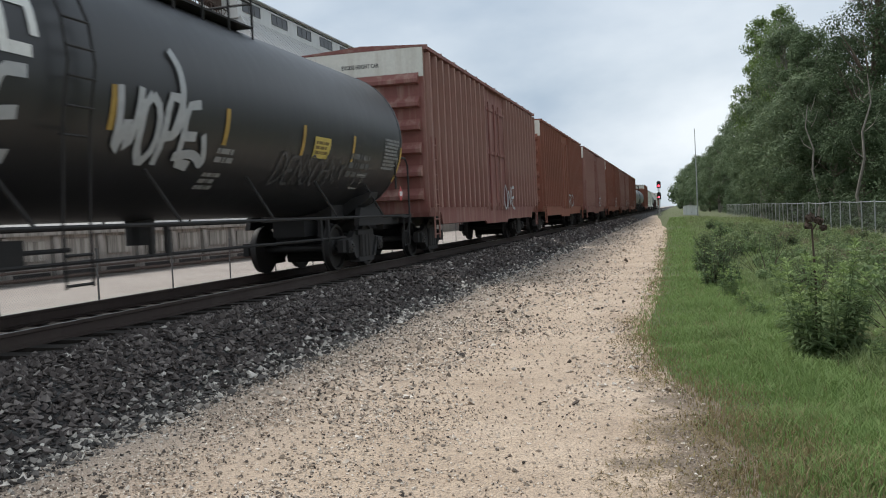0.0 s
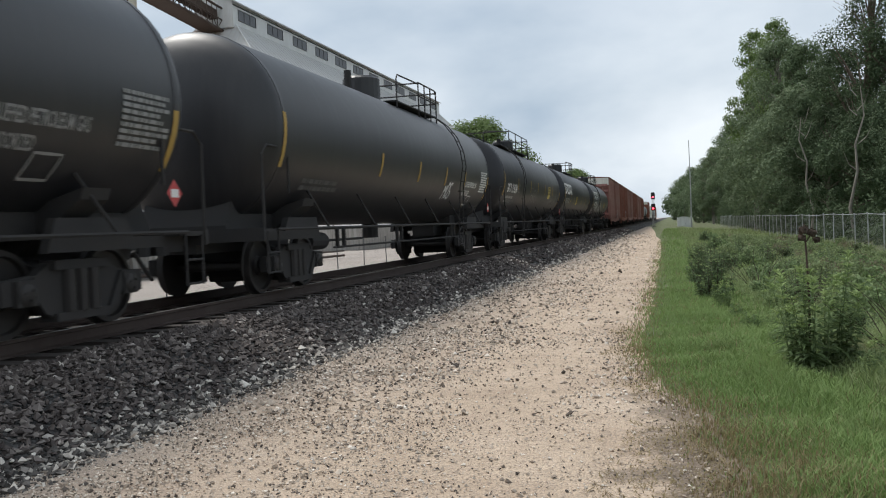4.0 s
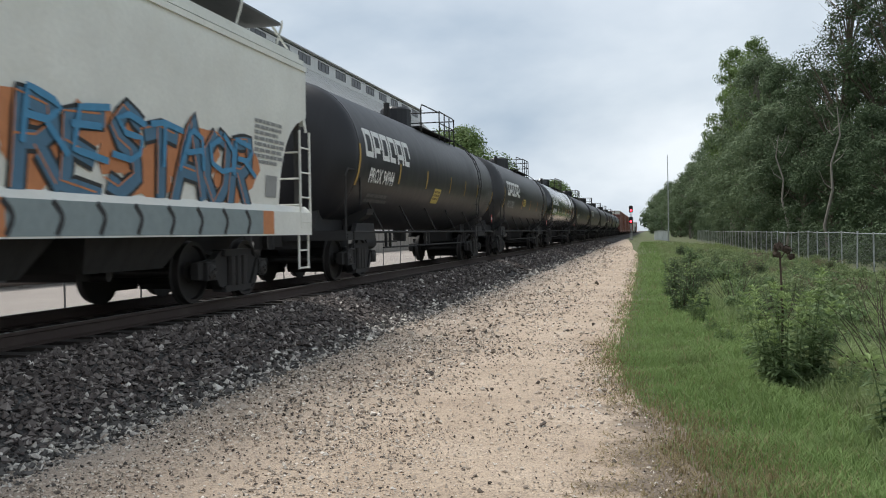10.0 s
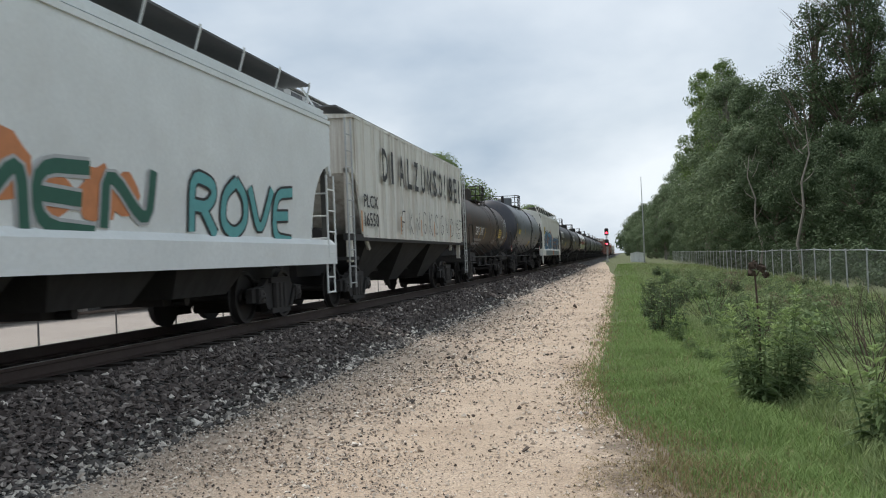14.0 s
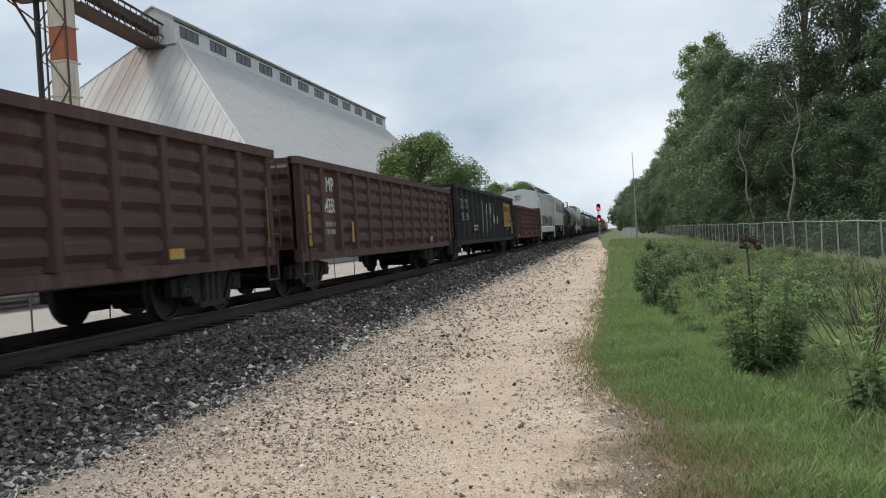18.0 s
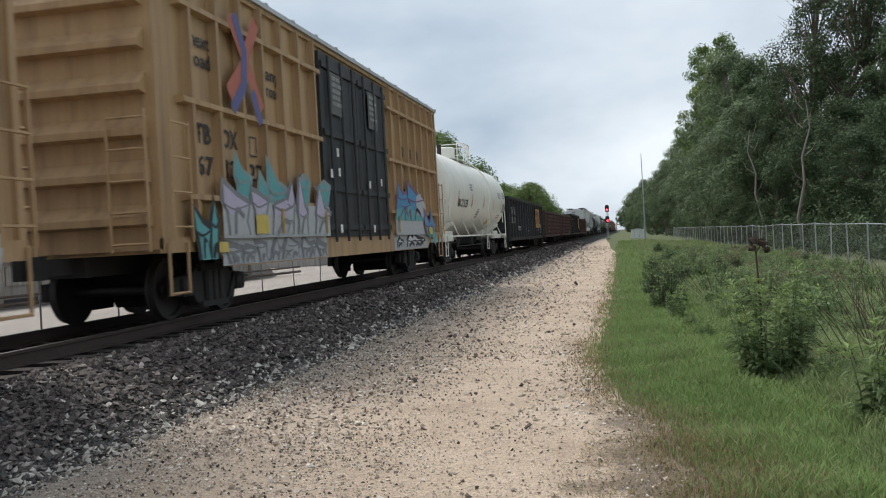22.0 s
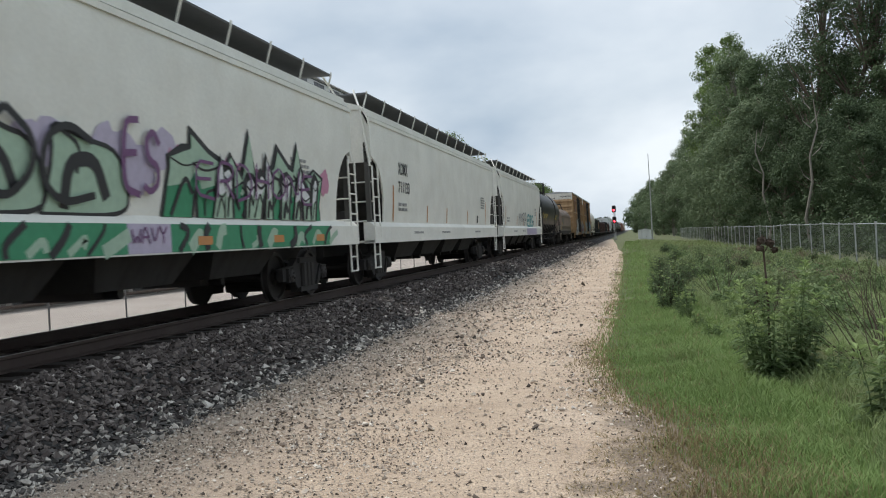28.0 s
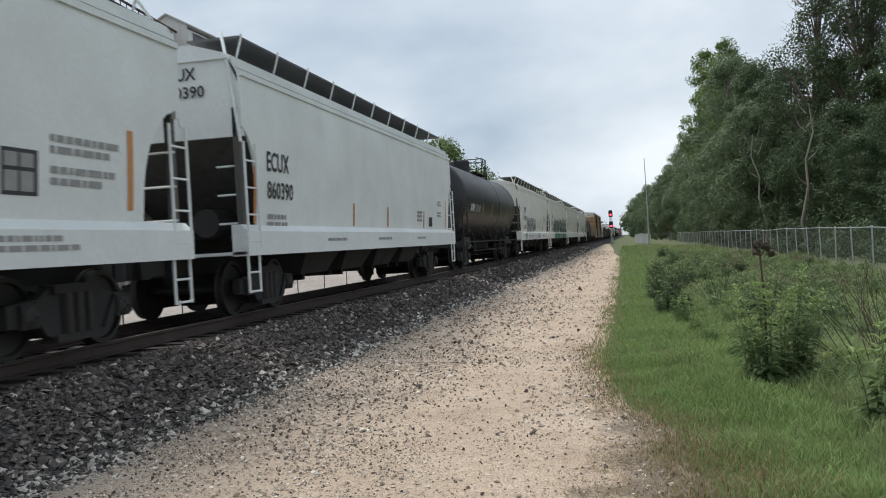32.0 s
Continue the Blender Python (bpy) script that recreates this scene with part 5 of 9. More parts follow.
def truck_meshes():
    out = {}
    bm = bmesh.new()
    prism(bm, [(-1.02, 0.40), (1.02, 0.40), (1.02, 0.62), (0.4, 0.78), (-0.4, 0.78), (-1.02, 0.62)], 1, -0.2, 0.2)
    out["truck"] = to_mesh("truck", bm, M_FRAME)
    bm = bmesh.new()
    outer = [(-1.17, 0.36), (-1.17, 0.60), (-0.68, 0.64), (-0.46, 0.76), (0.46, 0.76), (0.68, 0.64), (1.17, 0.60), (1.17, 0.36), (0.72, 0.36), (0.42, 0.16), (-0.42, 0.16), (-0.72, 0.36)]
    prism(bm, outer, 0, 0.94, 1.06)
    prism(bm, [(-0.45, 0.68), (0.45, 0.68), (0.45, 0.78), (-0.45, 0.78)], 0, 0.92, 1.12)
    prism(bm, [(-0.44, 0.14), (0.44, 0.14), (0.44, 0.23), (-0.44, 0.23)], 0, 0.90, 1.12)
    for y in (-0.875, 0.875):
        box(bm, 0.93, 1.12, y - 0.14, y + 0.14, 0.34, 0.60)
    for s in (-1, 1):
        prism(bm, [(s * 0.46, 0.2), (s * 0.60, 0.24), (s * 0.86, 0.58), (s * 0.72, 0.62)], 0, 1.06, 1.10)
    out["side_frame"] = to_mesh("side_frame", bm, M_FRAME)
    bm = bmesh.new()
    for y in (-0.2, 0.0, 0.2):
        pipe(bm, [(1.08, y, 0.23), (1.08, y, 0.68)], 0.075, 8)
    out["spring_nest"] = to_mesh("spring_nest", bm, M_WHEEL)
    bm = bmesh.new()
    pipe(bm, [(-1.0, 0, 0), (1.0, 0, 0)], 0.075, 10)
    R = WHEEL_R
    for s in (-1, 1):
        revolve(bm, [(s * 0.690, R - 0.07), (s * 0.690, R + 0.022), (s * 0.715, R + 0.025), (s * 0.730, R), (s * 0.825, R - 0.006), (s * 0.828, R - 0.06), (s * 0.775, R - 0.075), (s * 0.755, 0.16), (s * 0.80, 0.13), (s * 0.80, 0.08)], 0, 28)
        revolve(bm, [(s * 0.96, 0.12), (s * 1.13, 0.12), (s * 1.15, 0.09)], 0, 10)
        for k in range(3):
            a = k * 2.094
            box(bm, s * 1.15 - 0.01, s * 1.15 + 0.015, 0.055 * math.cos(a) - 0.014, 0.055 * math.cos(a) + 0.014, 0.055 * math.sin(a) - 0.014, 0.055 * math.sin(a) + 0.014)
    out["wheelset"] = to_mesh("wheelset", bm, M_WHEEL, True)
    bm = bmesh.new()
    prism(bm, [(-0.1, 0.14), (0.1, 0.14), (0.16, 0.22), (0.15, 0.36), (-0.15, 0.36), (-0.16, 0.22)], 0, -0.75, 0.75)
    out["brake_beam"] = to_mesh("brake_beam", bm, M_FRAME)
    return out


TRUCK = truck_meshes()
WHEELS = {-1: [], 1: []}


def add_truck(car, y):
    t = again("truck", TRUCK["truck"], car, pose(0, y, 0))
    again("side_frame", TRUCK["side_frame"], t)
    again("side_frame", TRUCK["side_frame"], t, pose(0, 0, 0, 0, 0, 180))
    again("spring_nest", TRUCK["spring_nest"], t)
    for s in (-1, 1):
        WHEELS[s].append(again("wheelset", TRUCK["wheelset"], t, pose(0, 0.875 * s, WHEEL_R)))
    again("brake_beam", TRUCK["brake_beam"], t, pose(0, 0.36, 0))


def coupler_mesh():
    bm = bmesh.new()
    box(bm, -0.11, 0.11, -0.5, 0.28, -0.11, 0.11)
    prism(bm, [(-0.16, 0.25), (0.14, 0.25), (0.19, 0.36), (0.16, 0.5), (0.05, 0.47), (0.03, 0.38), (-0.06, 0.38), (-0.14, 0.52), (-0.2, 0.45)], 2, -0.15, 0.15)
    return to_mesh("coupler", bm, M_FRAME)


COUPLER = coupler_mesh()


def running_gear(car, half, truck_y):
    """Two trucks and two couplers; half is half the body length."""
    add_truck(car, -truck_y)
    add_truck(car, truck_y)
    again("coupler", COUPLER, car, pose(0, half + 0.15, 0.86))
    again("coupler", COUPLER, car, pose(0, -half - 0.15, 0.86, 0, 0, 180))
    bm = bmesh.new()
    pipe(bm, [(0.25, half + 0.1, 0.8), (0.32, half + 0.35, 0.45), (0.1, half + 0.75, 0.38)], 0.03, 6)
    part("brake_hose", bm, M_FRAME, car)


# -- writing and graffiti, laid on a side whose distance from the middle is surf(z) --
def letter_mesh(text, cap, width=None):
    """Condensed block lettering of a cap height, squeezed to a width; lies in x, y."""
    c = bpy.data.curves.new("lettering", "FONT")
    c.body, c.size, c.resolution_u = text, cap / 0.73, 2
    c.offset = cap * 0.022
    tmp = bpy.data.objects.new("lettering", c)
    me = bpy.data.meshes.new_from_object(tmp)
    bpy.data.objects.remove(tmp)
    bpy.data.curves.remove(c)
    x0, x1 = min(v.co.x for v in me.vertices), max(v.co.x for v in me.vertices)
    k = width / (x1 - x0) if width else 0.72
    for v in me.vertices:
        v.co.x = (v.co.x - x0) * k
    me.materials.clear()
    return me


def stencil(car, text, y, z, cap, mat, surf, name="lettering", lift=0.012, label="", width=None):
    """Words or numbers on the road side; y, z is the lower near corner."""
    me = letter_mesh(text, cap, width)
    for v in me.vertices:
        u, w = v.co.x, v.co.y
        v.co = (surf(z + w) + lift, y + u, z + w)
    me.materials.append(mat)
    return part(name, me, None, car, label)


def patch(bm, surf, y0, y1, z0, z1, lift=0.01, n=1):
    """A rectangle laid on the side."""
    rows = []
    for i in range(n + 1):
        z = z0 + (z1 - z0) * i / n
        rows.append([bm.verts.new((surf(z) + lift, y0, z)), bm.verts.new((surf(z) + lift, y1, z))])
    for a, b in zip(rows, rows[1:]):
        bm.faces.new((a[0], a[1], b[1], b[0]))


def sticker(car, name, y0, y1, z0, z1, mat, surf, lift=0.01, n=3, label=""):
    bm = bmesh.new()
    patch(bm, surf, y0, y1, z0, z1, lift, n)
    return part(name, bm, mat, car, label)


def bars(car, y, z, width, rows, size, mat, surf, seed=0, lift=0.011):
    """Small writing that cannot be read: rows of short bars."""
    rng = random.Random(seed)
    bm = bmesh.new()
    for r in range(rows):
        u, zz = 0.0, z - r * size * 1.6
        while u < width * rng.uniform(0.75, 1.0):
            w = size * rng.choice((0.9, 1.6, 2.6, 3.4))
            patch(bm, surf, y + u, y + min(width, u + w), zz, zz + size, lift)
            u += w + size * 0.5
    return part("small_print", bm, mat, car, "rows of small stencilled print")


def stroke(bm, pts, width, surf, lift, seg=0.12):
    """A painted line of some width along (y, z) points."""
    q = []
    for (ya, za), (yb, zb) in zip(pts, pts[1:]):
        n = max(1, int(math.hypot(yb - ya, zb - za) / seg))
        q += [(ya + (yb - ya) * i / n, za + (zb - za) * i / n) for i in range(n)]
    q.append(pts[-1])
    rows = []
    for i, (y, z) in enumerate(q):
        a, b = q[max(0, i - 1)], q[min(len(q) - 1, i + 1)]
        dy, dz = b[0] - a[0], b[1] - a[1]
        L = math.hypot(dy, dz) or 1
        ny, nz = -dz / L * width / 2, dy / L * width / 2
        rows.append((bm.verts.new((surf(z + nz) + lift, y + ny, z + nz)), bm.verts.new((surf(z - nz) + lift, y - ny, z - nz))))
    for a, b in zip(rows, rows[1:]):
        bm.faces.new((a[0], a[1], b[1], b[0]))


GLYPHS = {
    "A": [[(0, 0), (0.3, 0.75), (0.5, 1), (0.7, 0.7), (0.95, 0)], [(0.2, 0.4), (0.8, 0.42)]],
    "B": [[(0.05, 0), (0.05, 1), (0.7, 0.95), (0.8, 0.7), (0.1, 0.52), (0.85, 0.4), (0.85, 0.1), (0.05, 0)]],
    "C": [[(0.9, 0.85), (0.5, 1), (0.1, 0.75), (0.05, 0.3), (0.4, 0), (0.95, 0.12)]],
    "D": [[(0.08, 0), (0.08, 1), (0.65, 0.92), (0.92, 0.5), (0.7, 0.1), (0.08, 0)]],
    "E": [[(0.9, 1), (0.1, 0.95), (0.1, 0.05), (0.95, 0)], [(0.1, 0.5), (0.75, 0.52)]],
    "F": [[(0.1, 0), (0.1, 1), (0.9, 0.95)], [(0.1, 0.5), (0.7, 0.52)]],
    "G": [[(0.9, 0.85), (0.5, 1), (0.1, 0.75), (0.05, 0.25), (0.45, 0), (0.9, 0.15), (0.9, 0.45), (0.5, 0.45)]],
    "H": [[(0.1, 0), (0.08, 1)], [(0.9, 0), (0.88, 1)], [(0.1, 0.5), (0.9, 0.52)]],
    "K": [[(0.1, 0), (0.1, 1)], [(0.85, 1), (0.15, 0.48), (0.95, 0)]],
    "M": [[(0.02, 0), (0.1, 1), (0.5, 0.4), (0.88, 1), (0.98, 0)]],
    "N": [[(0.08, 0), (0.1, 1), (0.85, 0.05), (0.9, 1)]],
    "O": [[(0.5, 1), (0.1, 0.75), (0.08, 0.25), (0.5, 0), (0.92, 0.25), (0.9, 0.75), (0.5, 1)]],
    "P": [[(0.1, 0), (0.1, 1), (0.75, 0.95), (0.9, 0.7), (0.7, 0.45), (0.12, 0.42)]],
    "R": [[(0.1, 0), (0.1, 1), (0.75, 0.95), (0.85, 0.7), (0.6, 0.5), (0.15, 0.48)], [(0.45, 0.48), (0.95, 0)]],
    "S": [[(0.88, 0.85), (0.5, 1), (0.12, 0.82), (0.3, 0.55), (0.8, 0.42), (0.85, 0.15), (0.45, 0), (0.05, 0.12)]],
    "T": [[(0, 0.92), (0.5, 1), (1, 0.95)], [(0.5, 0.98), (0.48, 0)]],
    "V": [[(0.02, 1), (0.45, 0), (0.95, 1)]],
    "W": [[(0, 0.95), (0.2, 0), (0.5, 0.6), (0.72, 0), (1, 1)]],
    "Y": [[(0.05, 1), (0.5, 0.5), (0.95, 1)], [(0.5, 0.5), (0.45, 0)]],
    "*": [[(0.1, 0.1), (0.5, 0.9), (0.8, 0.2), (0.3, 0.6), (0.95, 0.75)]],
}


def rounded(ln, n=3):
    """Corner cutting, so that painted lines bend."""
    for _ in range(n):
        if len(ln) < 3:
            return ln
        q = [ln[0]]
        for (a, b), (c, d) in zip(ln, ln[1:]):
            q += [(a * 0.78 + c * 0.22, b * 0.78 + d * 0.22), (a * 0.22 + c * 0.78, b * 0.22 + d * 0.78)]
        ln = q + [ln[-1]]
    return ln


def graffiti(car, y0, y1, z0, z1, fill, outline, seed, surf, halo=None, text="", thick=0.2, lift=0.016, shine=None, wob=0.04, soft=2):
    """A spray-painted piece of letters: halo, outline, fill and shine lines."""
    rng = random.Random(seed)
    text = text or "*" * max(2, int((y1 - y0) / (0.8 * (z1 - z0))))
    n = len(text)
    w = (y1 - y0) / n
    lines = []
    for i, ch in enumerate(text):
        sl, hz, dz = rng.uniform(-0.1, 0.15), rng.uniform(0.88, 1.05), rng.uniform(-0.04, 0.04)
        for ln in GLYPHS[ch]:
            q = [(y0 + w * (i + 0.02 + 0.96 * u + sl * v * 0.4 + rng.uniform(-wob, wob)), z0 + (z1 - z0) * (v * hz + dz + rng.uniform(-wob, wob))) for u, v in ln]
            lines.append(rounded(q, soft))
    t = thick * (z1 - z0)
    ob = None
    for k, (mat, wd, nm) in enumerate(((halo, t * 2.4, "spray_halo"), (outline, t * 1.5, "spray_outline"), (fill, t, "graffiti"), (shine, t * 0.12, "spray_shine"))):
        if mat is None:
            continue
        bm = bmesh.new()
        for j, ln in enumerate(lines):
            if k == 3:
                ln = [(y - t * 0.5, z + t * 0.25) for y, z in ln]
            stroke(bm, ln, wd, surf, lift + 0.004 * k + 0.00015 * j)
        ob = part(nm, bm, SPRAY[mat], car, "spray-painted graffiti in " + mat.replace("_", " "))
    return ob


def wild_piece(car, y0, y1, z0, z1, fill, dark, seed, surf, n=6, lift=0.02):
    """Interlocking spiky shapes with dark outlines, as in a wild-style mural."""
    rng = random.Random(seed)
    w = (y1 - y0) / n
    H = z1 - z0
    bf, bd = bmesh.new(), bmesh.new()
    for i in range(n):
        a = y0 + w * (i + rng.uniform(-0.1, 0.1))
        top = z1 - H * rng.uniform(0.0, 0.3)
        lean = rng.uniform(-0.25, 0.35) * w
        outer = [(a, z0), (a + w * 0.12, z0 + H * 0.45), (a + w * 0.30 + lean, top), (a + w * 0.55 + lean * 0.5, z0 + H * 0.66), (a + w * 0.95, z0 + H * rng.uniform(0.35, 0.6)), (a + w * 1.12, z0 + H * 0.1), (a + w * 0.9, z0)]
        rim = rounded(outer + [outer[0]], 2)[:-1]
        c = (sum(q[0] for q in rim) / len(rim), sum(q[1] for q in rim) / len(rim))
        lf = lift + 0.0008 * i
        vc = bf.verts.new((surf(c[1]) + lf, c[0], c[1]))
        vr = [bf.verts.new((surf(z) + lf, y, z)) for y, z in rim]
        for p, q in zip(vr, vr[1:] + vr[:1]):
            bf.faces.new((vc, p, q))
        stroke(bd, rim + [rim[0]], 0.055, surf, lf + 0.005)
        sw = rounded([(a + w * 0.25, z0 + H * 0.05), (a + w * 0.3, z0 + H * 0.45), (a + w * 0.62, z0 + H * 0.5), (a + w * 0.78, z0 + H * 0.15)], 2)
        stroke(bd, sw, rng.uniform(0.1, 0.24), surf, lf + 0.006)
        stroke(bd, rounded([(a + w * 0.32 + lean * 0.9, top - 0.05), (a + w * 0.45, z0 + H * 0.6), (a + w * 0.4, z0 + H * 0.35)], 2), 0.05, surf, lf + 0.0065)
    part("graffiti", bf, SPRAY[fill], car, "spray-painted mural shapes in " + fill.replace("_", " "))
    part("spray_outline", bd, SPRAY[dark], car, "spray-painted outlines in " + dark.replace("_", " "))


def spikes(car, y0, y1, z0, z1, tones, seed, surf, n=6, lift=0.02, width=0.5):
    """Sharp leaning letter bars of a wild-style piece: dark shadow, body and a paler upper facet."""
    rng = random.Random(seed)
    w, H = (y1 - y0) / n, z1 - z0
    meshes = [bmesh.new() for _ in tones]

    def face(k, pts, up):
        vs = [meshes[k].verts.new((surf(z) + lift + 0.004 * k + up, y, z)) for y, z in pts]
        meshes[k].faces.new(vs)
    for i in range(n):
        a = y0 + w * (i + rng.uniform(-0.3, 0.3))
        top, lean = z1 - H * rng.choice((0.0, 0.12, 0.3, 0.42)) * rng.uniform(0.7, 1.2), rng.uniform(-0.5, 0.7) * w
        b = w * width * rng.uniform(0.7, 1.9)
        mid = z0 + H * rng.uniform(0.35, 0.65)
        arm = rng.uniform(0.9, 1.5)
        body = [(a, z0), (a + lean * 0.3, mid - 0.1 * H), (a - 0.15 * b + lean * 0.5, mid), (a + lean, top), (a + b * 0.6 + lean * 0.6, mid + 0.12 * H), (a + b * arm + lean * 0.3, mid + 0.02 * H), (a + b * 0.95 + lean * 0.2, z0 + 0.22 * H), (a + b * 1.05, z0)]
        e = 0.06 * rng.uniform(0.7, 1.7)
        up = 0.0005 * i
        grow = [(-e, 0), (-e, 0), (-e * 1.4, e * 0.4), (-e * 0.5, e * 1.5), (e * 0.4, e), (e * 1.3, e * 0.8), (e, 0), (e, 0)]
        face(0, [(y + dy, z + dz) for (y, z), (dy, dz) in zip(body, grow)], up)
        face(1, body, up)
        if len(tones) > 2:
            face(2, [(a + 0.1 * b, z0 + 0.3 * H)] + body[1:6] + [(a + b * 0.8 + lean * 0.2, z0 + 0.36 * H)], up)
        q = rounded([(a + b * 0.25, z0 + 0.02), (a + b * rng.uniform(0.3, 0.6) + lean * 0.3, z0 + H * rng.uniform(0.25, 0.45)), (a + b * 0.85 + lean * 0.3, z0 + H * rng.uniform(0.1, 0.35))], 2)
        stroke(meshes[0], q, rng.uniform(0.03, 0.1), surf, lift + 0.013 + up)
        stroke(meshes[0], rounded([body[2], (a + 0.4 * b + lean * 0.5, mid - 0.08 * H), body[5]], 2), rng.uniform(0.02, 0.05), surf, lift + 0.0135 + up)
    for k, tone in enumerate(tones):
        part(("spray_outline", "graffiti", "spray_facet")[k], meshes[k], SPRAY[tone], car, "spiky spray-painted letter shapes in " + tone.replace("_", " "))


def haze(car, y0, y1, z0, z1, mat, seed, surf, n=9, lift=0.011):
    """Loose soft-edged dabs of spray behind a piece."""
    rng = random.Random(seed)
    bm = bmesh.new()
    for i in range(n):
        c = (y0 + (y1 - y0) * (i + rng.random()) / n, z0 + (z1 - z0) * rng.uniform(0.2, 0.9))
        r = rng.uniform(0.25, 0.5) * min(z1 - z0, 1.2)
        vs = []
        for k in range(14):
            q = r * rng.uniform(0.75, 1.1)
            z = c[1] + q * math.sin(k * math.pi / 7)
            vs.append(bm.verts.new((surf(z) + lift + 0.0002 * i, c[0] + 1.2 * q * math.cos(k * math.pi / 7), z)))
        bm.faces.new(vs)
    part("spray_haze", bm, SPRAY[mat], car, "loose dabs of spray paint in " + mat.replace("_", " "))


def ladder(car, x, y, z0, z1, mat, width=0.42, along="y", step=0.36, name="ladder"):
    bm = bmesh.new()
    a, b = (y - width / 2, y + width / 2)
    for q in (a, b):
        p = (x, q) if along == "y" else (q - y + x, y)
        pipe(bm, [(*p, z0), (*p, z1)], 0.022, 5)
    z = z0 + 0.1
    while z < z1:
        p, q = ((x, a), (x, b)) if along == "y" else ((x - width / 2, y), (x + width / 2, y))
        pipe(bm, [(*p, z), (*q, z)], 0.016, 5)
        z += step
    return part(name, bm, mat, car)


def rail_loop(car, pts, mat, r=0.024, name="grab_iron"):
    bm = bmesh.new()
    pipe(bm, pts, r, 6)
    return part(name, bm, mat, car)


def car_root(name, label, category):
    return tagged(new(name), label, category, "train")


# ---- tank car ----
def tank_car(L, R, paint_mat, label, zc=None, end_mat=None, strips=(), strip_mat=None, platform=(-2.4, 2.4), rail_mat=None, side_ladder=None, sump=False, gear_mat=None, seam=(), shift=0.0):
    """L: length over the tank heads; shift: the tank's middle from the car's origin."""
    car = car_root("tank_car", label, "tank car")
    zc = zc if zc is not None else 0.98 + R + 0.12
    rail_mat, gear_mat = rail_mat or M_FRAME, gear_mat or M_FRAME
    h = L / 2
    head = 0.62
    prof = [(-h + head * (1 - math.cos(a)), R * math.sin(a)) for a in [radians(x) for x in (4, 14, 26, 38, 50, 62, 74, 83, 90)]]
    prof += [(-p[0], p[1]) for p in prof[::-1]]
    bm = bmesh.new()
    revolve(bm, prof, 1, 44, (0, 0, zc))
    shell = part("tank_shell", bm, paint_mat, car, smooth=True)
    for y in (-h + head + 0.05, h - head - 0.05, *seam):
        bm = bmesh.new()
        revolve(bm, [(y - 0.05, R - 0.02), (y - 0.045, R + 0.007), (y + 0.045, R + 0.007), (y + 0.05, R - 0.02)], 1, 44, (0, 0, zc))
        part("weld_band", bm, end_mat or paint_mat, shell, smooth=True)

    def surf(z):
        d = min(0.999, abs(z - zc) / R)
        return R * math.sqrt(1 - d * d)
    ty = h - 2.0
    for s in (-1, 1):
        bm = bmesh.new()
        box(bm, -0.33, 0.33, s * (h - 3.3), s * (h + 0.05), 0.70, 1.0)
        part("stub_sill", bm, M_FRAME, car)
        bm = bmesh.new()
        ya, yb = s * (h - 2.9), s * (h - 0.12)
        prism(bm, [(ya, 1.0), (yb, 1.0), (yb, 1.12), (s * (h - 0.45), zc - R * 0.62), (ya, zc - R * 0.86)], 0, -0.75, 0.75)
        part("head_brace", bm, gear_mat, car)
        for sx in (-1, 1):
            bm = bmesh.new()
            prism(bm, [(s * (h - 2.7), 0.86), (s * (h - 0.1), 0.86), (s * (h - 0.1), 1.0), (s * (h - 1.2), 1.0), (s * (h - 1.35), 1.22), (s * (h - 2.55), 1.22)], 0, sx * 1.18 - 0.05, sx * 1.18 + 0.05)
            part("bolster_wing", bm, gear_mat, car)
        bm = bmesh.new()
        prism(bm, [(-1.35, zc - R * 0.72), (-1.3, zc - R * 0.80), (-0.45, 0.82), (0.45, 0.82), (1.3, zc - R * 0.80), (1.35, zc - R * 0.72), (0.9, zc - R * 0.80), (0, zc - R * 0.98), (-0.9, zc - R * 0.80)], 1, s * ty - 0.24, s * ty + 0.24)
        part("saddle", bm, gear_mat, car)
        bm = bmesh.new()
        box(bm, -1.45, 1.45, s * (h + 0.02), s * (h - 0.55), 0.98, 1.04)
        box(bm, -1.48, 1.48, s * (h + 0.02), s * (h + 0.08), 0.86, 1.06)
        part("end_platform", bm, gear_mat, car)
        for sx in (-1, 1):
            x = sx * 1.46
            rail_loop(car, [(x, s * (h + 0.03), 1.0), (x, s * (h + 0.03), 2.15), (x, s * (h - 0.15), 2.3), (x, s * (h - 0.8), 2.3), (x, s * (h - 0.9), 2.15), (x, s * (h - 0.9), 1.6)], rail_mat, 0.022, "end_handrail")
            bm = bmesh.new()
            for z in (0.38, 0.68):
                pipe(bm, [(x, s * (h - 0.05), z), (x, s * (h - 0.45), z)], 0.016, 5)
            for yy in (h - 0.05, h - 0.45):
                pipe(bm, [(x, s * yy, 0.36), (x, s * yy, 1.0)], 0.018, 5)
            part("step", bm, rail_mat, car)
    for sx in (-1, 1):
        x = sx * 1.47
        rail_loop(car, [(x, -h + 0.4, 1.03), (x, h - 0.4, 1.03)], rail_mat, 0.026, "side_handrail")
        n = 6
        for i in range(n):
            y = -h + 2.2 + (2 * h - 4.4) * i / (n - 1)
            bm = bmesh.new()
            zt = zc - R * 0.62
            pipe(bm, [(sx * (surf(zt) + 0.0), y, zt), (x, y + 0.35, 1.03)], 0.022, 5)
            part("rail_bracket", bm, rail_mat, car)
    # underside fittings
    bm = bmesh.new()
    pipe(bm, [(0, 0.4, zc - R - 0.34), (0, 0.4, zc - R + 0.1)], 0.2, 12)
    part("bottom_outlet", bm, M_FRAME, car)
    bm = bmesh.new()
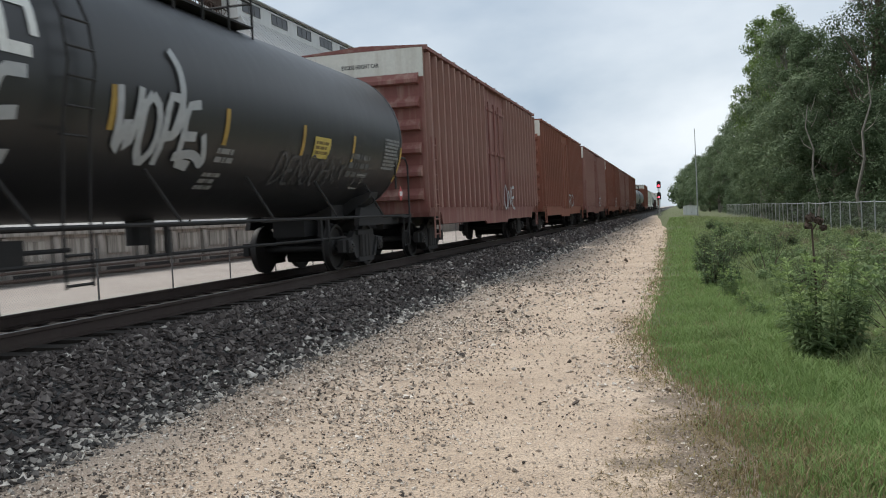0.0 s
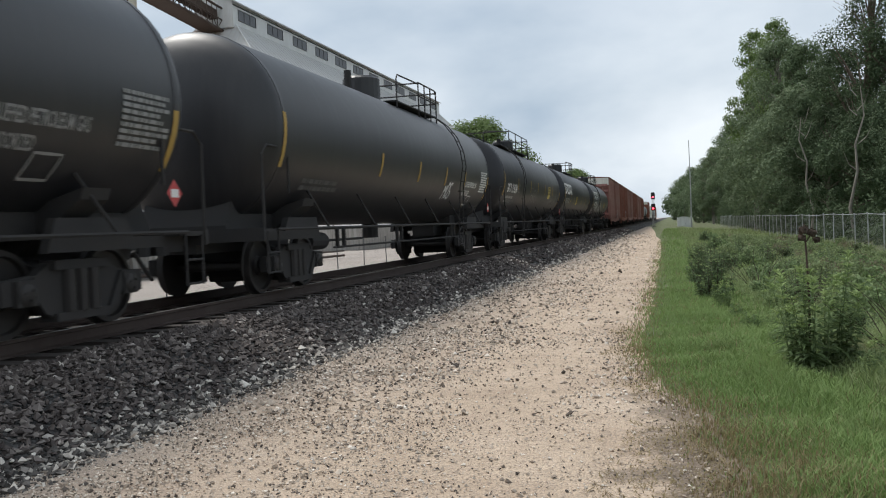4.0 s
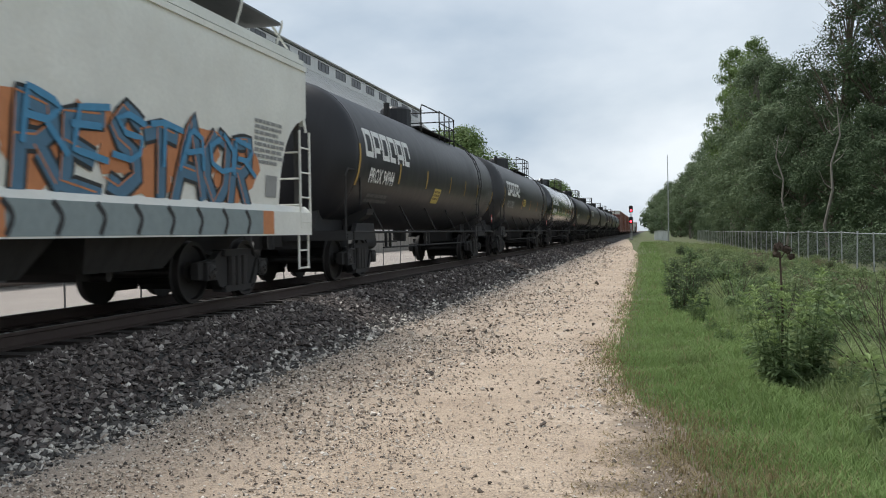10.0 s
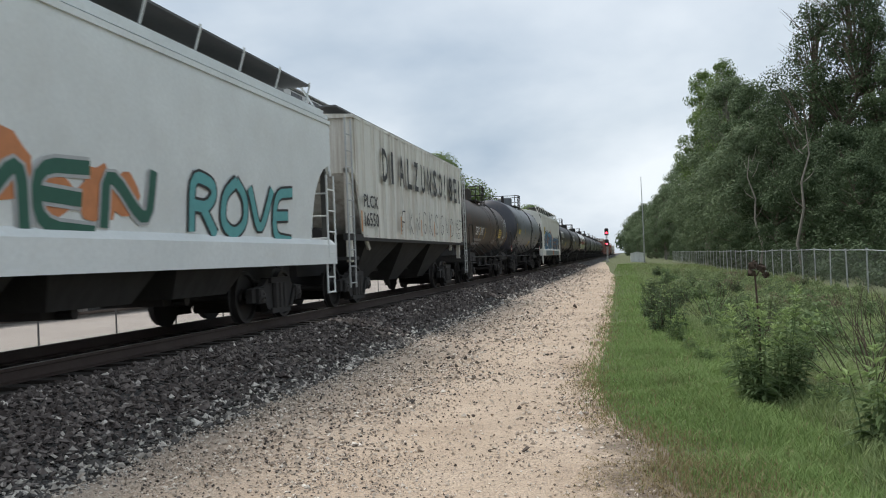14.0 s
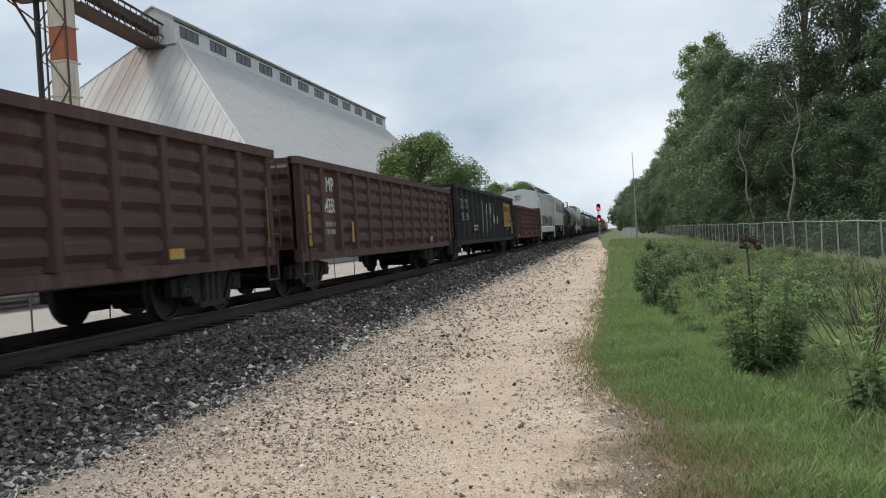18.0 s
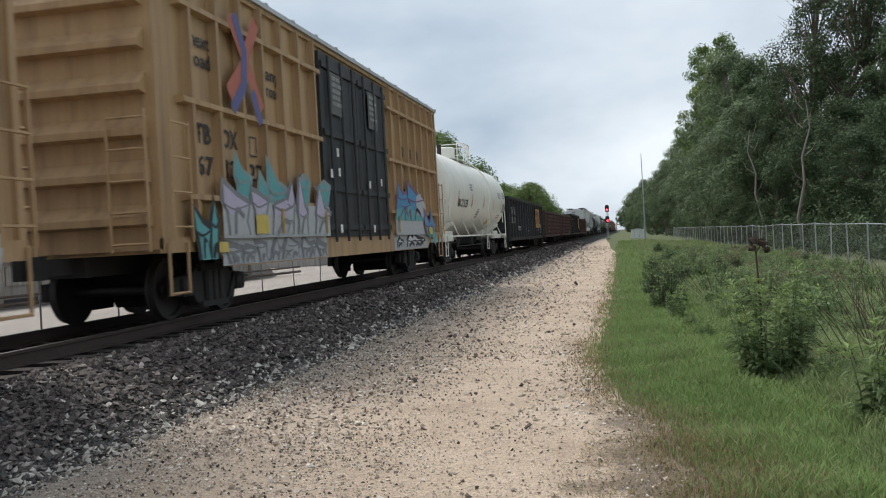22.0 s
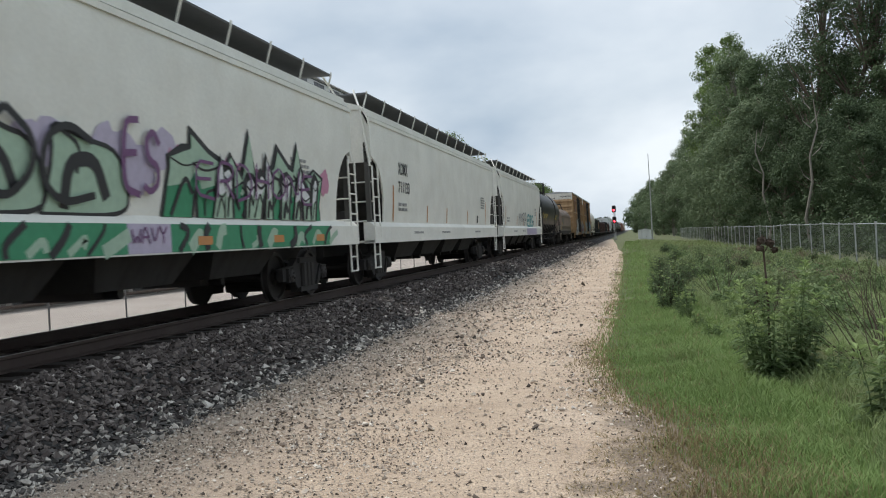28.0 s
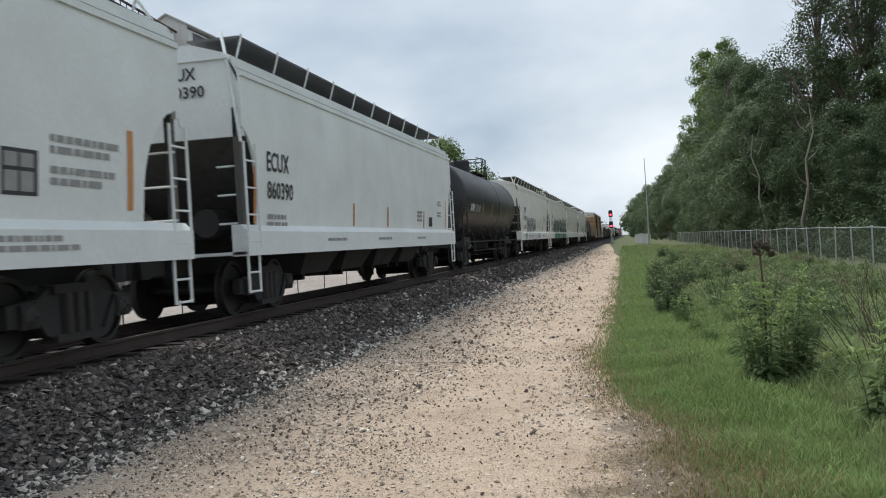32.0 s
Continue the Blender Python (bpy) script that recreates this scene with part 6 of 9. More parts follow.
    pipe(bm, [(0.55, -h + 3.6, 0.78), (0.55, -h + 4.4, 0.78)], 0.17, 12)
    pipe(bm, [(0.55, -h + 4.4, 0.78), (0.55, -h + 6.8, 0.78)], 0.03, 6)
    part("brake_cylinder", bm, M_FRAME, car)
    if sump:
        bm = bmesh.new()
        box(bm, -0.35, 0.6, -h + 5.2, -h + 6.0, 0.62, 0.92)
        part("brake_reservoir", bm, M_FRAME, car)
    # top fittings
    top = zc + R
    bm = bmesh.new()
    revolve(bm, [(0, 0.02), (0, 0.46), (0.5, 0.46), (0.56, 0.4), (0.56, 0.02)], 0, 18)
    bmesh.ops.rotate(bm, verts=bm.verts[:], cent=(0, 0, 0), matrix=Matrix.Rotation(-math.pi / 2, 3, "Y"))
    bmesh.ops.translate(bm, verts=bm.verts[:], vec=(0, 0.2, top - 0.04))
    part("manway", bm, paint_mat, car)
    bm = bmesh.new()
    pipe(bm, [(0, 1.0, top - 0.05), (0, 1.0, top + 0.42)], 0.22, 12)
    part("valve_housing", bm, M_FRAME, car)
    bm = bmesh.new()
    pipe(bm, [(0, -0.75, top - 0.05), (0, -0.75, top + 0.55)], 0.09, 8)
    part("safety_valve", bm, M_FRAME, car)
    if platform:
        a, b = platform[:2]
        start, rise = (platform[2], 0.0) if len(platform) > 2 else (a, 0.42)
        bm = bmesh.new()
        for sx in (-1, 1):
            box(bm, sx * 0.52, sx * 0.9, a, b, top - 0.13, top - 0.10)
        box(bm, -0.9, 0.9, a, a + 0.3, top - 0.12, top - 0.09)
        deck = part("platform", bm, rail_mat, car)
        for sx in (-1, 1):
            x = sx * 0.9
            bm = bmesh.new()
            m = start + (b - start) * 0.52
            for y in (m, m + (b - m) / 3, m + (b - m) * 2 / 3, b):
                pipe(bm, [(x, y, top - 0.3), (x, y, top + 0.62)], 0.021, 5)
            pipe(bm, [(x, start, top - 0.3), (x, start, top + rise), (x, start + 0.12, top + rise + 0.12), (x, m, top + 0.58), (x, m, top + 0.62), (x, b - 0.12, top + 0.62), (x, b, top + 0.55)], 0.021, 5)
            pipe(bm, [(x, m, top + 0.26), (x, b, top + 0.26)], 0.019, 5)
            part("guard_rail", bm, rail_mat, deck)
        for y, zs in ((b, (0.26, 0.56)), (m, (0.60,))):
            for z in zs:
                bm = bmesh.new()
                pipe(bm, [(-0.9, y, top + z), (0.9, y, top + z)], 0.021, 5)
                part("end_rail", bm, rail_mat, deck)
    # train line and hangers below the side rail
    bm = bmesh.new()
    pipe(bm, [(1.2, -h + 3.4, 0.66), (1.2, h - 3.4, 0.66)], 0.022, 5)
    for y in (-h + 3.6, -h + 3.95, -1.2, -0.85, h - 4.6, h - 4.25):
        box(bm, 1.17, 1.23, y - 0.035, y + 0.035, 0.64, 1.03)
    part("train_line", bm, M_FRAME, car)
    if side_ladder is not None:
        y = side_ladder
        bm = bmesh.new()
        ang = [radians(d) for d in (-62, -40, -20, 0, 15, 30, 45, 58)]
        for q in (y - 0.21, y + 0.21):
            pts = [(1.5, q, 0.42), (1.5, q, 1.05)] + [((R + 0.12) * math.cos(a), q, zc + (R + 0.12) * math.sin(a)) for a in ang[2:]]
            pipe(bm, pts, 0.015, 5)
        for z in (0.45, 0.75, 1.03):
            pipe(bm, [(1.5, y - 0.21, z), (1.5, y + 0.21, z)], 0.016, 5)
        for i in range(9):
            a = radians(-25 + 10 * i)
            pipe(bm, [((R + 0.12) * math.cos(a), y - 0.21, zc + (R + 0.12) * math.sin(a)), ((R + 0.12) * math.cos(a), y + 0.21, zc + (R + 0.12) * math.sin(a))], 0.016, 5)
        part("side_ladder", bm, rail_mat, car)
    running_gear(car, h + 0.15, ty)
    for ob in list(car.children):
        ob.matrix_basis = Matrix.Translation((0, shift, 0)) @ ob.matrix_basis
    for s in strips:
        y, z, hh = s if isinstance(s, tuple) else (s, zc + 0.05, 0.62)
        sticker(car, "reflective_strip", y, y + 0.11, z, z + hh, strip_mat or M_YELLOW, surf, 0.01, 5)
    return car, surf, zc


# ---- box car ----
def box_end(car, yend, s, W, z0, z1, mat, band=None, text=None):
    """Ribbed end wall: y outward is s."""
    y = yend
    bm = bmesh.new()
    box(bm, -W, W, min(y, y - s * 0.1), max(y, y - s * 0.1), z0, z1)
    end = part("end_wall", bm, mat, car)
    n = 6
    for i in range(n):
        z = z0 + 0.35 + (z1 - z0 - 1.2) * i / (n - 1)
        bm = bmesh.new()
        pts = [(0, z - 0.05), (s * 0.17, z - 0.02), (s * 0.17, z + 0.07), (0, z + 0.24)]
        prism(bm, [(y + a, b) for a, b in pts], 0, -W + 0.12, W - 0.12)
        part("end_rib", bm, mat, end)
    if band:
        bm = bmesh.new()
        box(bm, -W + 0.003, W - 0.003, min(y, y + s * 0.012), max(y, y + s * 0.012), z1 - 0.72, z1 - 0.02)
        part("white_band", bm, band, end, "white painted band")
    return end


def peaked_roof(car, h, W, z, mat, rise=0.16, ribs=12):
    bm = bmesh.new()
    prism(bm, [(-W - 0.03, z - 0.08), (W + 0.03, z - 0.08), (W + 0.03, z), (0, z + rise), (-W - 0.03, z)], 1, -h, h)
    roof = part("roof", bm, mat, car)
    bm = bmesh.new()
    prism(bm, [(-W - 0.04, z - 0.01), (0, z + rise - 0.0), (W + 0.04, z - 0.01), (W + 0.04, z + 0.03), (0, z + rise + 0.045), (-W - 0.04, z + 0.03)], 1, -0.03, 0.03)
    me = to_mesh("roof_rib", bm, mat)
    for i in range(ribs + 1):
        again("roof_rib", me, roof, pose(0, -h + 0.05 + (2 * h - 0.1) * i / ribs, 0))


def red_boxcar(L, mat, label, seed, top=5.06):
    L = L * STRETCH
    car = car_root("boxcar", label, "boxcar")
    h, W, z0 = L / 2, 1.52, 0.78
    bm = bmesh.new()
    box(bm, -W, W, -h + 0.08, h - 0.08, z0 + 0.2, top - 0.05)
    body = part("body", bm, mat, car)
    for sx in (-1, 1):
        bm = bmesh.new()
        x0, x1 = (W, W + 0.05) if sx > 0 else (-W - 0.05, -W)
        prism(bm, [(-h, z0 + 0.3), (-h + 1.0, z0 + 0.3), (-h + 1.2, z0), (-1.9, z0), (-1.7, z0 - 0.1), (1.7, z0 - 0.1), (1.9, z0), (h - 1.2, z0), (h - 1.0, z0 + 0.3), (h, z0 + 0.3), (h, z0 + 0.42), (-h, z0 + 0.42)], 0, x0, x1)
        part("side_sill", bm, mat, car)
    bm = bmesh.new()
    prism(bm, [(W, -0.075), (W + 0.16, -0.055), (W + 0.16, 0.055), (W, 0.075)], 2, z0 + 0.42, top - 0.14)
    rib = to_mesh("side_rib", bm, mat)
    n = 27
    for i in range(n):
        y = -h + 0.2 + (2 * h - 0.4) * i / (n - 1)
        if abs(y) < 1.75:
            continue
        again("side_rib", rib, body, pose(0, y, 0))
        again("side_rib", rib, body, pose(0, y, 0, 0, 0, 180))
    for sx in (-1, 1):
        for d in (-1, 1):
            bm = bmesh.new()
            xa, xb = (W + 0.004, W + 0.075) if sx > 0 else (-W - 0.075, -W - 0.004)
            ya, yb = (-1.62, -0.02) if d < 0 else (0.02, 1.62)
            box(bm, xa, xb, ya, yb, z0 + 0.36, top - 0.5)
            dr = part("door", bm, mat, car)
            for z in (z0 + 0.5, (z0 + top) / 2, top - 0.75):
                bm = bmesh.new()
                xc, xd = (W + 0.075, W + 0.12) if sx > 0 else (-W - 0.12, -W - 0.075)
                box(bm, xc, xd, ya + 0.06, yb - 0.06, z - 0.05, z + 0.05)
                part("door_brace", bm, mat, dr)
            bm = bmesh.new()
            xm = sx * (W + 0.13)
            for yy in (ya + 0.35, yb - 0.35):
                pipe(bm, [(xm, yy, z0 + 0.3), (xm, yy, top - 0.55)], 0.028, 6)
            part("lock_rod", bm, mat, dr)
    for s in (-1, 1):
        box_end(car, s * h, s, W + 0.04, z0 + 0.3, top, mat, M_OFFWHITE)
        for sx in (-1, 1):
            ladder(car, sx * (W + 0.12), s * (h - 0.35), 0.45, 2.9, mat, 0.42)
    peaked_roof(car, h, W + 0.11, top, mat, 0.08)
    surf = lambda z: W + 0.165
    bm = bmesh.new()
    box(bm, -0.3, 0.3, -h + 0.2, h - 0.2, 0.72, 1.0)
    part("centre_sill", bm, M_FRAME, car)
    rng = random.Random(seed)
    graffiti(car, 0.6 + rng.uniform(-1, 1), 2.6, 1.15, 1.9, "silver", None, seed, surf, text=rng.choice(("RO", "KS", "ONE")), thick=0.12)
    stencil_end(car, "EXCESS HEIGHT CAR", -h / STRETCH, top - 0.42, 0.10, width=0.95, x=-0.5)
    running_gear(car, h, h - 1.75)
    return car


def stencil_end(car, text, y, z, cap, mat=None, x=-0.9, width=None):
    """Words on the rear end wall, read from behind the car."""
    y = y * STRETCH
    me = letter_mesh(text, cap, width)
    for v in me.vertices:
        v.co = (x + v.co.x, y - 0.02, z + v.co.y)
    me.materials.append(mat or M_LETTERBLACK)
    return part("lettering", me, None, car)


def gold_boxcar(L, label, top=5.04):
    L = L * STRETCH
    car = car_root("boxcar", label, "boxcar")
    h, W, z0 = L / 2, 1.50, 0.72
    bm = bmesh.new()
    box(bm, -W, W, -h + 0.08, h - 0.08, z0 + 0.25, top - 0.05)
    body = part("body", bm, M_GOLD, car)
    for sx in (-1, 1):
        x0, x1 = (W, W + 0.06) if sx > 0 else (-W - 0.06, -W)
        bm = bmesh.new()
        prism(bm, [(-h, z0 + 0.25), (-h + 1.5, z0 + 0.25), (-h + 2.0, z0), (h - 2.0, z0), (h - 1.5, z0 + 0.25), (h, z0 + 0.25), (h, z0 + 0.45), (-h, z0 + 0.45)], 0, x0, x1)
        part("side_sill", bm, M_GOLD, car)
        bm = bmesh.new()
        prism(bm, [(-h, top - 0.16), (h, top - 0.16), (h, top), (-h, top)], 0, x0, x1)
        part("top_chord", bm, M_GOLD, car)
        for za in (1.72, 3.03, 4.34):
            for ya, yb in ((-h + 0.6, -2.5), (2.5, h - 0.6)):
                bm = bmesh.new()
                xo, xi = sx * (W + 0.14), sx * W
                prism(bm, [(xi, za - 0.06), (xo, za - 0.04), (xo, za + 0.035), (xi, za + 0.05)], 1, ya, yb)
                part("belt_rail", bm, M_GOLD, car)
        for d in (-1, 1):
            xa, xb = (W + 0.004, W + 0.09) if sx > 0 else (-W - 0.09, -W - 0.004)
            ya, yb = (-2.42, -0.02) if d < 0 else (0.02, 2.42)
            bm = bmesh.new()
            box(bm, xa, xb, ya, yb, z0 + 0.40, top - 0.25)
            dr = part("door", bm, M_DOORBLACK, car, "black plug door")
            xc, xd = (W + 0.09, W + 0.14) if sx > 0 else (-W - 0.14, -W - 0.09)
            for z in (z0 + 0.6, 2.1, 3.2, top - 0.5):
                bm = bmesh.new()
                box(bm, xc, xd, ya + 0.05, yb - 0.05, z - 0.06, z + 0.06)
                part("door_brace", bm, M_DOORBLACK, dr)
            bm = bmesh.new()
            for yy in (ya + 0.4, (ya + yb) / 2, yb - 0.4):
                pipe(bm, [(sx * (W + 0.15), yy, z0 + 0.3), (sx * (W + 0.15), yy, top - 0.3)], 0.03, 6)
            part("lock_rod", bm, M_DOORBLACK, dr)
    bm = bmesh.new()
    prism(bm, [(W, -0.055), (W + 0.133, -0.04), (W + 0.133, 0.04), (W, 0.055)], 2, z0 + 0.45, top - 0.16)
    post = to_mesh("side_post", bm, M_GOLD)
    for a in (-h + 0.89, 2.88):
        for i in range(7):
            y = a + 0.84 * i
            again("side_post", post, body, pose(0, y, 0))
            again("side_post", post, body, pose(0, -y, 0, 0, 0, 180))
    for s in (-1, 1):
        box_end(car, s * h, s, W + 0.05, z0 + 0.3, top, M_GOLD, M_OFFWHITE)
        for sx in (-1, 1):
            bm = bmesh.new()
            for z in (1.3, 1.75, 2.2, 2.65):
                pipe(bm, [(sx * (W + 0.19), s * (h - 0.05), z), (sx * (W + 0.19), s * (h - 0.55), z)], 0.018, 5)
            for yy in (0.05, 0.55):
                pipe(bm, [(sx * (W + 0.19), s * (h - yy), 1.1), (sx * (W + 0.19), s * (h - yy), 2.7)], 0.016, 5)
            for yy in (0.05, 0.55):
                pipe(bm, [(sx * (W + 0.1), s * (h - yy), 0.42), (sx * (W + 0.1), s * (h - yy), 1.1)], 0.022, 5)
            pipe(bm, [(sx * (W + 0.1), s * (h - 0.05), 0.44), (sx * (W + 0.1), s * (h - 0.55), 0.44)], 0.02, 5)
            part("corner_ladder", bm, M_GOLD, car)
        bm = bmesh.new()
        for z in (1.1, 1.5, 1.9, 2.3, 2.7):
            pipe(bm, [(W - 0.55, s * (h + 0.2), z), (W - 0.02, s * (h + 0.2), z)], 0.02, 5)
        for x in (W - 0.55, W - 0.02):
            pipe(bm, [(x, s * (h + 0.2), 1.0), (x, s * (h + 0.2), 2.8)], 0.022, 5)
        part("end_ladder", bm, M_GOLD, car)
    peaked_roof(car, h, W + 0.08, top, M_GALV, 0.14, 14)
    bm = bmesh.new()
    box(bm, -0.3, 0.3, -h + 0.2, h - 0.2, 0.70, 0.98)
    part("centre_sill", bm, M_FRAME, car)
    running_gear(car, h, h - 2.3)
    return car, (lambda z: W + 0.012), (lambda z: W + 0.135)


# ---- covered hopper ----
def hopper_profile(W, zb, zt):
    """Half width at height z: slightly bulged sides that curl in under the roof edge."""
    def surf(z):
        k = max(0.0, min(1.0, (z - zb) / (zt - zb)))
        x = W - 0.10 * (1 - k) ** 3
        if k > 0.86:
            x -= 0.22 * ((k - 0.86) / 0.14) ** 2
        return x
    return surf


def covered_hopper(L, mat, label, top=4.36, bays=4, reach=1.05):
    L = L * STRETCH
    car = car_root("covered_hopper", label, "hopper car")
    h, W, zb, ze = L / 2, 1.56, 1.30, top - 0.24
    surf = hopper_profile(W, zb, ze)
    # curved side sheets with cut-away lower ends
    nz = 20
    for sx in (-1, 1):
        rows_o = []
        for i in range(nz + 1):
            z = zb + (ze - zb) * i / nz
            k = max(0.0, min(1.0, (z - 1.75) / 1.2))
            cut = 0.1 + reach * math.sqrt(1 - k * k)
            rows_o.append((z, cut))
        bm = bmesh.new()
        grid_o = [[bm.verts.new((sx * surf(z), y, z)) for y in np.linspace(-h + c, h - c, 9)] for z, c in rows_o]
        grid_i = [[bm.verts.new((sx * (surf(z) - 0.04), y, z)) for y in np.linspace(-h + c, h - c, 9)] for z, c in rows_o]
        for g in (grid_o, grid_i):
            for a, b in zip(g, g[1:]):
                for j in range(8):
                    bm.faces.new((a[j], a[j + 1], b[j + 1], b[j]))
        for e in (0, 8):
            for i in range(nz):
                bm.faces.new((grid_o[i][e], grid_o[i + 1][e], grid_i[i + 1][e], grid_i[i][e]))
        for e in (0, nz):
            for j in range(8):
                bm.faces.new((grid_o[e][j], grid_o[e][j + 1], grid_i[e][j + 1], grid_i[e][j]))
        part("side_sheet", bm, mat, car, smooth=True)
        bm = bmesh.new()
        prism(bm, [(sx * (W - 0.24), 0.98), (sx * (W + 0.03), 0.98), (sx * (W + 0.03), 1.36), (sx * (W - 0.085), 1.47), (sx * (W - 0.24), 1.47)], 1, -h, h)
        part("side_sill", bm, mat, car)
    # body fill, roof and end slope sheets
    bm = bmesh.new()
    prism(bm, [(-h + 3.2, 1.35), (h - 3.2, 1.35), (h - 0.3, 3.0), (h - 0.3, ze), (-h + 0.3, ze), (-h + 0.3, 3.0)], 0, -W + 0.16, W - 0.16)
    part("hopper_body", bm, M_SLOPE, car, "dark grey slope sheets")
    bm = bmesh.new()
    xe = surf(ze)
    prism(bm, [(-xe - 0.02, ze - 0.06), (xe + 0.02, ze - 0.06), (xe + 0.02, ze + 0.02), (xe * 0.6, top - 0.05), (0, top), (-xe * 0.6, top - 0.05), (-xe - 0.02, ze + 0.02)], 1, -h + 0.08, h - 0.08)
    part("roof", bm, mat, car)
    for k, (dz, w) in enumerate(((-0.06, 0.045), (-0.17, 0.045), (-0.29, 0.04))):
        for sx in (-1, 1):
            bm = bmesh.new()
            xs = sx * surf(ze + dz)
            box(bm, min(xs, xs + sx * w), max(xs, xs + sx * w), -h + 0.1, h - 0.1, ze + dz - 0.05, ze + dz + 0.03)
            part("roof_edge_rail", bm, mat, car)
    bm = bmesh.new()
    box(bm, -0.32, 0.32, -h + 1.3, h - 1.3, top - 0.06, top + 0.10)
    part("hatch_trough", bm, mat, car)
    # roof walkways on brackets
    for sx in (-1, 1):
        xa, xb = (0.45, 1.36) if sx > 0 else (-1.36, -0.45)
        bm = bmesh.new()
        box(bm, xa, xb, -h + 0.6, h - 0.6, top + 0.13, top + 0.165)
        walkway = part("running_board", bm, M_BOARD, car, "grey grating walkway")
        bm = bmesh.new()
        pipe(bm, [(sx * 1.26, 0, ze + 0.02), (sx * 1.37, 0, top + 0.12), (sx * 1.375, 0, top + 0.20)], 0.02, 5)
        me = to_mesh("bracket", bm, mat)
        n = int(L / 1.6)
        for i in range(n + 1):
            again("bracket", me, walkway, pose(0, -h + 0.65 + (L - 1.3) * i / n, 0))
    for s in (-1, 1):
        y = s * (h - 0.13)
        bm = bmesh.new()
        prism(bm, [(-W + 0.02, 2.85), (W - 0.02, 2.85), (surf(3.6) - 0.02, 3.6), (surf(ze) - 0.02, ze), (0, top - 0.02), (-surf(ze) + 0.02, ze), (-surf(3.6) + 0.02, 3.6)], 1, min(y, y - s * 0.06), max(y, y - s * 0.06))
        part("end_sheet", bm, mat, car)
        for sx in (-1, 1):
            bm = bmesh.new()
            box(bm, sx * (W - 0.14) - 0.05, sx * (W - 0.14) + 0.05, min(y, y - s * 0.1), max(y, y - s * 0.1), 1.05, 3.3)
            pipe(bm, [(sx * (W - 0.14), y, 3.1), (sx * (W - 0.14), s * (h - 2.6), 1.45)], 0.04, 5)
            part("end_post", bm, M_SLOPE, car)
        bm = bmesh.new()
        box(bm, -W, W, min(s * h, s * (h - 0.9)), max(s * h, s * (h - 0.9)), 1.0, 1.05)
        part("end_platform", bm, mat, car)
        bm = bmesh.new()
        pipe(bm, [(0.55, s * (h - 0.7), 1.55), (0.55, s * (h - 1.5), 1.55)], 0.24, 12)
        part("air_reservoir", bm, M_FRAME, car)
        bm = bmesh.new()
        pipe(bm, [(-0.5, s * (h - 0.6), 1.05), (-0.5, s * (h - 0.6), 2.2)], 0.03, 6)
        part("brake_staff", bm, M_FRAME, car)
        for sx in (-1, 1):
            ladder(car, sx * (W + 0.02), s * (h - 0.26), 1.1, 2.75, mat, 0.44, step=0.42)
            rail_loop(car, [(sx * (W - 0.03), s * (h - 0.06), 2.75), (sx * (surf(ze) + 0.02), s * (h - 0.1), ze - 0.1), (sx * 1.1, s * (h - 0.5), top + 0.22)], mat, 0.025, "corner_rail")
            bm = bmesh.new()
            for yy in (h - 0.06, h - 0.48):
                pipe(bm, [(sx * (W - 0.02), s * yy, 0.40), (sx * (W - 0.02), s * yy, 1.05)], 0.022, 5)
            for z in (0.42, 0.72):
                pipe(bm, [(sx * (W - 0.02), s * (h - 0.06), z), (sx * (W - 0.02), s * (h - 0.48), z)], 0.018, 5)
            part("sill_step", bm, mat, car)
        bm = bmesh.new()
        for z in (1.5, 1.95, 2.4):
            pipe(bm, [(W - 0.55, s * (h - 0.25), z), (W - 0.05, s * (h - 0.25), z)], 0.018, 5)
        part("end_ladder", bm, mat, car)
    # discharge bays
    span = L - 6.6
    for i in range(bays):
        y = -span / 2 + span * (i + 0.5) / bays
        w = span / bays / 2
        bm = bmesh.new()
        a = [(-1.4, y - w * 0.98, 1.36), (1.4, y - w * 0.98, 1.36), (1.4, y + w * 0.98, 1.36), (-1.4, y + w * 0.98, 1.36)]
        b = [(-0.95, y - w * 0.62, 0.56), (0.95, y - w * 0.62, 0.56), (0.95, y + w * 0.62, 0.56), (-0.95, y + w * 0.62, 0.56)]
        loft(bm, [b, a])
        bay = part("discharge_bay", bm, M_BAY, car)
        bm = bmesh.new()
        pipe(bm, [(-0.72, y, 0.50), (0.72, y, 0.50)], 0.075, 10)
        box(bm, -0.5, 0.5, y - 0.34, y + 0.34, 0.44, 0.55)
        part("outlet_gate", bm, M_WHEEL, bay)
    bm = bmesh.new()
    box(bm, -0.28, 0.28, -h + 0.1, h - 0.1, 0.72, 1.0)
    part("centre_sill", bm, M_FRAME, car)
    running_gear(car, h, h - 1.9)
    return car, surf, top


M_BOARD = plain("grey_grating", (0.10, 0.102, 0.105), 0.8)
# grimy bay grey, darkened so its colour holds the deep shade below the sill
M_BAY = paint("grimy_shaded_bay", (0.028, 0.027, 0.026), 0.8, dirt=(0.018, 0.016, 0.015), amount=0.6)
M_SLOPE = paint("dark_slope_sheet", (0.085, 0.083, 0.078), 0.8, dirt=(0.04, 0.036, 0.032), amount=0.5)


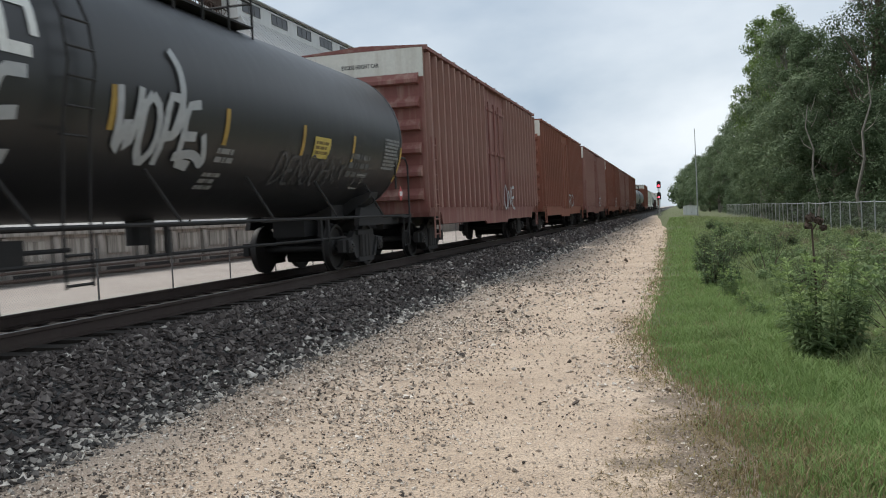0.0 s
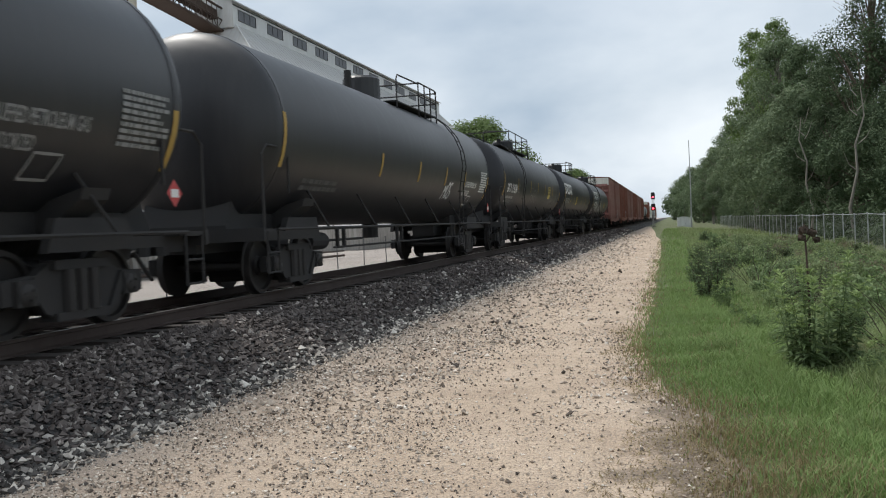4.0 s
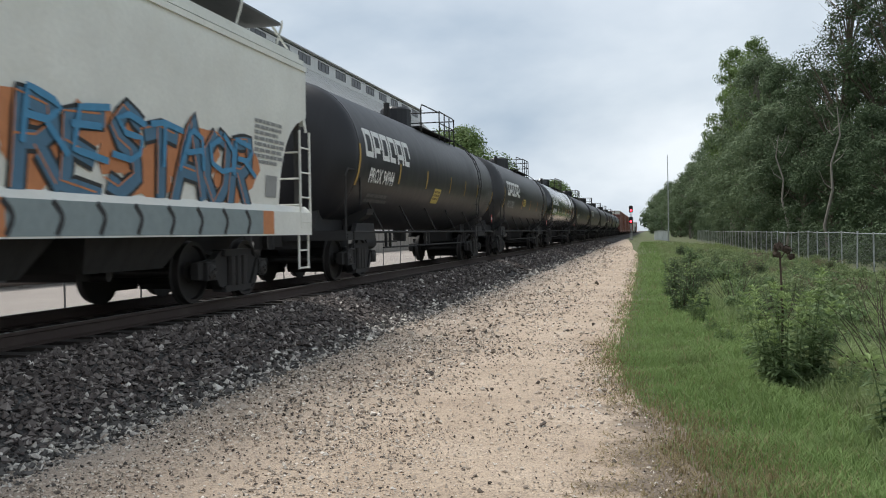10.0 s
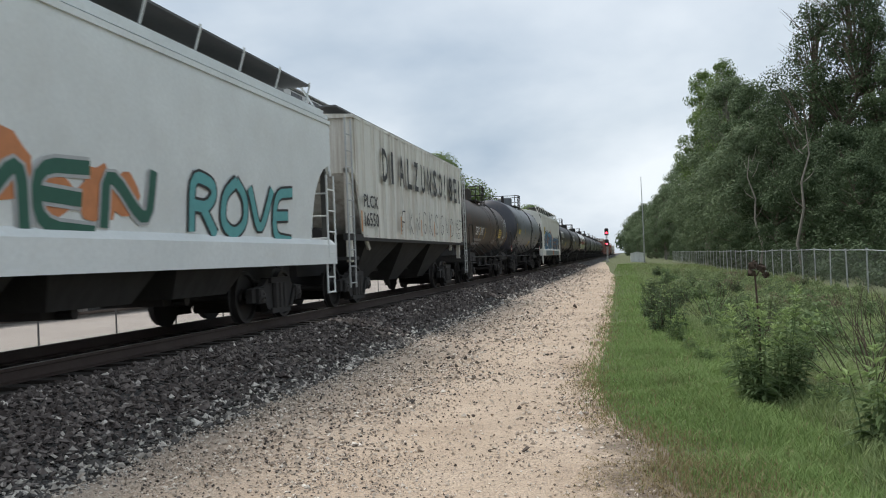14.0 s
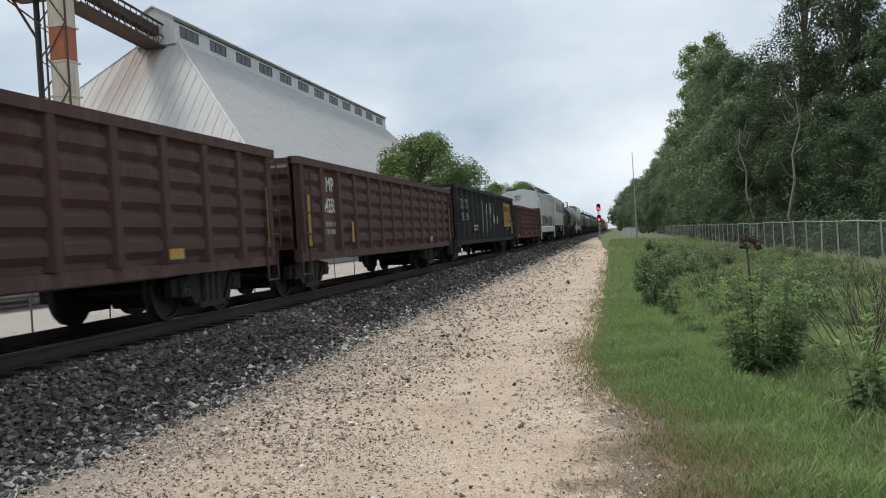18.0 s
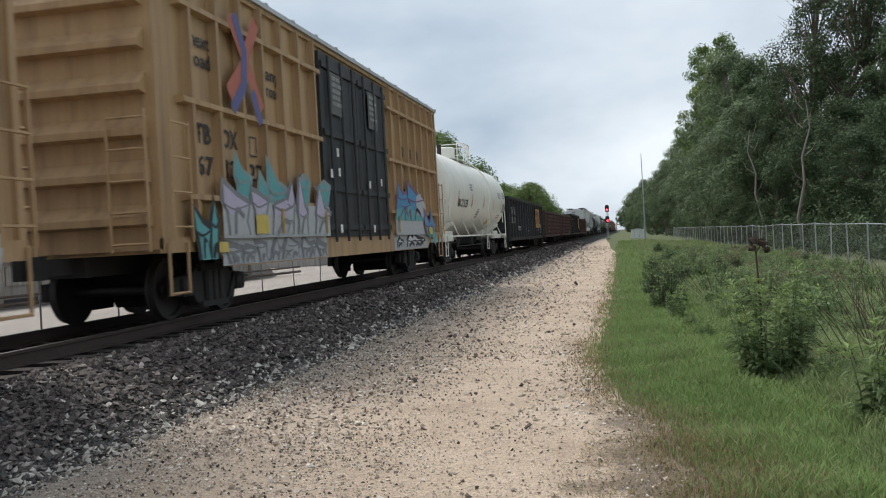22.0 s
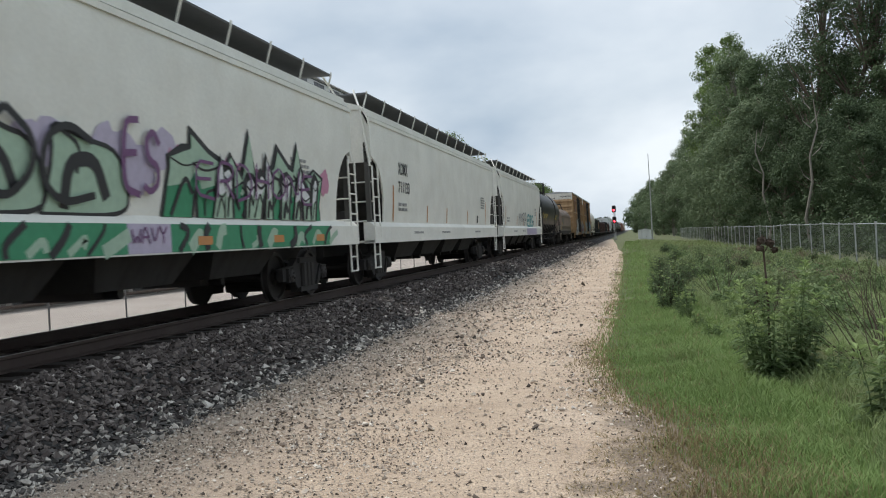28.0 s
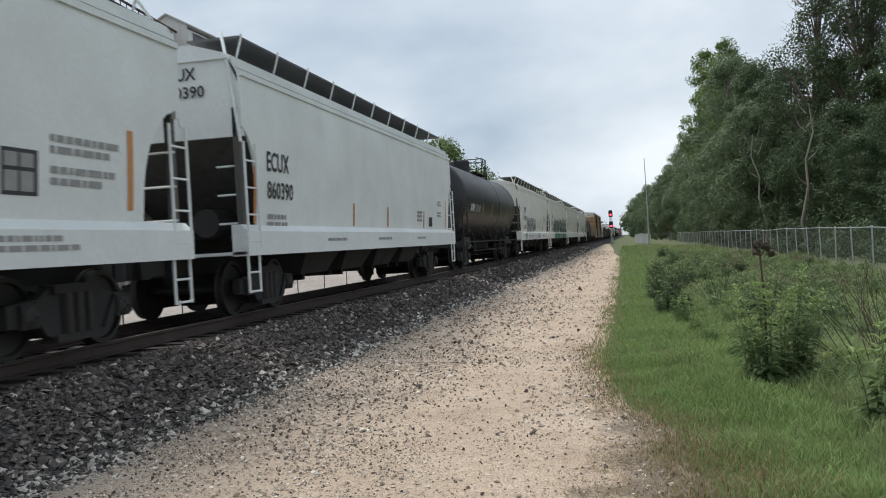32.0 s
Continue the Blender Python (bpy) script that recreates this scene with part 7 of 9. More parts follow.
def ribbed_hopper(L, label, top=4.34):
    """Older three-bay hopper with outside posts and straight sloping ends."""
    L = L * STRETCH
    car = car_root("covered_hopper", label, "hopper car")
    h, W, zb = L / 2, 1.47, 1.68
    mat = M_OLDHOPPER
    bm = bmesh.new()
    prism(bm, [(-h + 2.6, zb), (h - 2.6, zb), (h - 0.7, 3.0), (h - 0.7, top - 0.1), (-h + 0.7, top - 0.1), (-h + 0.7, 3.0)], 0, -W, W)
    part("body", bm, mat, car)
    bm = bmesh.new()
    prism(bm, [(W, -0.07), (W + 0.10, -0.035), (W + 0.10, 0.035), (W, 0.07)], 2, zb - 0.1, top - 0.12)
    me = to_mesh("side_post", bm, mat)
    n = 15
    for i in range(n):
        y = -h + 1.35 + (L - 2.7) * i / (n - 1)
        again("side_post", me, car, pose(0, y, 0))
        again("side_post", me, car, pose(0, y, 0, 0, 0, 180))
    for sx in (-1, 1):
        x0, x1 = (W - 0.02, W + 0.03) if sx > 0 else (-W - 0.03, -W + 0.02)
        bm = bmesh.new()
        prism(bm, [(-h + 1.25, zb - 0.12), (h - 1.25, zb - 0.12), (h - 0.8, 3.1), (h - 0.8, top - 0.1), (-h + 0.8, top - 0.1), (-h + 0.8, 3.1)], 0, x0, x1)
        part("side_sheet", bm, mat, car)
        bm = bmesh.new()
        prism(bm, [(-h, zb - 0.2), (h, zb - 0.2), (h, zb - 0.05), (-h, zb - 0.05)], 0, x0 - 0.04 * sx, x1 - 0.01 * sx)
        part("side_sill", bm, M_FRAME, car)
    bm = bmesh.new()
    prism(bm, [(-W - 0.05, top - 0.12), (W + 0.05, top - 0.12), (W + 0.05, top - 0.05), (0, top + 0.05), (-W - 0.05, top - 0.05)], 1, -h + 0.6, h - 0.6)
    part("roof", bm, mat, car)
    for sx in (-1, 1):
        bm = bmesh.new()
        box(bm, sx * 0.9 - 0.28, sx * 0.9 + 0.28, -h + 0.5, h - 0.5, top + 0.12, top + 0.16)
        part("running_board", bm, M_BOARD, car)
    bm = bmesh.new()
    box(bm, -0.4, 0.4, -h + 1.0, h - 1.0, top, top + 0.14)
    part("hatch_trough", bm, mat, car)
    for s in (-1, 1):
        for sx in (-1, 1):
            bm = bmesh.new()
            box(bm, sx * 1.3 - 0.06, sx * 1.3 + 0.06, min(s * (h - 0.7), s * (h - 0.85)), max(s * (h - 0.7), s * (h - 0.85)), 1.0, 3.1)
            pipe(bm, [(sx * 1.3, s * (h - 0.75), 3.0), (sx * 1.3, s * (h - 2.3), 1.3)], 0.05, 5)
            part("end_post", bm, mat, car)
        bm = bmesh.new()
        box(bm, -1.5, 1.5, min(s * h, s * (h - 0.8)), max(s * h, s * (h - 0.8)), 1.05, 1.12)
        part("end_platform", bm, M_FRAME, car)
        bm = bmesh.new()
        pipe(bm, [(0.5, s * (h - 0.7), 1.6), (0.5, s * (h - 1.4), 1.6)], 0.22, 10)
        part("brake_staff", bm, M_FRAME, car)
        for sx in (-1, 1):
            ladder(car, sx * 1.5, s * (h - 0.3), 0.45, top - 0.2, M_GALV, 0.42)
    for i in range(3):
        y = -3.6 + 3.6 * i
        bm = bmesh.new()
        a = [(-1.4, y - 1.75, zb), (1.4, y - 1.75, zb), (1.4, y + 1.75, zb), (-1.4, y + 1.75, zb)]
        b = [(-0.5, y - 0.45, 0.45), (0.5, y - 0.45, 0.45), (0.5, y + 0.45, 0.45), (-0.5, y + 0.45, 0.45)]
        loft(bm, [b, a])
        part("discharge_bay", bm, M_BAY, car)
    bm = bmesh.new()
    box(bm, -0.28, 0.28, -h + 0.1, h - 0.1, 0.72, 1.0)
    part("centre_sill", bm, M_FRAME, car)
    running_gear(car, h, h - 1.9)
    return car, (lambda z: W + 0.035), (lambda z: W + 0.11)


# ---- gondola ----
def gondola(L, mat, label, top=2.64, posts=15, pressed=True, holes=False, load=None):
    L = L * STRETCH
    car = car_root("gondola", label, "gondola")
    h, W, z0 = L / 2, 1.44, 0.92
    bm = bmesh.new()
    box(bm, -W + 0.04, W - 0.04, -h + 0.02, h - 0.02, z0, z0 + 0.12)
    part("floor", bm, mat, car)
    body = None
    zs = top - 0.33 if holes else top - 0.12
    for sx in (-1, 1):
        x0, x1 = (W - 0.03, W) if sx > 0 else (-W, -W + 0.03)
        bm = bmesh.new()
        zlow = 0.66 if holes else 0.68
        prism(bm, [(-h, zlow), (-h + 3.2, zlow), (-h + 3.7, 0.66), (h - 3.7, 0.66), (h - 3.2, zlow), (h, zlow), (h, zs), (-h, zs)], 0, x0, x1)
        side = part("side_sheet", bm, mat, car)
        if holes:
            bm = bmesh.new()
            g = (L - 0.5) / (posts - 1)
            cuts = sorted(-h + 0.25 + g * (i + 0.5) + d for i in range(posts - 1) for d in (-0.2, 0.2))
            a = -h
            for c in cuts + [h + 0.05]:
                box(bm, x0, x1, a, c - 0.05, zs, zs + 0.13)
                a = c + 0.05
            box(bm, x0, x1, -h, h, zs + 0.13, top - 0.12)
            part("slotted_strip", bm, mat, side)
        bm = bmesh.new()
        xa, xb = (W - 0.06, W + 0.13) if sx > 0 else (-W - 0.13, -W + 0.06)
        box(bm, xa, xb, -h, h, top - 0.12, top + 0.02)
        part("top_chord", bm, mat, car)
        bm = bmesh.new()
        xa, xb = (W + 0.002, W + 0.06) if sx > 0 else (-W - 0.06, -W - 0.002)
        box(bm, xa, xb, -h, h, zlow + 0.002, zlow + 0.16)
        part("side_sill", bm, mat, car)
    bm = bmesh.new()
    prism(bm, [(W, -0.12), (W + 0.12, -0.07), (W + 0.12, 0.07), (W, 0.12)], 2, zlow + 0.17, top - 0.12)
    post = to_mesh("side_post", bm, mat)
    ys = [-h + 0.25 + (L - 0.5) * i / (posts - 1) for i in range(posts)]
    for y in ys:
        again("side_post", post, car, pose(0, y, 0))
        again("side_post", post, car, pose(0, y, 0, 0, 0, 180))
    if pressed:
        g = (L - 0.5) / (posts - 1)
        bm = bmesh.new()
        w = g / 2 - 0.13
        n = 5
        pts = [(W + 0.003, 0.90)]
        for i in range(n):
            z = 1.08 + (top - 1.08 - 0.33) * i / (n - 1)
            pts += [(W + 0.003, z - 0.15), (W + 0.085, z - 0.06), (W + 0.085, z + 0.06), (W + 0.003, z + 0.15)]
        pts += [(W + 0.003, top - 0.14), (W - 0.02, top - 0.14), (W - 0.02, 0.90)]
        prism(bm, pts, 1, -w, w)
        press = to_mesh("pressed_panel", bm, mat)
        for i in range(posts - 1):
            if i == 1:
                continue
            y = (ys[i] + ys[i + 1]) / 2
            again("pressed_panel", press, car, pose(0, y, 0))
            again("pressed_panel", press, car, pose(0, -y, 0, 0, 0, 180))
    for s in (-1, 1):
        y = s * h
        bm = bmesh.new()
        box(bm, -W, W, min(y, y - s * 0.08), max(y, y - s * 0.08), z0, top)
        end = part("end_wall", bm, mat, car)
        for i in range(4):
            bm = bmesh.new()
            z = z0 + 0.3 + (top - z0 - 0.55) * i / 3
            prism(bm, [(y, z - 0.15), (y + s * 0.1, z - 0.06), (y + s * 0.1, z + 0.06), (y, z + 0.15)], 0, -W + 0.05, W - 0.05)
            part("end_rib", bm, mat, end)
        for sx in (-1, 1):
            bm = bmesh.new()
            for yy in (0.05, 0.5):
                pipe(bm, [(sx * (W + 0.17), s * (h - yy), 1.0), (sx * (W + 0.17), s * (h - yy), 2.45)], 0.016, 5)
            for z in (1.2, 1.6, 2.0, 2.4):
                pipe(bm, [(sx * (W + 0.17), s * (h - 0.05), z), (sx * (W + 0.17), s * (h - 0.5), z)], 0.017, 5)
            for yy in (0.06, 0.5):
                pipe(bm, [(sx * (W + 0.1), s * (h - yy), 0.42), (sx * (W + 0.1), s * (h - yy), 1.1)], 0.02, 5)
            pipe(bm, [(sx * (W + 0.1), s * (h - 0.06), 0.44), (sx * (W + 0.1), s * (h - 0.5), 0.44)], 0.018, 5)
            part("corner_ladder", bm, mat, car)
    bm = bmesh.new()
    box(bm, -0.3, 0.3, -h + 0.1, h - 0.1, 0.68, 0.92)
    part("centre_sill", bm, M_FRAME, car)
    if load:
        rng = np.random.default_rng(load)
        spots = []
        for i in range(1500):
            x, y = rng.uniform(-1.3, 1.3), rng.uniform(-h + 0.3, h - 0.3)
            z = top - 0.25 + 0.38 * (1 - (x / 1.4) ** 2) * (0.7 + 0.5 * noise.noise((y * 0.7, x, 1.0)))
            spots.append((x, y, z, rng.uniform(0.06, 0.22)))
        stones("scrap_pieces", spots, M_SCRAP, load, car, "heaped rusty scrap load")
        bm = bmesh.new()
        box(bm, -1.38, 1.38, -h + 0.15, h - 0.15, z0 + 0.13, top - 0.2)
        part("load", bm, M_SCRAP, car, "scrap metal load")
    running_gear(car, h, h - 1.75)
    return car, (lambda z: W + 0.004), (lambda z: W + 0.125)


# ---- coil car ----
def coil_car(L, label):
    L = L * STRETCH
    car = car_root("coil_car", label, "coil car")
    h, W = L / 2, 1.45
    bm = bmesh.new()
    box(bm, -W + 0.1, W - 0.1, -h, h, 0.9, 1.1)
    part("deck", bm, M_COILSIDE, car)
    for sx in (-1, 1):
        x0, x1 = (W - 0.12, W + 0.02) if sx > 0 else (-W - 0.02, -W + 0.12)
        bm = bmesh.new()
        prism(bm, [(-h, 1.0), (-h + 2.6, 0.98), (-h + 3.2, 0.86), (h - 3.2, 0.86), (h - 2.6, 0.98), (h, 1.0), (h, 1.26), (-h, 1.26)], 0, x0, x1)
        part("side_beam", bm, M_FRAME, car)
        bm = bmesh.new()
        box(bm, min(x1, x1 + 0.03) if sx > 0 else x0 - 0.03, x1 + 0.03 if sx > 0 else x0, -h + 0.2, h - 0.2, 1.20, 1.27)
        part("beam_flange", bm, M_COILSIDE, car)
        bm = bmesh.new()
        xa, xb = (W - 0.2, W - 0.06) if sx > 0 else (-W + 0.06, -W + 0.2)
        box(bm, xa, xb, -h + 0.3, h - 0.3, 1.26, 1.60)
        part("trough_side", bm, M_COILSIDE, car)
        bm = bmesh.new()
        box(bm, W - 0.05 if sx > 0 else -W - 0.04, W + 0.04 if sx > 0 else -W + 0.05, -h + 0.3, h - 0.3, 1.58, 1.66)
        part("hood_rail", bm, M_COILSIDE, car)
        bm = bmesh.new()
        box(bm, W - 0.055 if sx > 0 else -W - 0.0, W if sx > 0 else -W + 0.055, -0.05, 0.05, 1.26, 1.58)
        me = to_mesh("stake", bm, M_COILSIDE)
        for i in range(12):
            again("stake", me, car, pose(0, -h + 0.9 + (L - 1.8) * i / 11, 0))

    def hood_pts(grow=0.0):
        return [(-W - grow, 1.66), (-W - grow, 2.44)] + [((W + grow) * math.cos(a), 2.44 + (0.94 + grow) * math.sin(a)) for a in [radians(d) for d in range(170, 9, -10)]] + [(W + grow, 2.44), (W + grow, 1.66)]
    ya, yb = -h + 1.2, h - 0.1
    bm = bmesh.new()
    prism(bm, hood_pts(), 1, ya, yb)
    hood = part("hood", bm, M_COIL, car, "rounded faded brown cover hood", smooth=True)
    bm = bmesh.new()
    prism(bm, hood_pts(0.012), 1, -0.02, 0.02)
    me = to_mesh("hood_rib", bm, M_COILSIDE)
    for i in range(9):
        again("hood_rib", me, hood, pose(0, ya + 0.03 + (yb - ya - 0.06) * i / 8, 0))
    for sx in (-1, 1):
        bm = bmesh.new()
        pipe(bm, [(sx * (W + 0.03), ya, 2.44), (sx * (W + 0.03), yb, 2.44)], 0.03, 6)
        part("seam_flange", bm, M_COIL, hood)
    for m in (ya + 2.4, yb - 2.4):
        for sx in (-1, 1):
            bm = bmesh.new()
            pipe(bm, [(sx * 0.95, m - 0.35, 3.0), (sx * 0.72, m, 3.75), (sx * 0.95, m + 0.35, 3.0)], 0.04, 5)
            part("lifting_bracket", bm, M_FRAME, hood)
        bm = bmesh.new()
        pipe(bm, [(-0.72, m, 3.75), (0.72, m, 3.75)], 0.05, 5)
        part("lifting_bar", bm, M_FRAME, hood)
    for s in (-1, 1):
        bm = bmesh.new()
        box(bm, -W, W, min(s * h, s * (h - 0.3)), max(s * h, s * (h - 0.3)), 1.02, 1.66)
        part("end_bulkhead", bm, M_COILSIDE, car)
        for sx in (-1, 1):
            bm = bmesh.new()
            for yy in (0.06, 0.5):
                pipe(bm, [(sx * W, s * (h - yy), 0.42), (sx * W, s * (h - yy), 1.2)], 0.02, 5)
            for z in (0.44, 0.8):
                pipe(bm, [(sx * W, s * (h - 0.06), z), (sx * W, s * (h - 0.5), z)], 0.018, 5)
            part("corner_step", bm, M_COILSIDE, car)
    running_gear(car, h, h - 1.75)
    return car, (lambda z: W - 0.04)


# ---- the train: place of each car's two ends along the track at the start (rear, front) ----
SPEED = 16.9
TRAIN = []


def set_car(car, rear, front):
    car["run"] = 18.0 + STRETCH * ((rear + front) / 2 - 18.0)
    TRAIN.append(car)
    car.matrix_basis = pose(TRACK_X, car["run"], RAIL_Z)


def strip_row(h, n, z, hh=0.62):
    return [(-h + 1.1 + (2 * h - 2.3) * i / (n - 1), z, hh) for i in range(n)]


def logo_letters(car, y, z, size, surf, mat=None):
    """A bold six-part white company mark as plain slotted blocks."""
    w = size * 0.98
    t = size * 0.2
    for i in range(6):
        bm = bmesh.new()
        a, b = y + i * w * 1.04, y + i * w * 1.04 + w * 0.92
        patch(bm, surf, a, a + t, z, z + size, 0.012, 3)
        patch(bm, surf, b - t, b, z + (0.35 * size if i % 2 else 0), z + size, 0.012, 3)
        patch(bm, surf, a + t, b - t, z + size - t, z + size, 0.012)
        patch(bm, surf, a + t, b - t, z + (0.2 * size if i % 3 == 1 else 0), z + (0.2 * size if i % 3 == 1 else 0) + t, 0.012)
        bmesh.ops.remove_doubles(bm, verts=bm.verts[:], dist=0.002)
        part("mark_shape", bm, mat or M_LETTERWHITE, car, "bold block of a white company mark")


def outline_box(car, y, z, w, hh, mat, surf, lean=0.0):
    bm = bmesh.new()
    stroke(bm, [(y, z), (y + lean, z + hh), (y + w + lean, z + hh), (y + w, z), (y, z)], 0.03, surf, 0.012)
    return part("stencil_frame", bm, mat, car)


def placard(car, y, z):
    q = 0.17
    bm = bmesh.new()
    bm.faces.new([bm.verts.new((1.52, y + a * q, z + b * q)) for a, b in ((-1, 0), (0, -1), (1, 0), (0, 1))])
    pl = part("placard", bm, M_PLACRED, car, "small red and white diamond hazard placard")
    bm = bmesh.new()
    box(bm, 1.523, 1.526, y - 0.085, y + 0.085, z - 0.05, z + 0.05)
    part("placard_panel", bm, M_LETTERWHITE, pl)


def tank_print(car, surf, f, r, seed, gas=True, dark=False, bright=False):
    """The usual stencils: f and r are the tips of the front and rear heads."""
    grey = M_LETTERDIM if dark else M_LETTERWHITE if bright else M_LETTERGREY
    if gas:
        stencil(car, "LIQUEFIED PETROLEUM GAS", f - 3.75, 2.10, 0.16, grey, surf, width=1.5)
        stencil(car, "NON-ODORIZED", f - 3.85, 1.86, 0.15, grey, surf, width=0.85)
    else:
        bars(car, f - 3.6, 2.12, 1.3, 3, 0.1, M_LETTERDIM, surf, seed + 3)
    bars(car, f - 1.75, 2.58, 0.95, 9, 0.045, grey, surf, seed)
    outline_box(car, f - 3.0, 1.6, 0.42, 0.25, grey, surf, 0.05)
    sticker(car, "reflective_strip", f - 0.72, f - 0.61, 1.78, 2.5, M_YELLOW, surf, 0.01, 5)
    sticker(car, "reflective_strip", r + 0.62, r + 0.73, 2.0, 2.85, M_YELLOW, surf, 0.01, 5)
    bars(car, r + 1.75, 1.80, 1.9, 2, 0.07, M_LETTERDIM, surf, seed + 2)
    placard(car, f - 0.75, 1.5)


def front_cars():
    for i in range(6):
        rear = 20.6 + 18.2 * i
        set_car(red_boxcar(16.1, (M_REDBOX, M_REDBOX2)[i % 2], "weathered oxide-red high boxcar with ribbed sides", 40 + i), rear, rear + 16.1)
    y = 20.6 + 18.2 * 6
    for k, L in (("t", 16), ("t", 16), ("b", 16.1), ("h", 18), ("h", 18), ("t", 16.5), ("g", 17), ("h", 18), ("b", 16.1), ("h", 18)):
        if k == "t":
            c = tank_car(L, 1.5, M_GREYTANK, "dull grey tank car far down the train")[0]
        elif k == "b":
            c = red_boxcar(L, M_REDBOX2, "oxide-red boxcar far down the train", 60)
        elif k == "h":
            c = covered_hopper(L, M_HOPPER, "pale grey covered hopper far down the train")[0]
        else:
            c = gondola(L, M_GONRED, "brown gondola far down the train")[0]
        set_car(c, y, y + L)
        y += L + 1.7


def strip_set(ys, z, hh=0.48):
    return [(y, z, hh) for y in ys]


def print_in(car, y0, y1, z0, z1, surf, seed, rows=3):
    bars(car, y0 + 0.06, z1 - 0.12, y1 - y0 - 0.12, rows, (z1 - z0) / (rows * 2.3), M_PRINT, lambda z: surf(z) + 0.004, seed)


def notice(car, y0, y1, z0, z1, surf, seed):
    sticker(car, "yellow_notice", y0, y1, z0, z1, M_STICKER, surf, 0.01, 3, "yellow notice with rows of print")
    print_in(car, y0, y1, z0, z1, surf, seed)


def tank_cars():
    # graffiti-tagged tank behind the boxcars
    c, sf, zc = tank_car(17.3, 1.55, M_SHEENBLACK, "dusty black tank car with white company mark and spray graffiti", strips=strip_set((-4.1, -1.45, 1.05, 3.6, 5.9), 2.06), sump=True, side_ladder=-2.95, shift=0.85)
    logo_letters(c, -6.15, 2.62, 0.60, sf)
    stencil(c, "PROX 30299", -5.9, 2.12, 0.32, M_LETTERWHITE, sf, width=1.95)
    bars(c, -5.9, 1.92, 1.7, 2, 0.09, M_LETTERGREY, sf, 4)
    graffiti(c, -1.35, 0.45, 1.75, 2.55, "silver", None, 5, sf, text="WOPE", thick=0.15, soft=1)
    bm = bmesh.new()
    stroke(bm, rounded([(-0.25, 3.1), (-0.1, 2.9), (-0.05, 2.55), (-0.2, 2.1)]), 0.13, sf, 0.03)
    stroke(bm, rounded([(-0.05, 1.85), (0.4, 1.92), (0.75, 1.74), (0.5, 2.15)]), 0.11, sf, 0.031)
    part("spray_flourish", bm, SPRAY["silver"], c)
    graffiti(c, -4.3, -2.7, 1.7, 2.5, "silver", None, 8, sf, text="WME", thick=0.16)
    graffiti(c, 2.9, 5.8, 1.6, 2.08, "dim", None, 6, sf, text="DENSOHN*", thick=0.09)
    notice(c, 4.1, 4.8, 2.05, 2.4, sf, 3)
    bars(c, 1.0, 1.95, 0.6, 2, 0.07, M_LETTERGREY, sf, 4)
    bars(c, 0.9, 1.65, 0.5, 3, 0.05, M_LETTERGREY, sf, 14)
    tank_print(c, sf, 9.5, -7.8, 1, False)
    set_car(c, 1.7, 18.5)
    c, sf, zc = tank_car(17.05, 1.55, M_BLACK, "black tank car with white company mark and yellow strips", strips=strip_set((-3.5, -1.5, 0.5, 3.1, 5.75), 2.03), sump=True, platform=(-1.7, 2.3), shift=1.28)
    logo_letters(c, -6.55, 2.55, 0.60, sf)
    stencil(c, "PROX 92808", -6.0, 2.04, 0.29, M_LETTERGREY, sf, width=1.8)
    notice(c, -0.45, 0.28, 1.97, 2.48, sf, 5)
    tank_print(c, sf, 9.8, -7.25, 7, True, True)
    set_car(c, -18.0, 0.0)
    c, sf, zc = tank_car(17.6, 1.55, M_BLACK, "long black tank car with white reporting marks and small graffiti", strips=strip_set((-2.97, 0.28, 2.4, 4.7, 7.45), 2.26), sump=True, platform=(-5.2, 1.6, -8.6), shift=2.2, side_ladder=-4.1)
    stencil(c, "GATX", -5.26, 2.15, 0.33, M_LETTERWHITE, sf, width=0.85)
    stencil(c, "218354", -4.28, 2.15, 0.33, M_LETTERWHITE, sf, width=1.15)
    bars(c, -5.2, 1.92, 1.6, 2, 0.09, M_LETTERGREY, sf, 3)
    outline_box(c, -2.78, 2.2, 0.22, 0.28, M_LETTERGREY, sf)
    graffiti(c, 0.45, 2.3, 1.85, 2.45, "grey", None, 12, sf, text="FARS" if "F" in GLYPHS else "TARS", thick=0.05)
    graffiti(c, 2.7, 5.0, 1.75, 2.2, "dim", None, 13, sf, text="KEHWN", thick=0.1)
    graffiti(c, 0.6, 2.2, 1.5, 1.85, "dim", None, 14, sf, text="**", thick=0.07)
    notice(c, 5.88, 6.65, 2.1, 2.68, sf, 6)
    stencil(c, "FRA AP", 7.1, 1.94, 0.14, M_LETTERGREY, sf, width=0.5)
    tank_print(c, sf, 11.0, -6.6, 13, True, True)
    set_car(c, -37.2, -19.0)
    c, sf, zc = tank_car(17.2, 1.55, M_DUSTYBLACK, "dusty black tank car with a small white tag", strips=strip_set((-0.9, 2.0, 4.6, 6.85), 2.06), side_ladder=4.0, platform=(0.2, 4.0), shift=2.2)
    graffiti(c, 4.75, 5.55, 1.73, 2.15, "white", None, 22, sf, text="MOS", thick=0.14)
    tank_print(c, sf, 10.8, -6.4, 21, bright=True)
    set_car(c, -55.1, -38.1)
    c, sf, zc = tank_car(18.0, 1.55, M_DUSTYBLACK, "dusty black tank car with white company mark", strips=strip_set((-3.0, 0.0, 3.0, 6.0), 2.06), platform=(-0.5, 3.5), shift=1.5)
    logo_letters(c, -5.6, 2.55, 0.58, sf)
    stencil(c, "PROX 92394", -5.2, 2.02, 0.28, M_LETTERGREY, sf, width=1.7)
    tank_print(c, sf, 10.5, -7.5, 31)
    set_car(c, -73.1, -56.2)
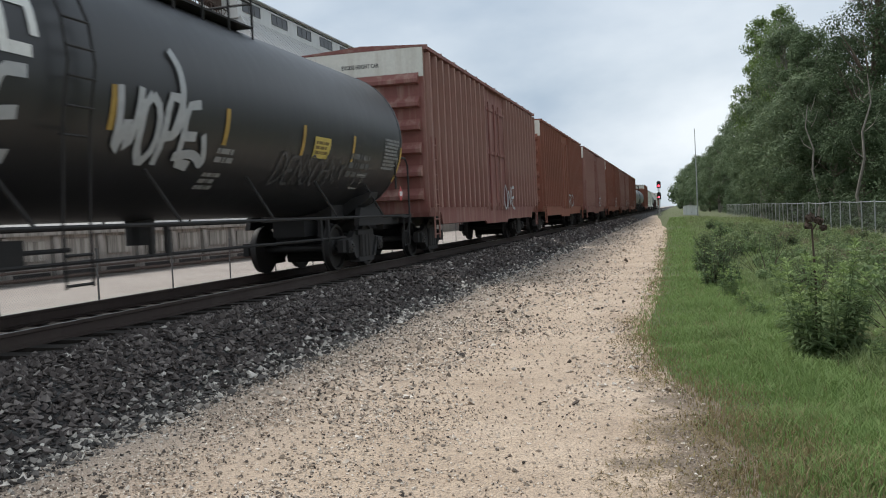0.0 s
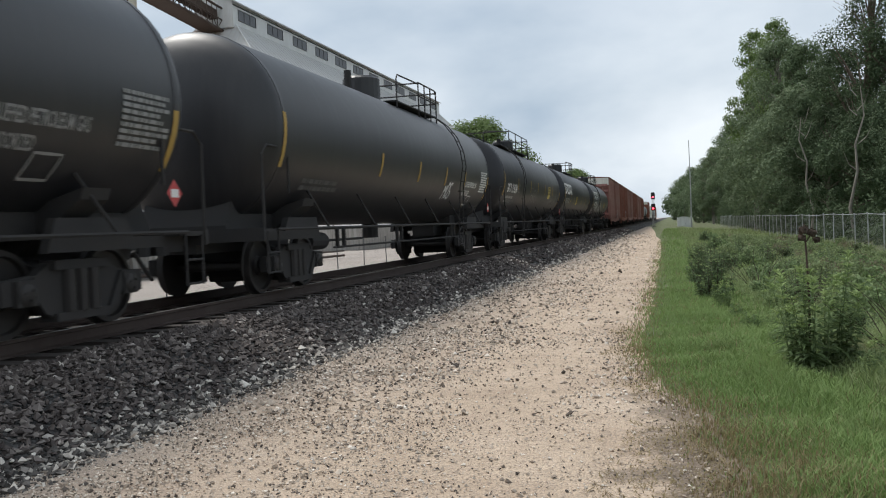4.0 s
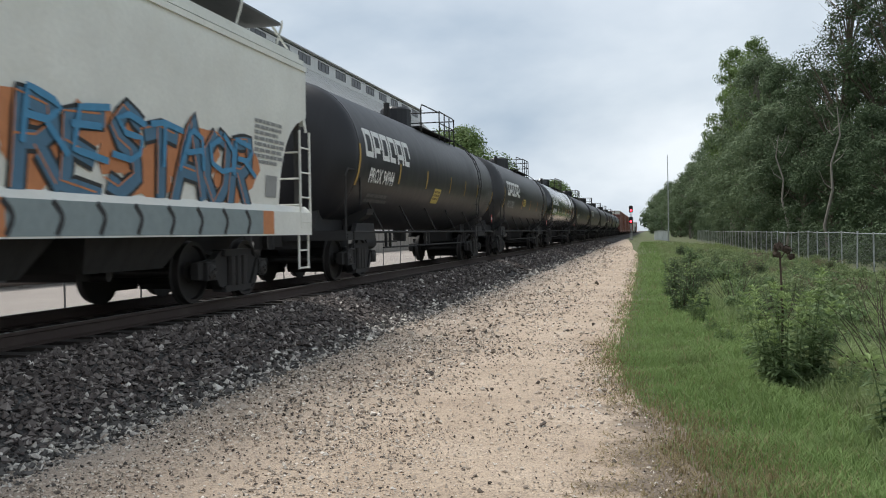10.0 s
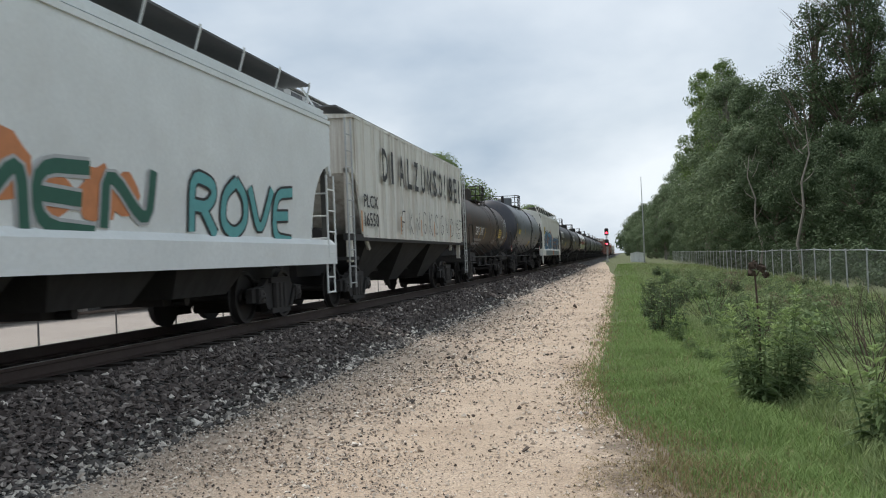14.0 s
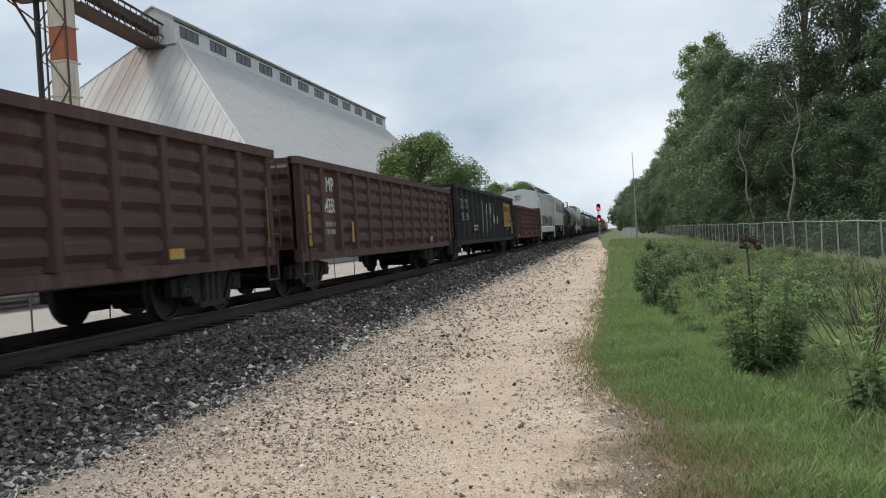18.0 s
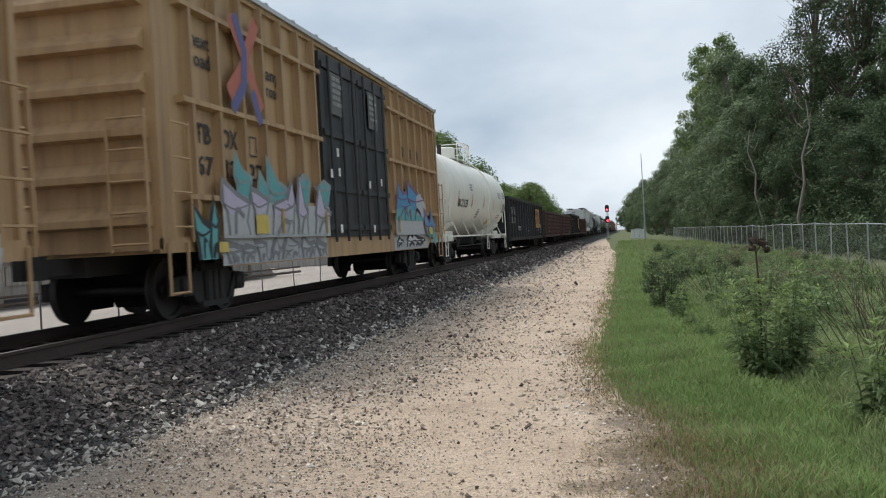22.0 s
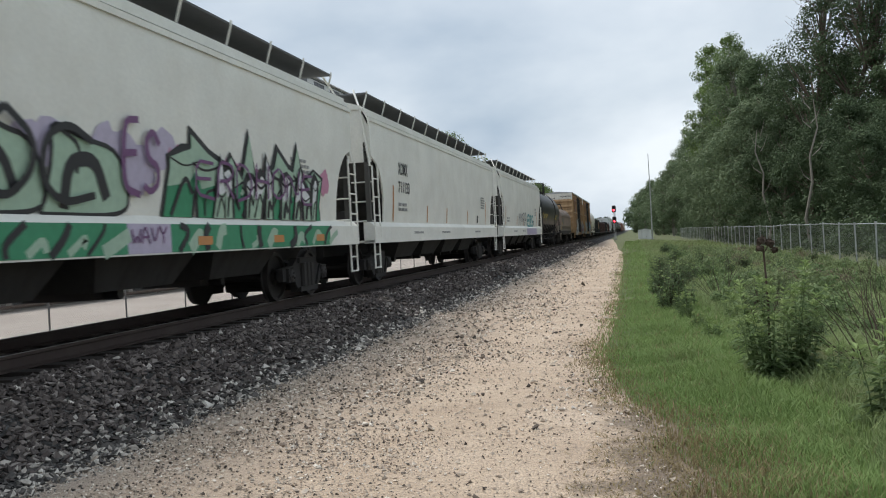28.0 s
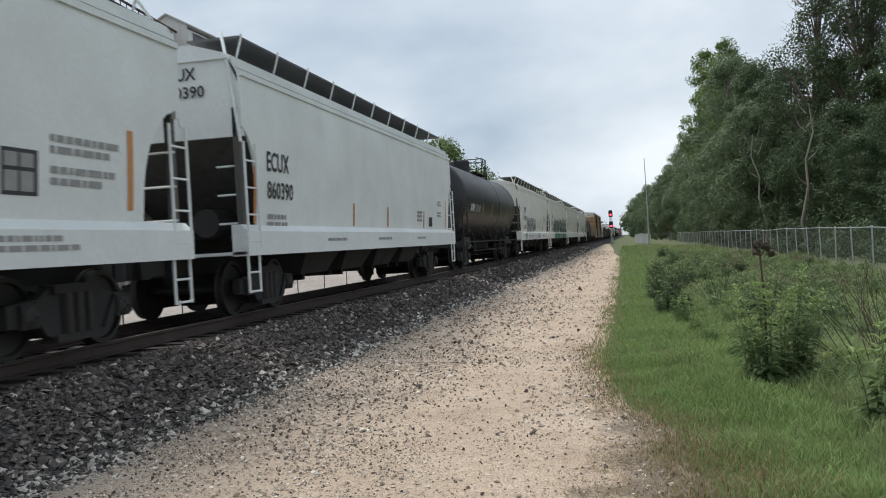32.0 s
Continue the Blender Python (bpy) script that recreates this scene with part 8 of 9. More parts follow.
    c, sf, zc = tank_car(17.2, 1.55, M_BLACK, "black tank car with white reporting marks and yellow strips", strips=strip_set((-4.5, -1.6, 1.1, 3.65), 2.25) + [(-7.5, 2.05, 0.95)], platform=(-1.2, 3.4), shift=1.0)
    stencil(c, "GATX", -6.58, 2.1, 0.34, M_LETTERWHITE, sf, width=0.85)
    stencil(c, "219757", -5.6, 2.1, 0.34, M_LETTERWHITE, sf, width=1.08)
    outline_box(c, -4.33, 2.1, 0.2, 0.3, M_LETTERGREY, sf)
    bars(c, -6.5, 1.85, 1.7, 2, 0.09, M_LETTERDIM, sf, 5)
    graffiti(c, -3.2, -1.9, 1.55, 1.9, "dim", None, 44, sf, text="NON", thick=0.06)
    notice(c, 6.5, 7.2, 2.16, 2.55, sf, 8)
    tank_print(c, sf, 9.6, -8.3, 41, True, True)
    set_car(c, -91.8, -74.1)
    c, sf, zc = tank_car(18.0, 1.55, M_GLOSSBLACK, "clean glossy black tank car with white company mark", strips=strip_set((-3.25, -0.45, 2.25, 4.4, 6.55), 2.16), side_ladder=5.2, platform=(-0.6, 4.4), shift=1.2, seam=(-1.8, 3.3))
    logo_letters(c, -6.7, 2.68, 0.60, sf)
    stencil(c, "PROX 95344", -6.4, 2.14, 0.32, M_LETTERWHITE, sf, width=1.95)
    bars(c, -6.3, 1.95, 1.8, 2, 0.1, M_LETTERGREY, sf, 5)
    outline_box(c, -3.05, 2.12, 0.26, 0.34, M_LETTERWHITE, sf)
    stencil(c, "C", -2.98, 2.2, 0.14, M_LETTERWHITE, sf)
    tank_print(c, sf, 10.2, -7.8, 51)
    set_car(c, -110.8, -93.0)
    c, sf, zc = tank_car(17.0, 1.55, M_DUSTYBLACK, "dull black tank car with cream company mark and yellow notice", strips=strip_set((-1.55, 1.35, 4.2, 7.0), 2.06), strip_mat=M_ORANGESTRIP, side_ladder=5.3, platform=(0.0, 4.6), shift=0.9)
    logo_letters(c, -6.15, 2.55, 0.60, sf)
    stencil(c, "PROX 32882", -5.9, 2.05, 0.29, M_LETTERGREY, sf, width=1.85)
    notice(c, -1.2, -0.4, 2.2, 2.53, sf, 11)
    bars(c, -1.3, 1.98, 0.7, 3, 0.05, M_LETTERDIM, sf, 12)
    tank_print(c, sf, 9.4, -7.6, 61, True, True)
    set_car(c, -129.1, -111.6)
    c, sf, zc = tank_car(17.3, 1.55, M_BLACK, "black tank car with white company mark and yellow notice", strips=strip_set((-4.2, -1.5, 1.4, 3.6, 5.7), 2.17), side_ladder=4.9, platform=(-0.3, 4.2), shift=0.75)
    logo_letters(c, -6.85, 2.62, 0.60, sf)
    stencil(c, "PROX 94944", -6.45, 2.1, 0.32, M_LETTERWHITE, sf, width=1.85)
    notice(c, -0.4, 0.36, 1.83, 2.23, sf, 9)
    tank_print(c, sf, 9.4, -7.9, 71, True, True)
    set_car(c, -147.2, -129.7)


def middle_cars():
    sill = lambda z: 1.592
    c, sf, top = covered_hopper(17.2, M_HOPPER, "pale grey covered hopper with blue and orange graffiti")
    sticker(c, "mark_panel", -7.05, -5.95, 2.58, 3.10, M_STICKER, sf, 0.012, 3, "yellow reporting mark panel")
    stencil(c, "UTCX", -6.92, 2.70, 0.27, M_LETTERBLACK, sf, lift=0.018, width=0.85)
    stencil(c, "53397", -6.95, 2.1, 0.32, M_LETTERBLACK, sf, width=1.0)
    bars(c, -6.95, 1.82, 0.9, 2, 0.09, M_LETTERGREY, sf, 3)
    stencil_end(c, "UTCX", -8.6 + 0.12, 3.78, 0.16, x=0.5, width=0.5)
    stencil_end(c, "53397", -8.6 + 0.12, 3.55, 0.16, x=0.5, width=0.6)
    haze(c, -6.0, 0.2, 1.6, 2.7, "orange", 4, sf, 16)
    haze(c, 1.4, 6.6, 1.5, 2.3, "orange", 5, sf, 15)
    graffiti(c, -6.0, -0.1, 1.46, 2.70, "blue", "black", 15, sf, None, text="DESTRO", thick=0.23, shine="white", soft=0, wob=0.07)
    graffiti(c, 1.5, 6.7, 1.44, 2.42, "slate_blue", "black", 16, sf, None, text="RESTAOR", thick=0.19, shine="orange", wob=0.08, soft=0)
    graffiti(c, 1.55, 6.75, 1.85, 2.40, "blue", None, 17, sf, None, text="RESTAOR", thick=0.14, lift=0.034, wob=0.09, soft=0)
    bars(c, 6.75, 2.70, 1.1, 8, 0.055, M_LETTERGREY, sf, 33)
    sticker(c, "stencil_panel", 7.2, 7.62, 1.58, 1.92, M_LETTERGREY, sf)
    graffiti(c, 0.2, 1.2, 1.55, 2.3, "white", "black", 17, sf, None, text="RY", thick=0.16)
    for a, b, k in ((-6.3, 0.1, "slate"), (0.1, 1.3, "orange"), (1.3, 6.9, "slate"), (6.9, 7.3, "orange")):
        sticker(c, "spray_base", a, b, 1.0, 1.36, SPRAY[k], sill, 0.004, 2, "flat spray-painted colour")
    bm = bmesh.new()
    for i in range(18):
        y = -5.9 + i * 0.72
        stroke(bm, rounded([(y, 1.01), (y + 0.12, 1.2), (y - 0.05, 1.35)], 2), 0.07, sill, 0.009)
    part("spray_outline", bm, SPRAY["black"], c)
    set_car(c, -165.4, -148.2)
    c, sf, zc = tank_car(14.5, 1.55, M_GREYTANK, "faded grey tank car with dark navy end", strips=[(4.75, 2.24, 0.44), (-1.6, 2.2, 0.5)], side_ladder=0.4, platform=(-1.9, 0.9), seam=(-2.9, 2.2), shift=0.9)
    bm = bmesh.new()
    th = [radians(a) for a in (3, 12, 24, 36, 48, 60, 72, 82, 90)]
    revolve(bm, [(-6.354 + 0.62 * (1 - math.cos(a)), 1.556 * math.sin(a)) for a in th] + [(-4.9, 1.557), (-4.88, 1.54)], 1, 44, (0, 0, zc))
    part("painted_end", bm, M_NAVYTANK, c, "dark navy painted end section", smooth=True)
    sticker(c, "mark_panel", -4.9, -4.0, 2.09, 2.85, M_NAVYTANK, sf, 0.008, 4)
    bars(c, -4.85, 2.25, 0.95, 1, 0.26, M_STICKER, lambda z: sf(z) + 0.004, 5)
    notice(c, 1.55, 2.2, 1.62, 1.92, sf, 15)
    tank_print(c, sf, 8.1, -6.35, 81, False)
    set_car(c, -182.1, -166.5)
    c, sf, zc = tank_car(13.1, 1.30, M_BROWNTANK, "rust-topped black tank car with white marks and yellow notice", strips=strip_set((-2.1, -0.6, 2.47, 4.67), 1.84), side_ladder=1.9, platform=(-1.2, 1.3), seam=(0.4, 1.2), shift=0.65)
    stencil(c, "TGAX", -3.16, 1.98, 0.34, M_LETTERWHITE, sf, width=0.92)
    stencil(c, "131437", -2.06, 1.98, 0.34, M_LETTERWHITE, sf, width=1.05)
    bars(c, -3.1, 1.72, 2.0, 2, 0.1, M_LETTERGREY, sf, 6)
    notice(c, 3.77, 4.57, 1.93, 2.35, sf, 16)
    graffiti(c, 5.3, 6.6, 2.52, 2.92, "white", None, 3, sf, text="CHBN", thick=0.09)
    bars(c, 5.35, 2.5, 1.1, 10, 0.035, M_LETTERGREY, sf, 26)
    sticker(c, "paper_label", 5.4, 5.7, 1.93, 2.07, M_LETTERWHITE, sf)
    sticker(c, "paper_label", 5.3, 5.95, 1.68, 1.82, M_LETTERGREY, sf)
    outline_box(c, 4.65, 1.5, 0.45, 0.3, M_LETTERGREY, sf, 0.06)
    bars(c, 2.2, 1.75, 0.8, 2, 0.06, M_LETTERGREY, sf, 27)
    sticker(c, "reflective_strip", 6.75, 6.86, 1.6, 2.3, M_YELLOW, sf, 0.01, 5)
    placard(c, 6.75, 1.4)
    set_car(c, -195.1, -182.9)
    c, sf, sp = ribbed_hopper(14.3, "chalky white ribbed hopper with black graffiti letters")
    for i, ch in enumerate("DIALZUNSO!8E1"):
        stencil(c, ch, -4.63 + 0.85 * i, 2.97, 0.84, M_LETTERBLACK, sp, "graffiti", 0.006, width=0.2 if ch in "I1!" else 0.5)
    stencil(c, "PLCX", -6.35, 2.25, 0.30, M_LETTERBLACK, sp, lift=0.006, width=1.2)
    stencil(c, "16550", -6.35, 1.82, 0.32, M_LETTERBLACK, sp, lift=0.006, width=1.2)
    for i, ch in enumerate("FKNGKSGVD"):
        graffiti(c, -2.95 + 0.85 * i, -2.45 + 0.85 * i, 1.72, 2.38, "black", None, 30 + i, sp, thick=0.055, text=ch if ch in GLYPHS else "R", lift=0.006)
    graffiti(c, 4.8, 5.9, 2.0, 2.35, "black", None, 31, sp, thick=0.08, text="NEST", lift=0.006)
    graffiti(c, 4.85, 5.6, 1.7, 1.9, "black", None, 32, sp, thick=0.1, text="DES", lift=0.006)
    for y in (-6.6, -3.0, -0.6, 1.2, 3.8):
        sticker(c, "reflective_strip", y, y + 0.1, 1.68, 2.15, M_ORANGESTRIP, sp, 0.004, 1)
    set_car(c, -209.8, -195.5)
    c, sf, top = covered_hopper(14.6, M_HOPPER2, "light grey covered hopper with green graffiti along the sill", bays=3)
    haze(c, -5.6, 0.6, 1.4, 2.2, "orange", 8, sf, 8)
    graffiti(c, -5.6, 0.6, 1.45, 2.25, "dark_green", "silver", 33, sf, None, text="SOMEN", thick=0.2)
    graffiti(c, 1.4, 5.4, 1.45, 2.25, "teal", "black", 34, sf, text="ROVE", thick=0.2)
    stencil_end(c, "MLPX", -7.3 + 0.12, 3.75, 0.2, x=-0.4)
    stencil_end(c, "27767", -7.3 + 0.12, 3.5, 0.2, x=-0.45)
    set_car(c, -225.4, -210.8)
    c, sf, sp = gondola(16.0, M_GONRED2, "maroon gondola heaped with scrap metal", 2.64, 14, load=7)
    stencil(c, "MP", -6.2, 2.0, 0.32, M_LETTERGREY, sf, width=0.5)
    stencil(c, "642127", -6.45, 1.6, 0.30, M_LETTERGREY, sf, width=1.0)
    bars(c, -6.4, 1.35, 1.0, 2, 0.09, M_LETTERGREY, sf, 2)
    sticker(c, "reflective_strip", -7.9, -7.4, 0.78, 0.94, M_YELLOW, sp, 0.01, 1)
    for y in (-3.2, 0.8, 4.7):
        sticker(c, "reflective_strip", y, y + 0.35, 0.90, 1.02, M_YELLOW, sp, 0.01, 1)
    stencil_end(c, "642127", -8.0 - 0.1, 2.38, 0.18, M_LETTERWHITE, x=0.1)
    set_car(c, -242.0, -226.0)

    def green_gondola(L, n1, n2, seed, rear, front, back=0.0):
        c, sf, sp = gondola(L, M_GONGREEN, "tall blackish-green gondola with yellow panel and slots below the rim", 2.95, 16, pressed=False, holes=True)
        h = L / 2
        for txt, y, z, cap, w in (("GN", -h + 0.57, 2.05, 0.40, 0.6), ("TX", -h + 1.6, 2.05, 0.40, 0.62), (n1, -h + 0.6, 1.6, 0.32, 0.62), (n2, -h + 1.65, 1.6, 0.32, 0.6)):
            stencil(c, txt, y, z, cap, M_LETTERGREY, sp, width=w, lift=0.004)
        bars(c, -h + 3.4, 1.35, 1.2, 2, 0.09, M_LETTERGREY, sp, seed)
        h -= back
        h -= 0.22
        sticker(c, "logo_panel", h - 4.2, h - 1.5, 1.36, 2.60, M_LOGOPANEL, sp, 0.004, 1, "scratched yellow logo panel")
        bm = bmesh.new()
        for a, b, z0, z1 in ((-4.13, -2.40, 2.18, 2.42), (-3.76, -3.50, 1.58, 2.18), (-2.94, -2.68, 1.58, 2.18)):
            patch(bm, sp, h + a, h + b, z0, z1, 0.009)
        stroke(bm, [(h - 2.38, 1.58), (h - 1.73, 2.42)], 0.17, sp, 0.0095)
        stroke(bm, [(h - 2.32, 2.42), (h - 1.75, 1.58)], 0.17, sp, 0.0099)
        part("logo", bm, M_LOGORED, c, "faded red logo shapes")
        bm = bmesh.new()
        scr = random.Random(seed + 9)
        for i in range(30):
            y, z = h - 4.1 + 2.5 * scr.random(), 1.42 + 1.05 * scr.random()
            q = [(y, z), (y + scr.uniform(-0.12, 0.12), z - scr.uniform(0.03, 0.12)), (y + scr.uniform(-0.15, 0.15), z - scr.uniform(0.1, 0.25))]
            stroke(bm, rounded(q, 2), scr.uniform(0.012, 0.035), sp, 0.0112 + 0.0002 * i)
        tagged(part("scratched_paint", bm, M_GONGREEN, c, "dark scratches through the panel"), kind="stuff")
        graffiti(c, h - 4.1, h - 2.4, 2.3, 2.58, "black", None, seed + 5, sp, text="M*RM", thick=0.07, lift=0.014)
        # rubbed-out paint between the posts: uneven grey and cream dabs
        rng = random.Random(seed)
        side = lambda z: sf(z) + 0.004
        if seed == 61:
            bm = bmesh.new()
            for i in range(26):
                y = h - 11.3 + 6.4 * rng.random()
                z, d = rng.uniform(1.5, 2.3), rng.uniform(0.2, 0.75)
                stroke(bm, rounded([(y, z), (y + rng.uniform(-0.08, 0.08), z - d * 0.5), (y + rng.uniform(-0.12, 0.12), z - d)], 2), rng.uniform(0.05, 0.13), side, 0.006 + 0.0004 * i)
            tagged(part("spray_smear", bm, SPRAY["grey"], c, "pale rubbed paint drips"), kind="stuff")
        for i in range(5 if seed != 61 else 0):
            y = h - 11.2 + 1.16 * i
            if i < 4:
                haze(c, y - 0.4, y + 0.45, 1.05, 2.3, ("grey", "slate", "grey", "dim")[i], seed + i, side, 4 - i // 2, 0.006)
                bm = bmesh.new()
                for k in range(4):
                    a = y + rng.uniform(-0.42, 0.3)
                    stroke(bm, rounded([(a, 1.05 + rng.random() * 0.3), (a + rng.uniform(-0.1, 0.2), 1.5), (a + rng.uniform(-0.1, 0.1), 1.9 + rng.random() * 0.4)]), rng.uniform(0.06, 0.2), side, 0.009 + 0.0006 * k)
                part("spray_smear", bm, SPRAY["dim" if i % 2 else "grey"], c, "rubbed grey paint smears")
        for a, z0, z1 in () if seed == 61 else ((-8.25, 1.98, 2.5), (-9.4, 2.0, 2.45), (-7.95, 1.5, 1.88), (-7.2, 1.56, 1.92), (-6.15, 1.53, 1.90)):
            sticker(c, "cream_patch", h + a - 0.25, h + a + 0.26, z0, z1, M_OFFWHITE, side, 0.014, 1, "cream painted-over square")
        graffiti(c, h - 8.05, h - 7.35, 1.1, 2.0, "silver", None, seed + 1, side, thick=0.04, text="S", lift=0.02)
        graffiti(c, h - 3.0, h - 2.7, 1.16, 1.3, "white", None, seed + 2, sp, thick=0.16, text="AR", lift=0.006)
        bars(c, h - 1.2, 1.5, 0.7, 4, 0.1, M_LETTERGREY, sp, seed)
        bm = bmesh.new()
        for a, b, z0, z1 in ((0, 0.34, 1.46, 1.49), (0, 0.34, 1.81, 1.84), (0, 0.03, 1.49, 1.81), (0.31, 0.34, 1.49, 1.81)):
            patch(bm, sp, h - 1.35 + a, h - 1.35 + b, z0, z1, 0.006)
        part("stencil_frame", bm, M_LETTERWHITE, c)
        set_car(c, rear, front)

    green_gondola(18.0, "295", "099", 51, -261.4, -243.4)
    for num, rear, front, dk, lab in (("643502", -277.5, -262.6, M_GONRED, "mineral-brown gondola with pressed side panels"), ("642771", -294.0, -278.6, M_GONRED, "rusty brown gondola with worn pressed panels and white mark")):
        c, sf, sp = gondola(front - rear, dk, lab, 2.64, 14)
        h = (front - rear) / 2
        stencil(c, "MP", -h + 1.65, 2.08, 0.31, M_LETTERWHITE, sf, width=0.52)
        stencil(c, num, -h + 1.40, 1.64, 0.31, M_LETTERWHITE, sf, width=1.0)
        bars(c, -h + 1.45, 1.35, 0.9, 2, 0.1, M_LETTERGREY, sf, 9)
        sticker(c, "reflective_strip", -h + 0.12, -h + 0.28, 0.97, 1.95, M_YELLOW, sp, 0.01, 1)
        sticker(c, "reflective_strip", -h + 2.95, -h + 3.08, 1.0, 1.45, M_YELLOW, sp, 0.01, 1)
        sticker(c, "reflective_strip", h - 3.6, h - 3.2, 0.90, 1.04, M_YELLOW, sp, 0.01, 1)
        sticker(c, "reflective_strip", h - 0.2, h - 0.12, 1.0, 2.0, M_YELLOW, sp, 0.01, 1)
        stencil_end(c, num, -h - 0.1, 2.38, 0.18, M_LETTERWHITE, x=0.1)
        set_car(c, rear, front)
    green_gondola(18.7, "295", "159", 61, -314.2, -295.5, 0.95)


def rear_cars():
    sill = lambda z: 1.592
    c, sf, zc = tank_car(15.4, 1.58, M_WHITETANK, "cream-white tank car with orange strips and white ladder", strips=strip_set((-5.4, -2.45, 0.45, 3.3, 5.65), 2.16), strip_mat=M_ORANGESTRIP, rail_mat=M_WHITETANK, gear_mat=M_WHITETANK, side_ladder=1.5, platform=(-1.6, 1.2))
    stencil(c, "RACX 51295", -5.2, 2.1, 0.30, M_LETTERBLACK, sf, width=1.9)
    for y, z, w, n in ((-3.0, 2.95, 0.8, 3), (-0.8, 2.05, 0.6, 4), (5.2, 1.9, 0.9, 2), (4.6, 2.9, 0.9, 3)):
        bars(c, y, z, w, n, 0.06, M_LETTERGREY, sf, 7)
    bars(c, 6.15, 2.46, 0.85, 9, 0.03, M_LETTERBLACK, sf, 44)
    bars(c, 6.15, 2.95, 0.8, 3, 0.07, M_LETTERGREY, sf, 45)
    sticker(c, "yellow_notice", 2.9, 3.6, 1.52, 1.75, M_STICKER, sf)
    set_car(c, -330.2, -314.8)

    def gold(n1, n2, n3, rear, front, end_words):
        L = front - rear
        h = L / 2
        c, sf, sp = gold_boxcar(L, "faded golden-yellow high boxcar with black double doors and graffiti")
        for txt, y, z, cap, w in (("TB", 0.78, 2.5, 0.29, 0.48), ("OX", 1.62, 2.5, 0.29, 0.55), (n1, 0.80, 2.05, 0.28, 0.5), (n2, 1.70, 2.05, 0.28, 0.42), (n3, 2.56, 2.05, 0.28, 0.5)):
            stencil(c, txt, -h + y, z, cap, M_LETTERBLACK, sf, width=w)
        for txt, y, z in (("next", 0.78, 3.86), ("load", 0.78, 3.58), ("any", 3.42, 3.80), ("road", 3.42, 3.52)):
            stencil(c, txt, -h + y, z, 0.22, M_LETTERBLACK, sf, width=0.58)
        y, z = -h + 2.3, 3.75
        bm = bmesh.new()
        stroke(bm, [(y - 0.6, z - 0.45), (y, z + 0.05), (y + 0.2, z + 0.4), (y + 0.55, z + 0.85)], 0.26, sp, 0.006)
        stroke(bm, [(y + 0.62, z - 0.55), (y + 0.1, z + 0.1), (y - 0.45, z + 0.75)], 0.24, sp, 0.008)
        part("emblem", bm, M_FADERED, c, "crossed arrow emblem in red")
        bm = bmesh.new()
        stroke(bm, [(y - 0.5, z - 0.68), (y - 0.05, z - 0.25), (y + 0.02, z + 0.3), (y - 0.3, z + 0.8)], 0.2, sp, 0.012)
        stroke(bm, [(y + 0.55, z - 0.78), (y + 0.25, z - 0.3)], 0.2, sp, 0.0125)
        part("emblem", bm, M_FADEBLUE, c, "crossed arrow emblem in blue")
        bars(c, -h + 1.7, 1.5, 0.6, 4, 0.06, M_LETTERBLACK, sf, 6)
        sticker(c, "notice", -h + 0.9, -h + 1.4, 0.94, 1.09, M_STICKER, sp, 0.004, 1)
        sticker(c, "reflective_strip", -h + 0.8, -h + 1.0, 1.16, 1.62, M_YELLOW, sf, 0.012, 1)
        for y in (-h + 3.45, -h + 5.7, 3.0, h - 2.4):
            sticker(c, "reflective_strip", y, y + 0.1, 1.2, 1.62, M_YELLOW, sp, 0.045, 1)
        for y, z in ((-2.2, 2.3), (-1.75, 2.75), (-1.7, 2.35), (-1.75, 1.2), (0.5, 2.2), (0.7, 1.2), (1.5, 2.3)):
            sticker(c, "door_label", y, y + 0.14, z, z + 0.17, M_LETTERWHITE, sp, 0.022, 1)
        for y in (-1.9, 0.75):
            sticker(c, "door_panel_print", y, y + 0.75, 3.6, 4.45, M_LETTERDIM, sp, 0.012, 1)
            bars(c, y + 0.08, 4.3, 0.6, 5, 0.08, M_LETTERGREY, lambda z: sp(z) + 0.012, 17)
        stencil_end(c, "EXCESS HEIGHT CAR", -h, 4.5, 0.13, x=-1.4, width=1.2)
        stencil_end(c, end_words, -h, 4.62, 0.15, x=0.3, width=1.1)
        outline_box(c, -h + 2.62, 2.45, 0.26, 0.3, M_LETTERBLACK, sf)
        set_car(c, rear, front)
        return c, sf, sp, h

    c, sf, sp, h = gold("67", "12", "27", -347.85, -331.05, "TBOX 671227")
    low = lambda z: 1.563
    spikes(c, -h + 1.6, -h + 6.1, 1.5, 2.4, ("slate", "teal"), 2, sp, 5, 0.006, 0.45)
    sticker(c, "spray_base", -h + 1.25, -h + 6.0, 1.14, 1.70, SPRAY["silver"], sp, 0.016, 1, "flat silver spray paint")
    sticker(c, "spray_base", -h + 1.35, -h + 6.0, 0.74, 1.15, SPRAY["silver"], low, 0.006, 1, "flat silver spray paint")
    spikes(c, -h + 1.5, -h + 6.0, 1.18, 2.18, ("grey", "silver", "lilac"), 9, sp, 6, 0.020, 0.55)
    spikes(c, -h + 1.6, -h + 6.0, 0.76, 1.14, ("grey", "silver"), 10, low, 9, 0.012, 0.6)
    spikes(c, -h + 0.55, -h + 1.25, 0.85, 1.75, ("black", "teal"), 12, sp, 2, 0.012, 0.6)
    sticker(c, "yellow_notice", -h + 2.35, -h + 2.85, 1.2, 1.5, M_STICKER, sp, 0.05, 1)
    # front corner: silver field with teal shapes and words above
    sticker(c, "spray_base", h - 5.6, h - 1.9, 1.12, 1.72, SPRAY["silver"], sp, 0.010, 1, "flat silver spray paint")
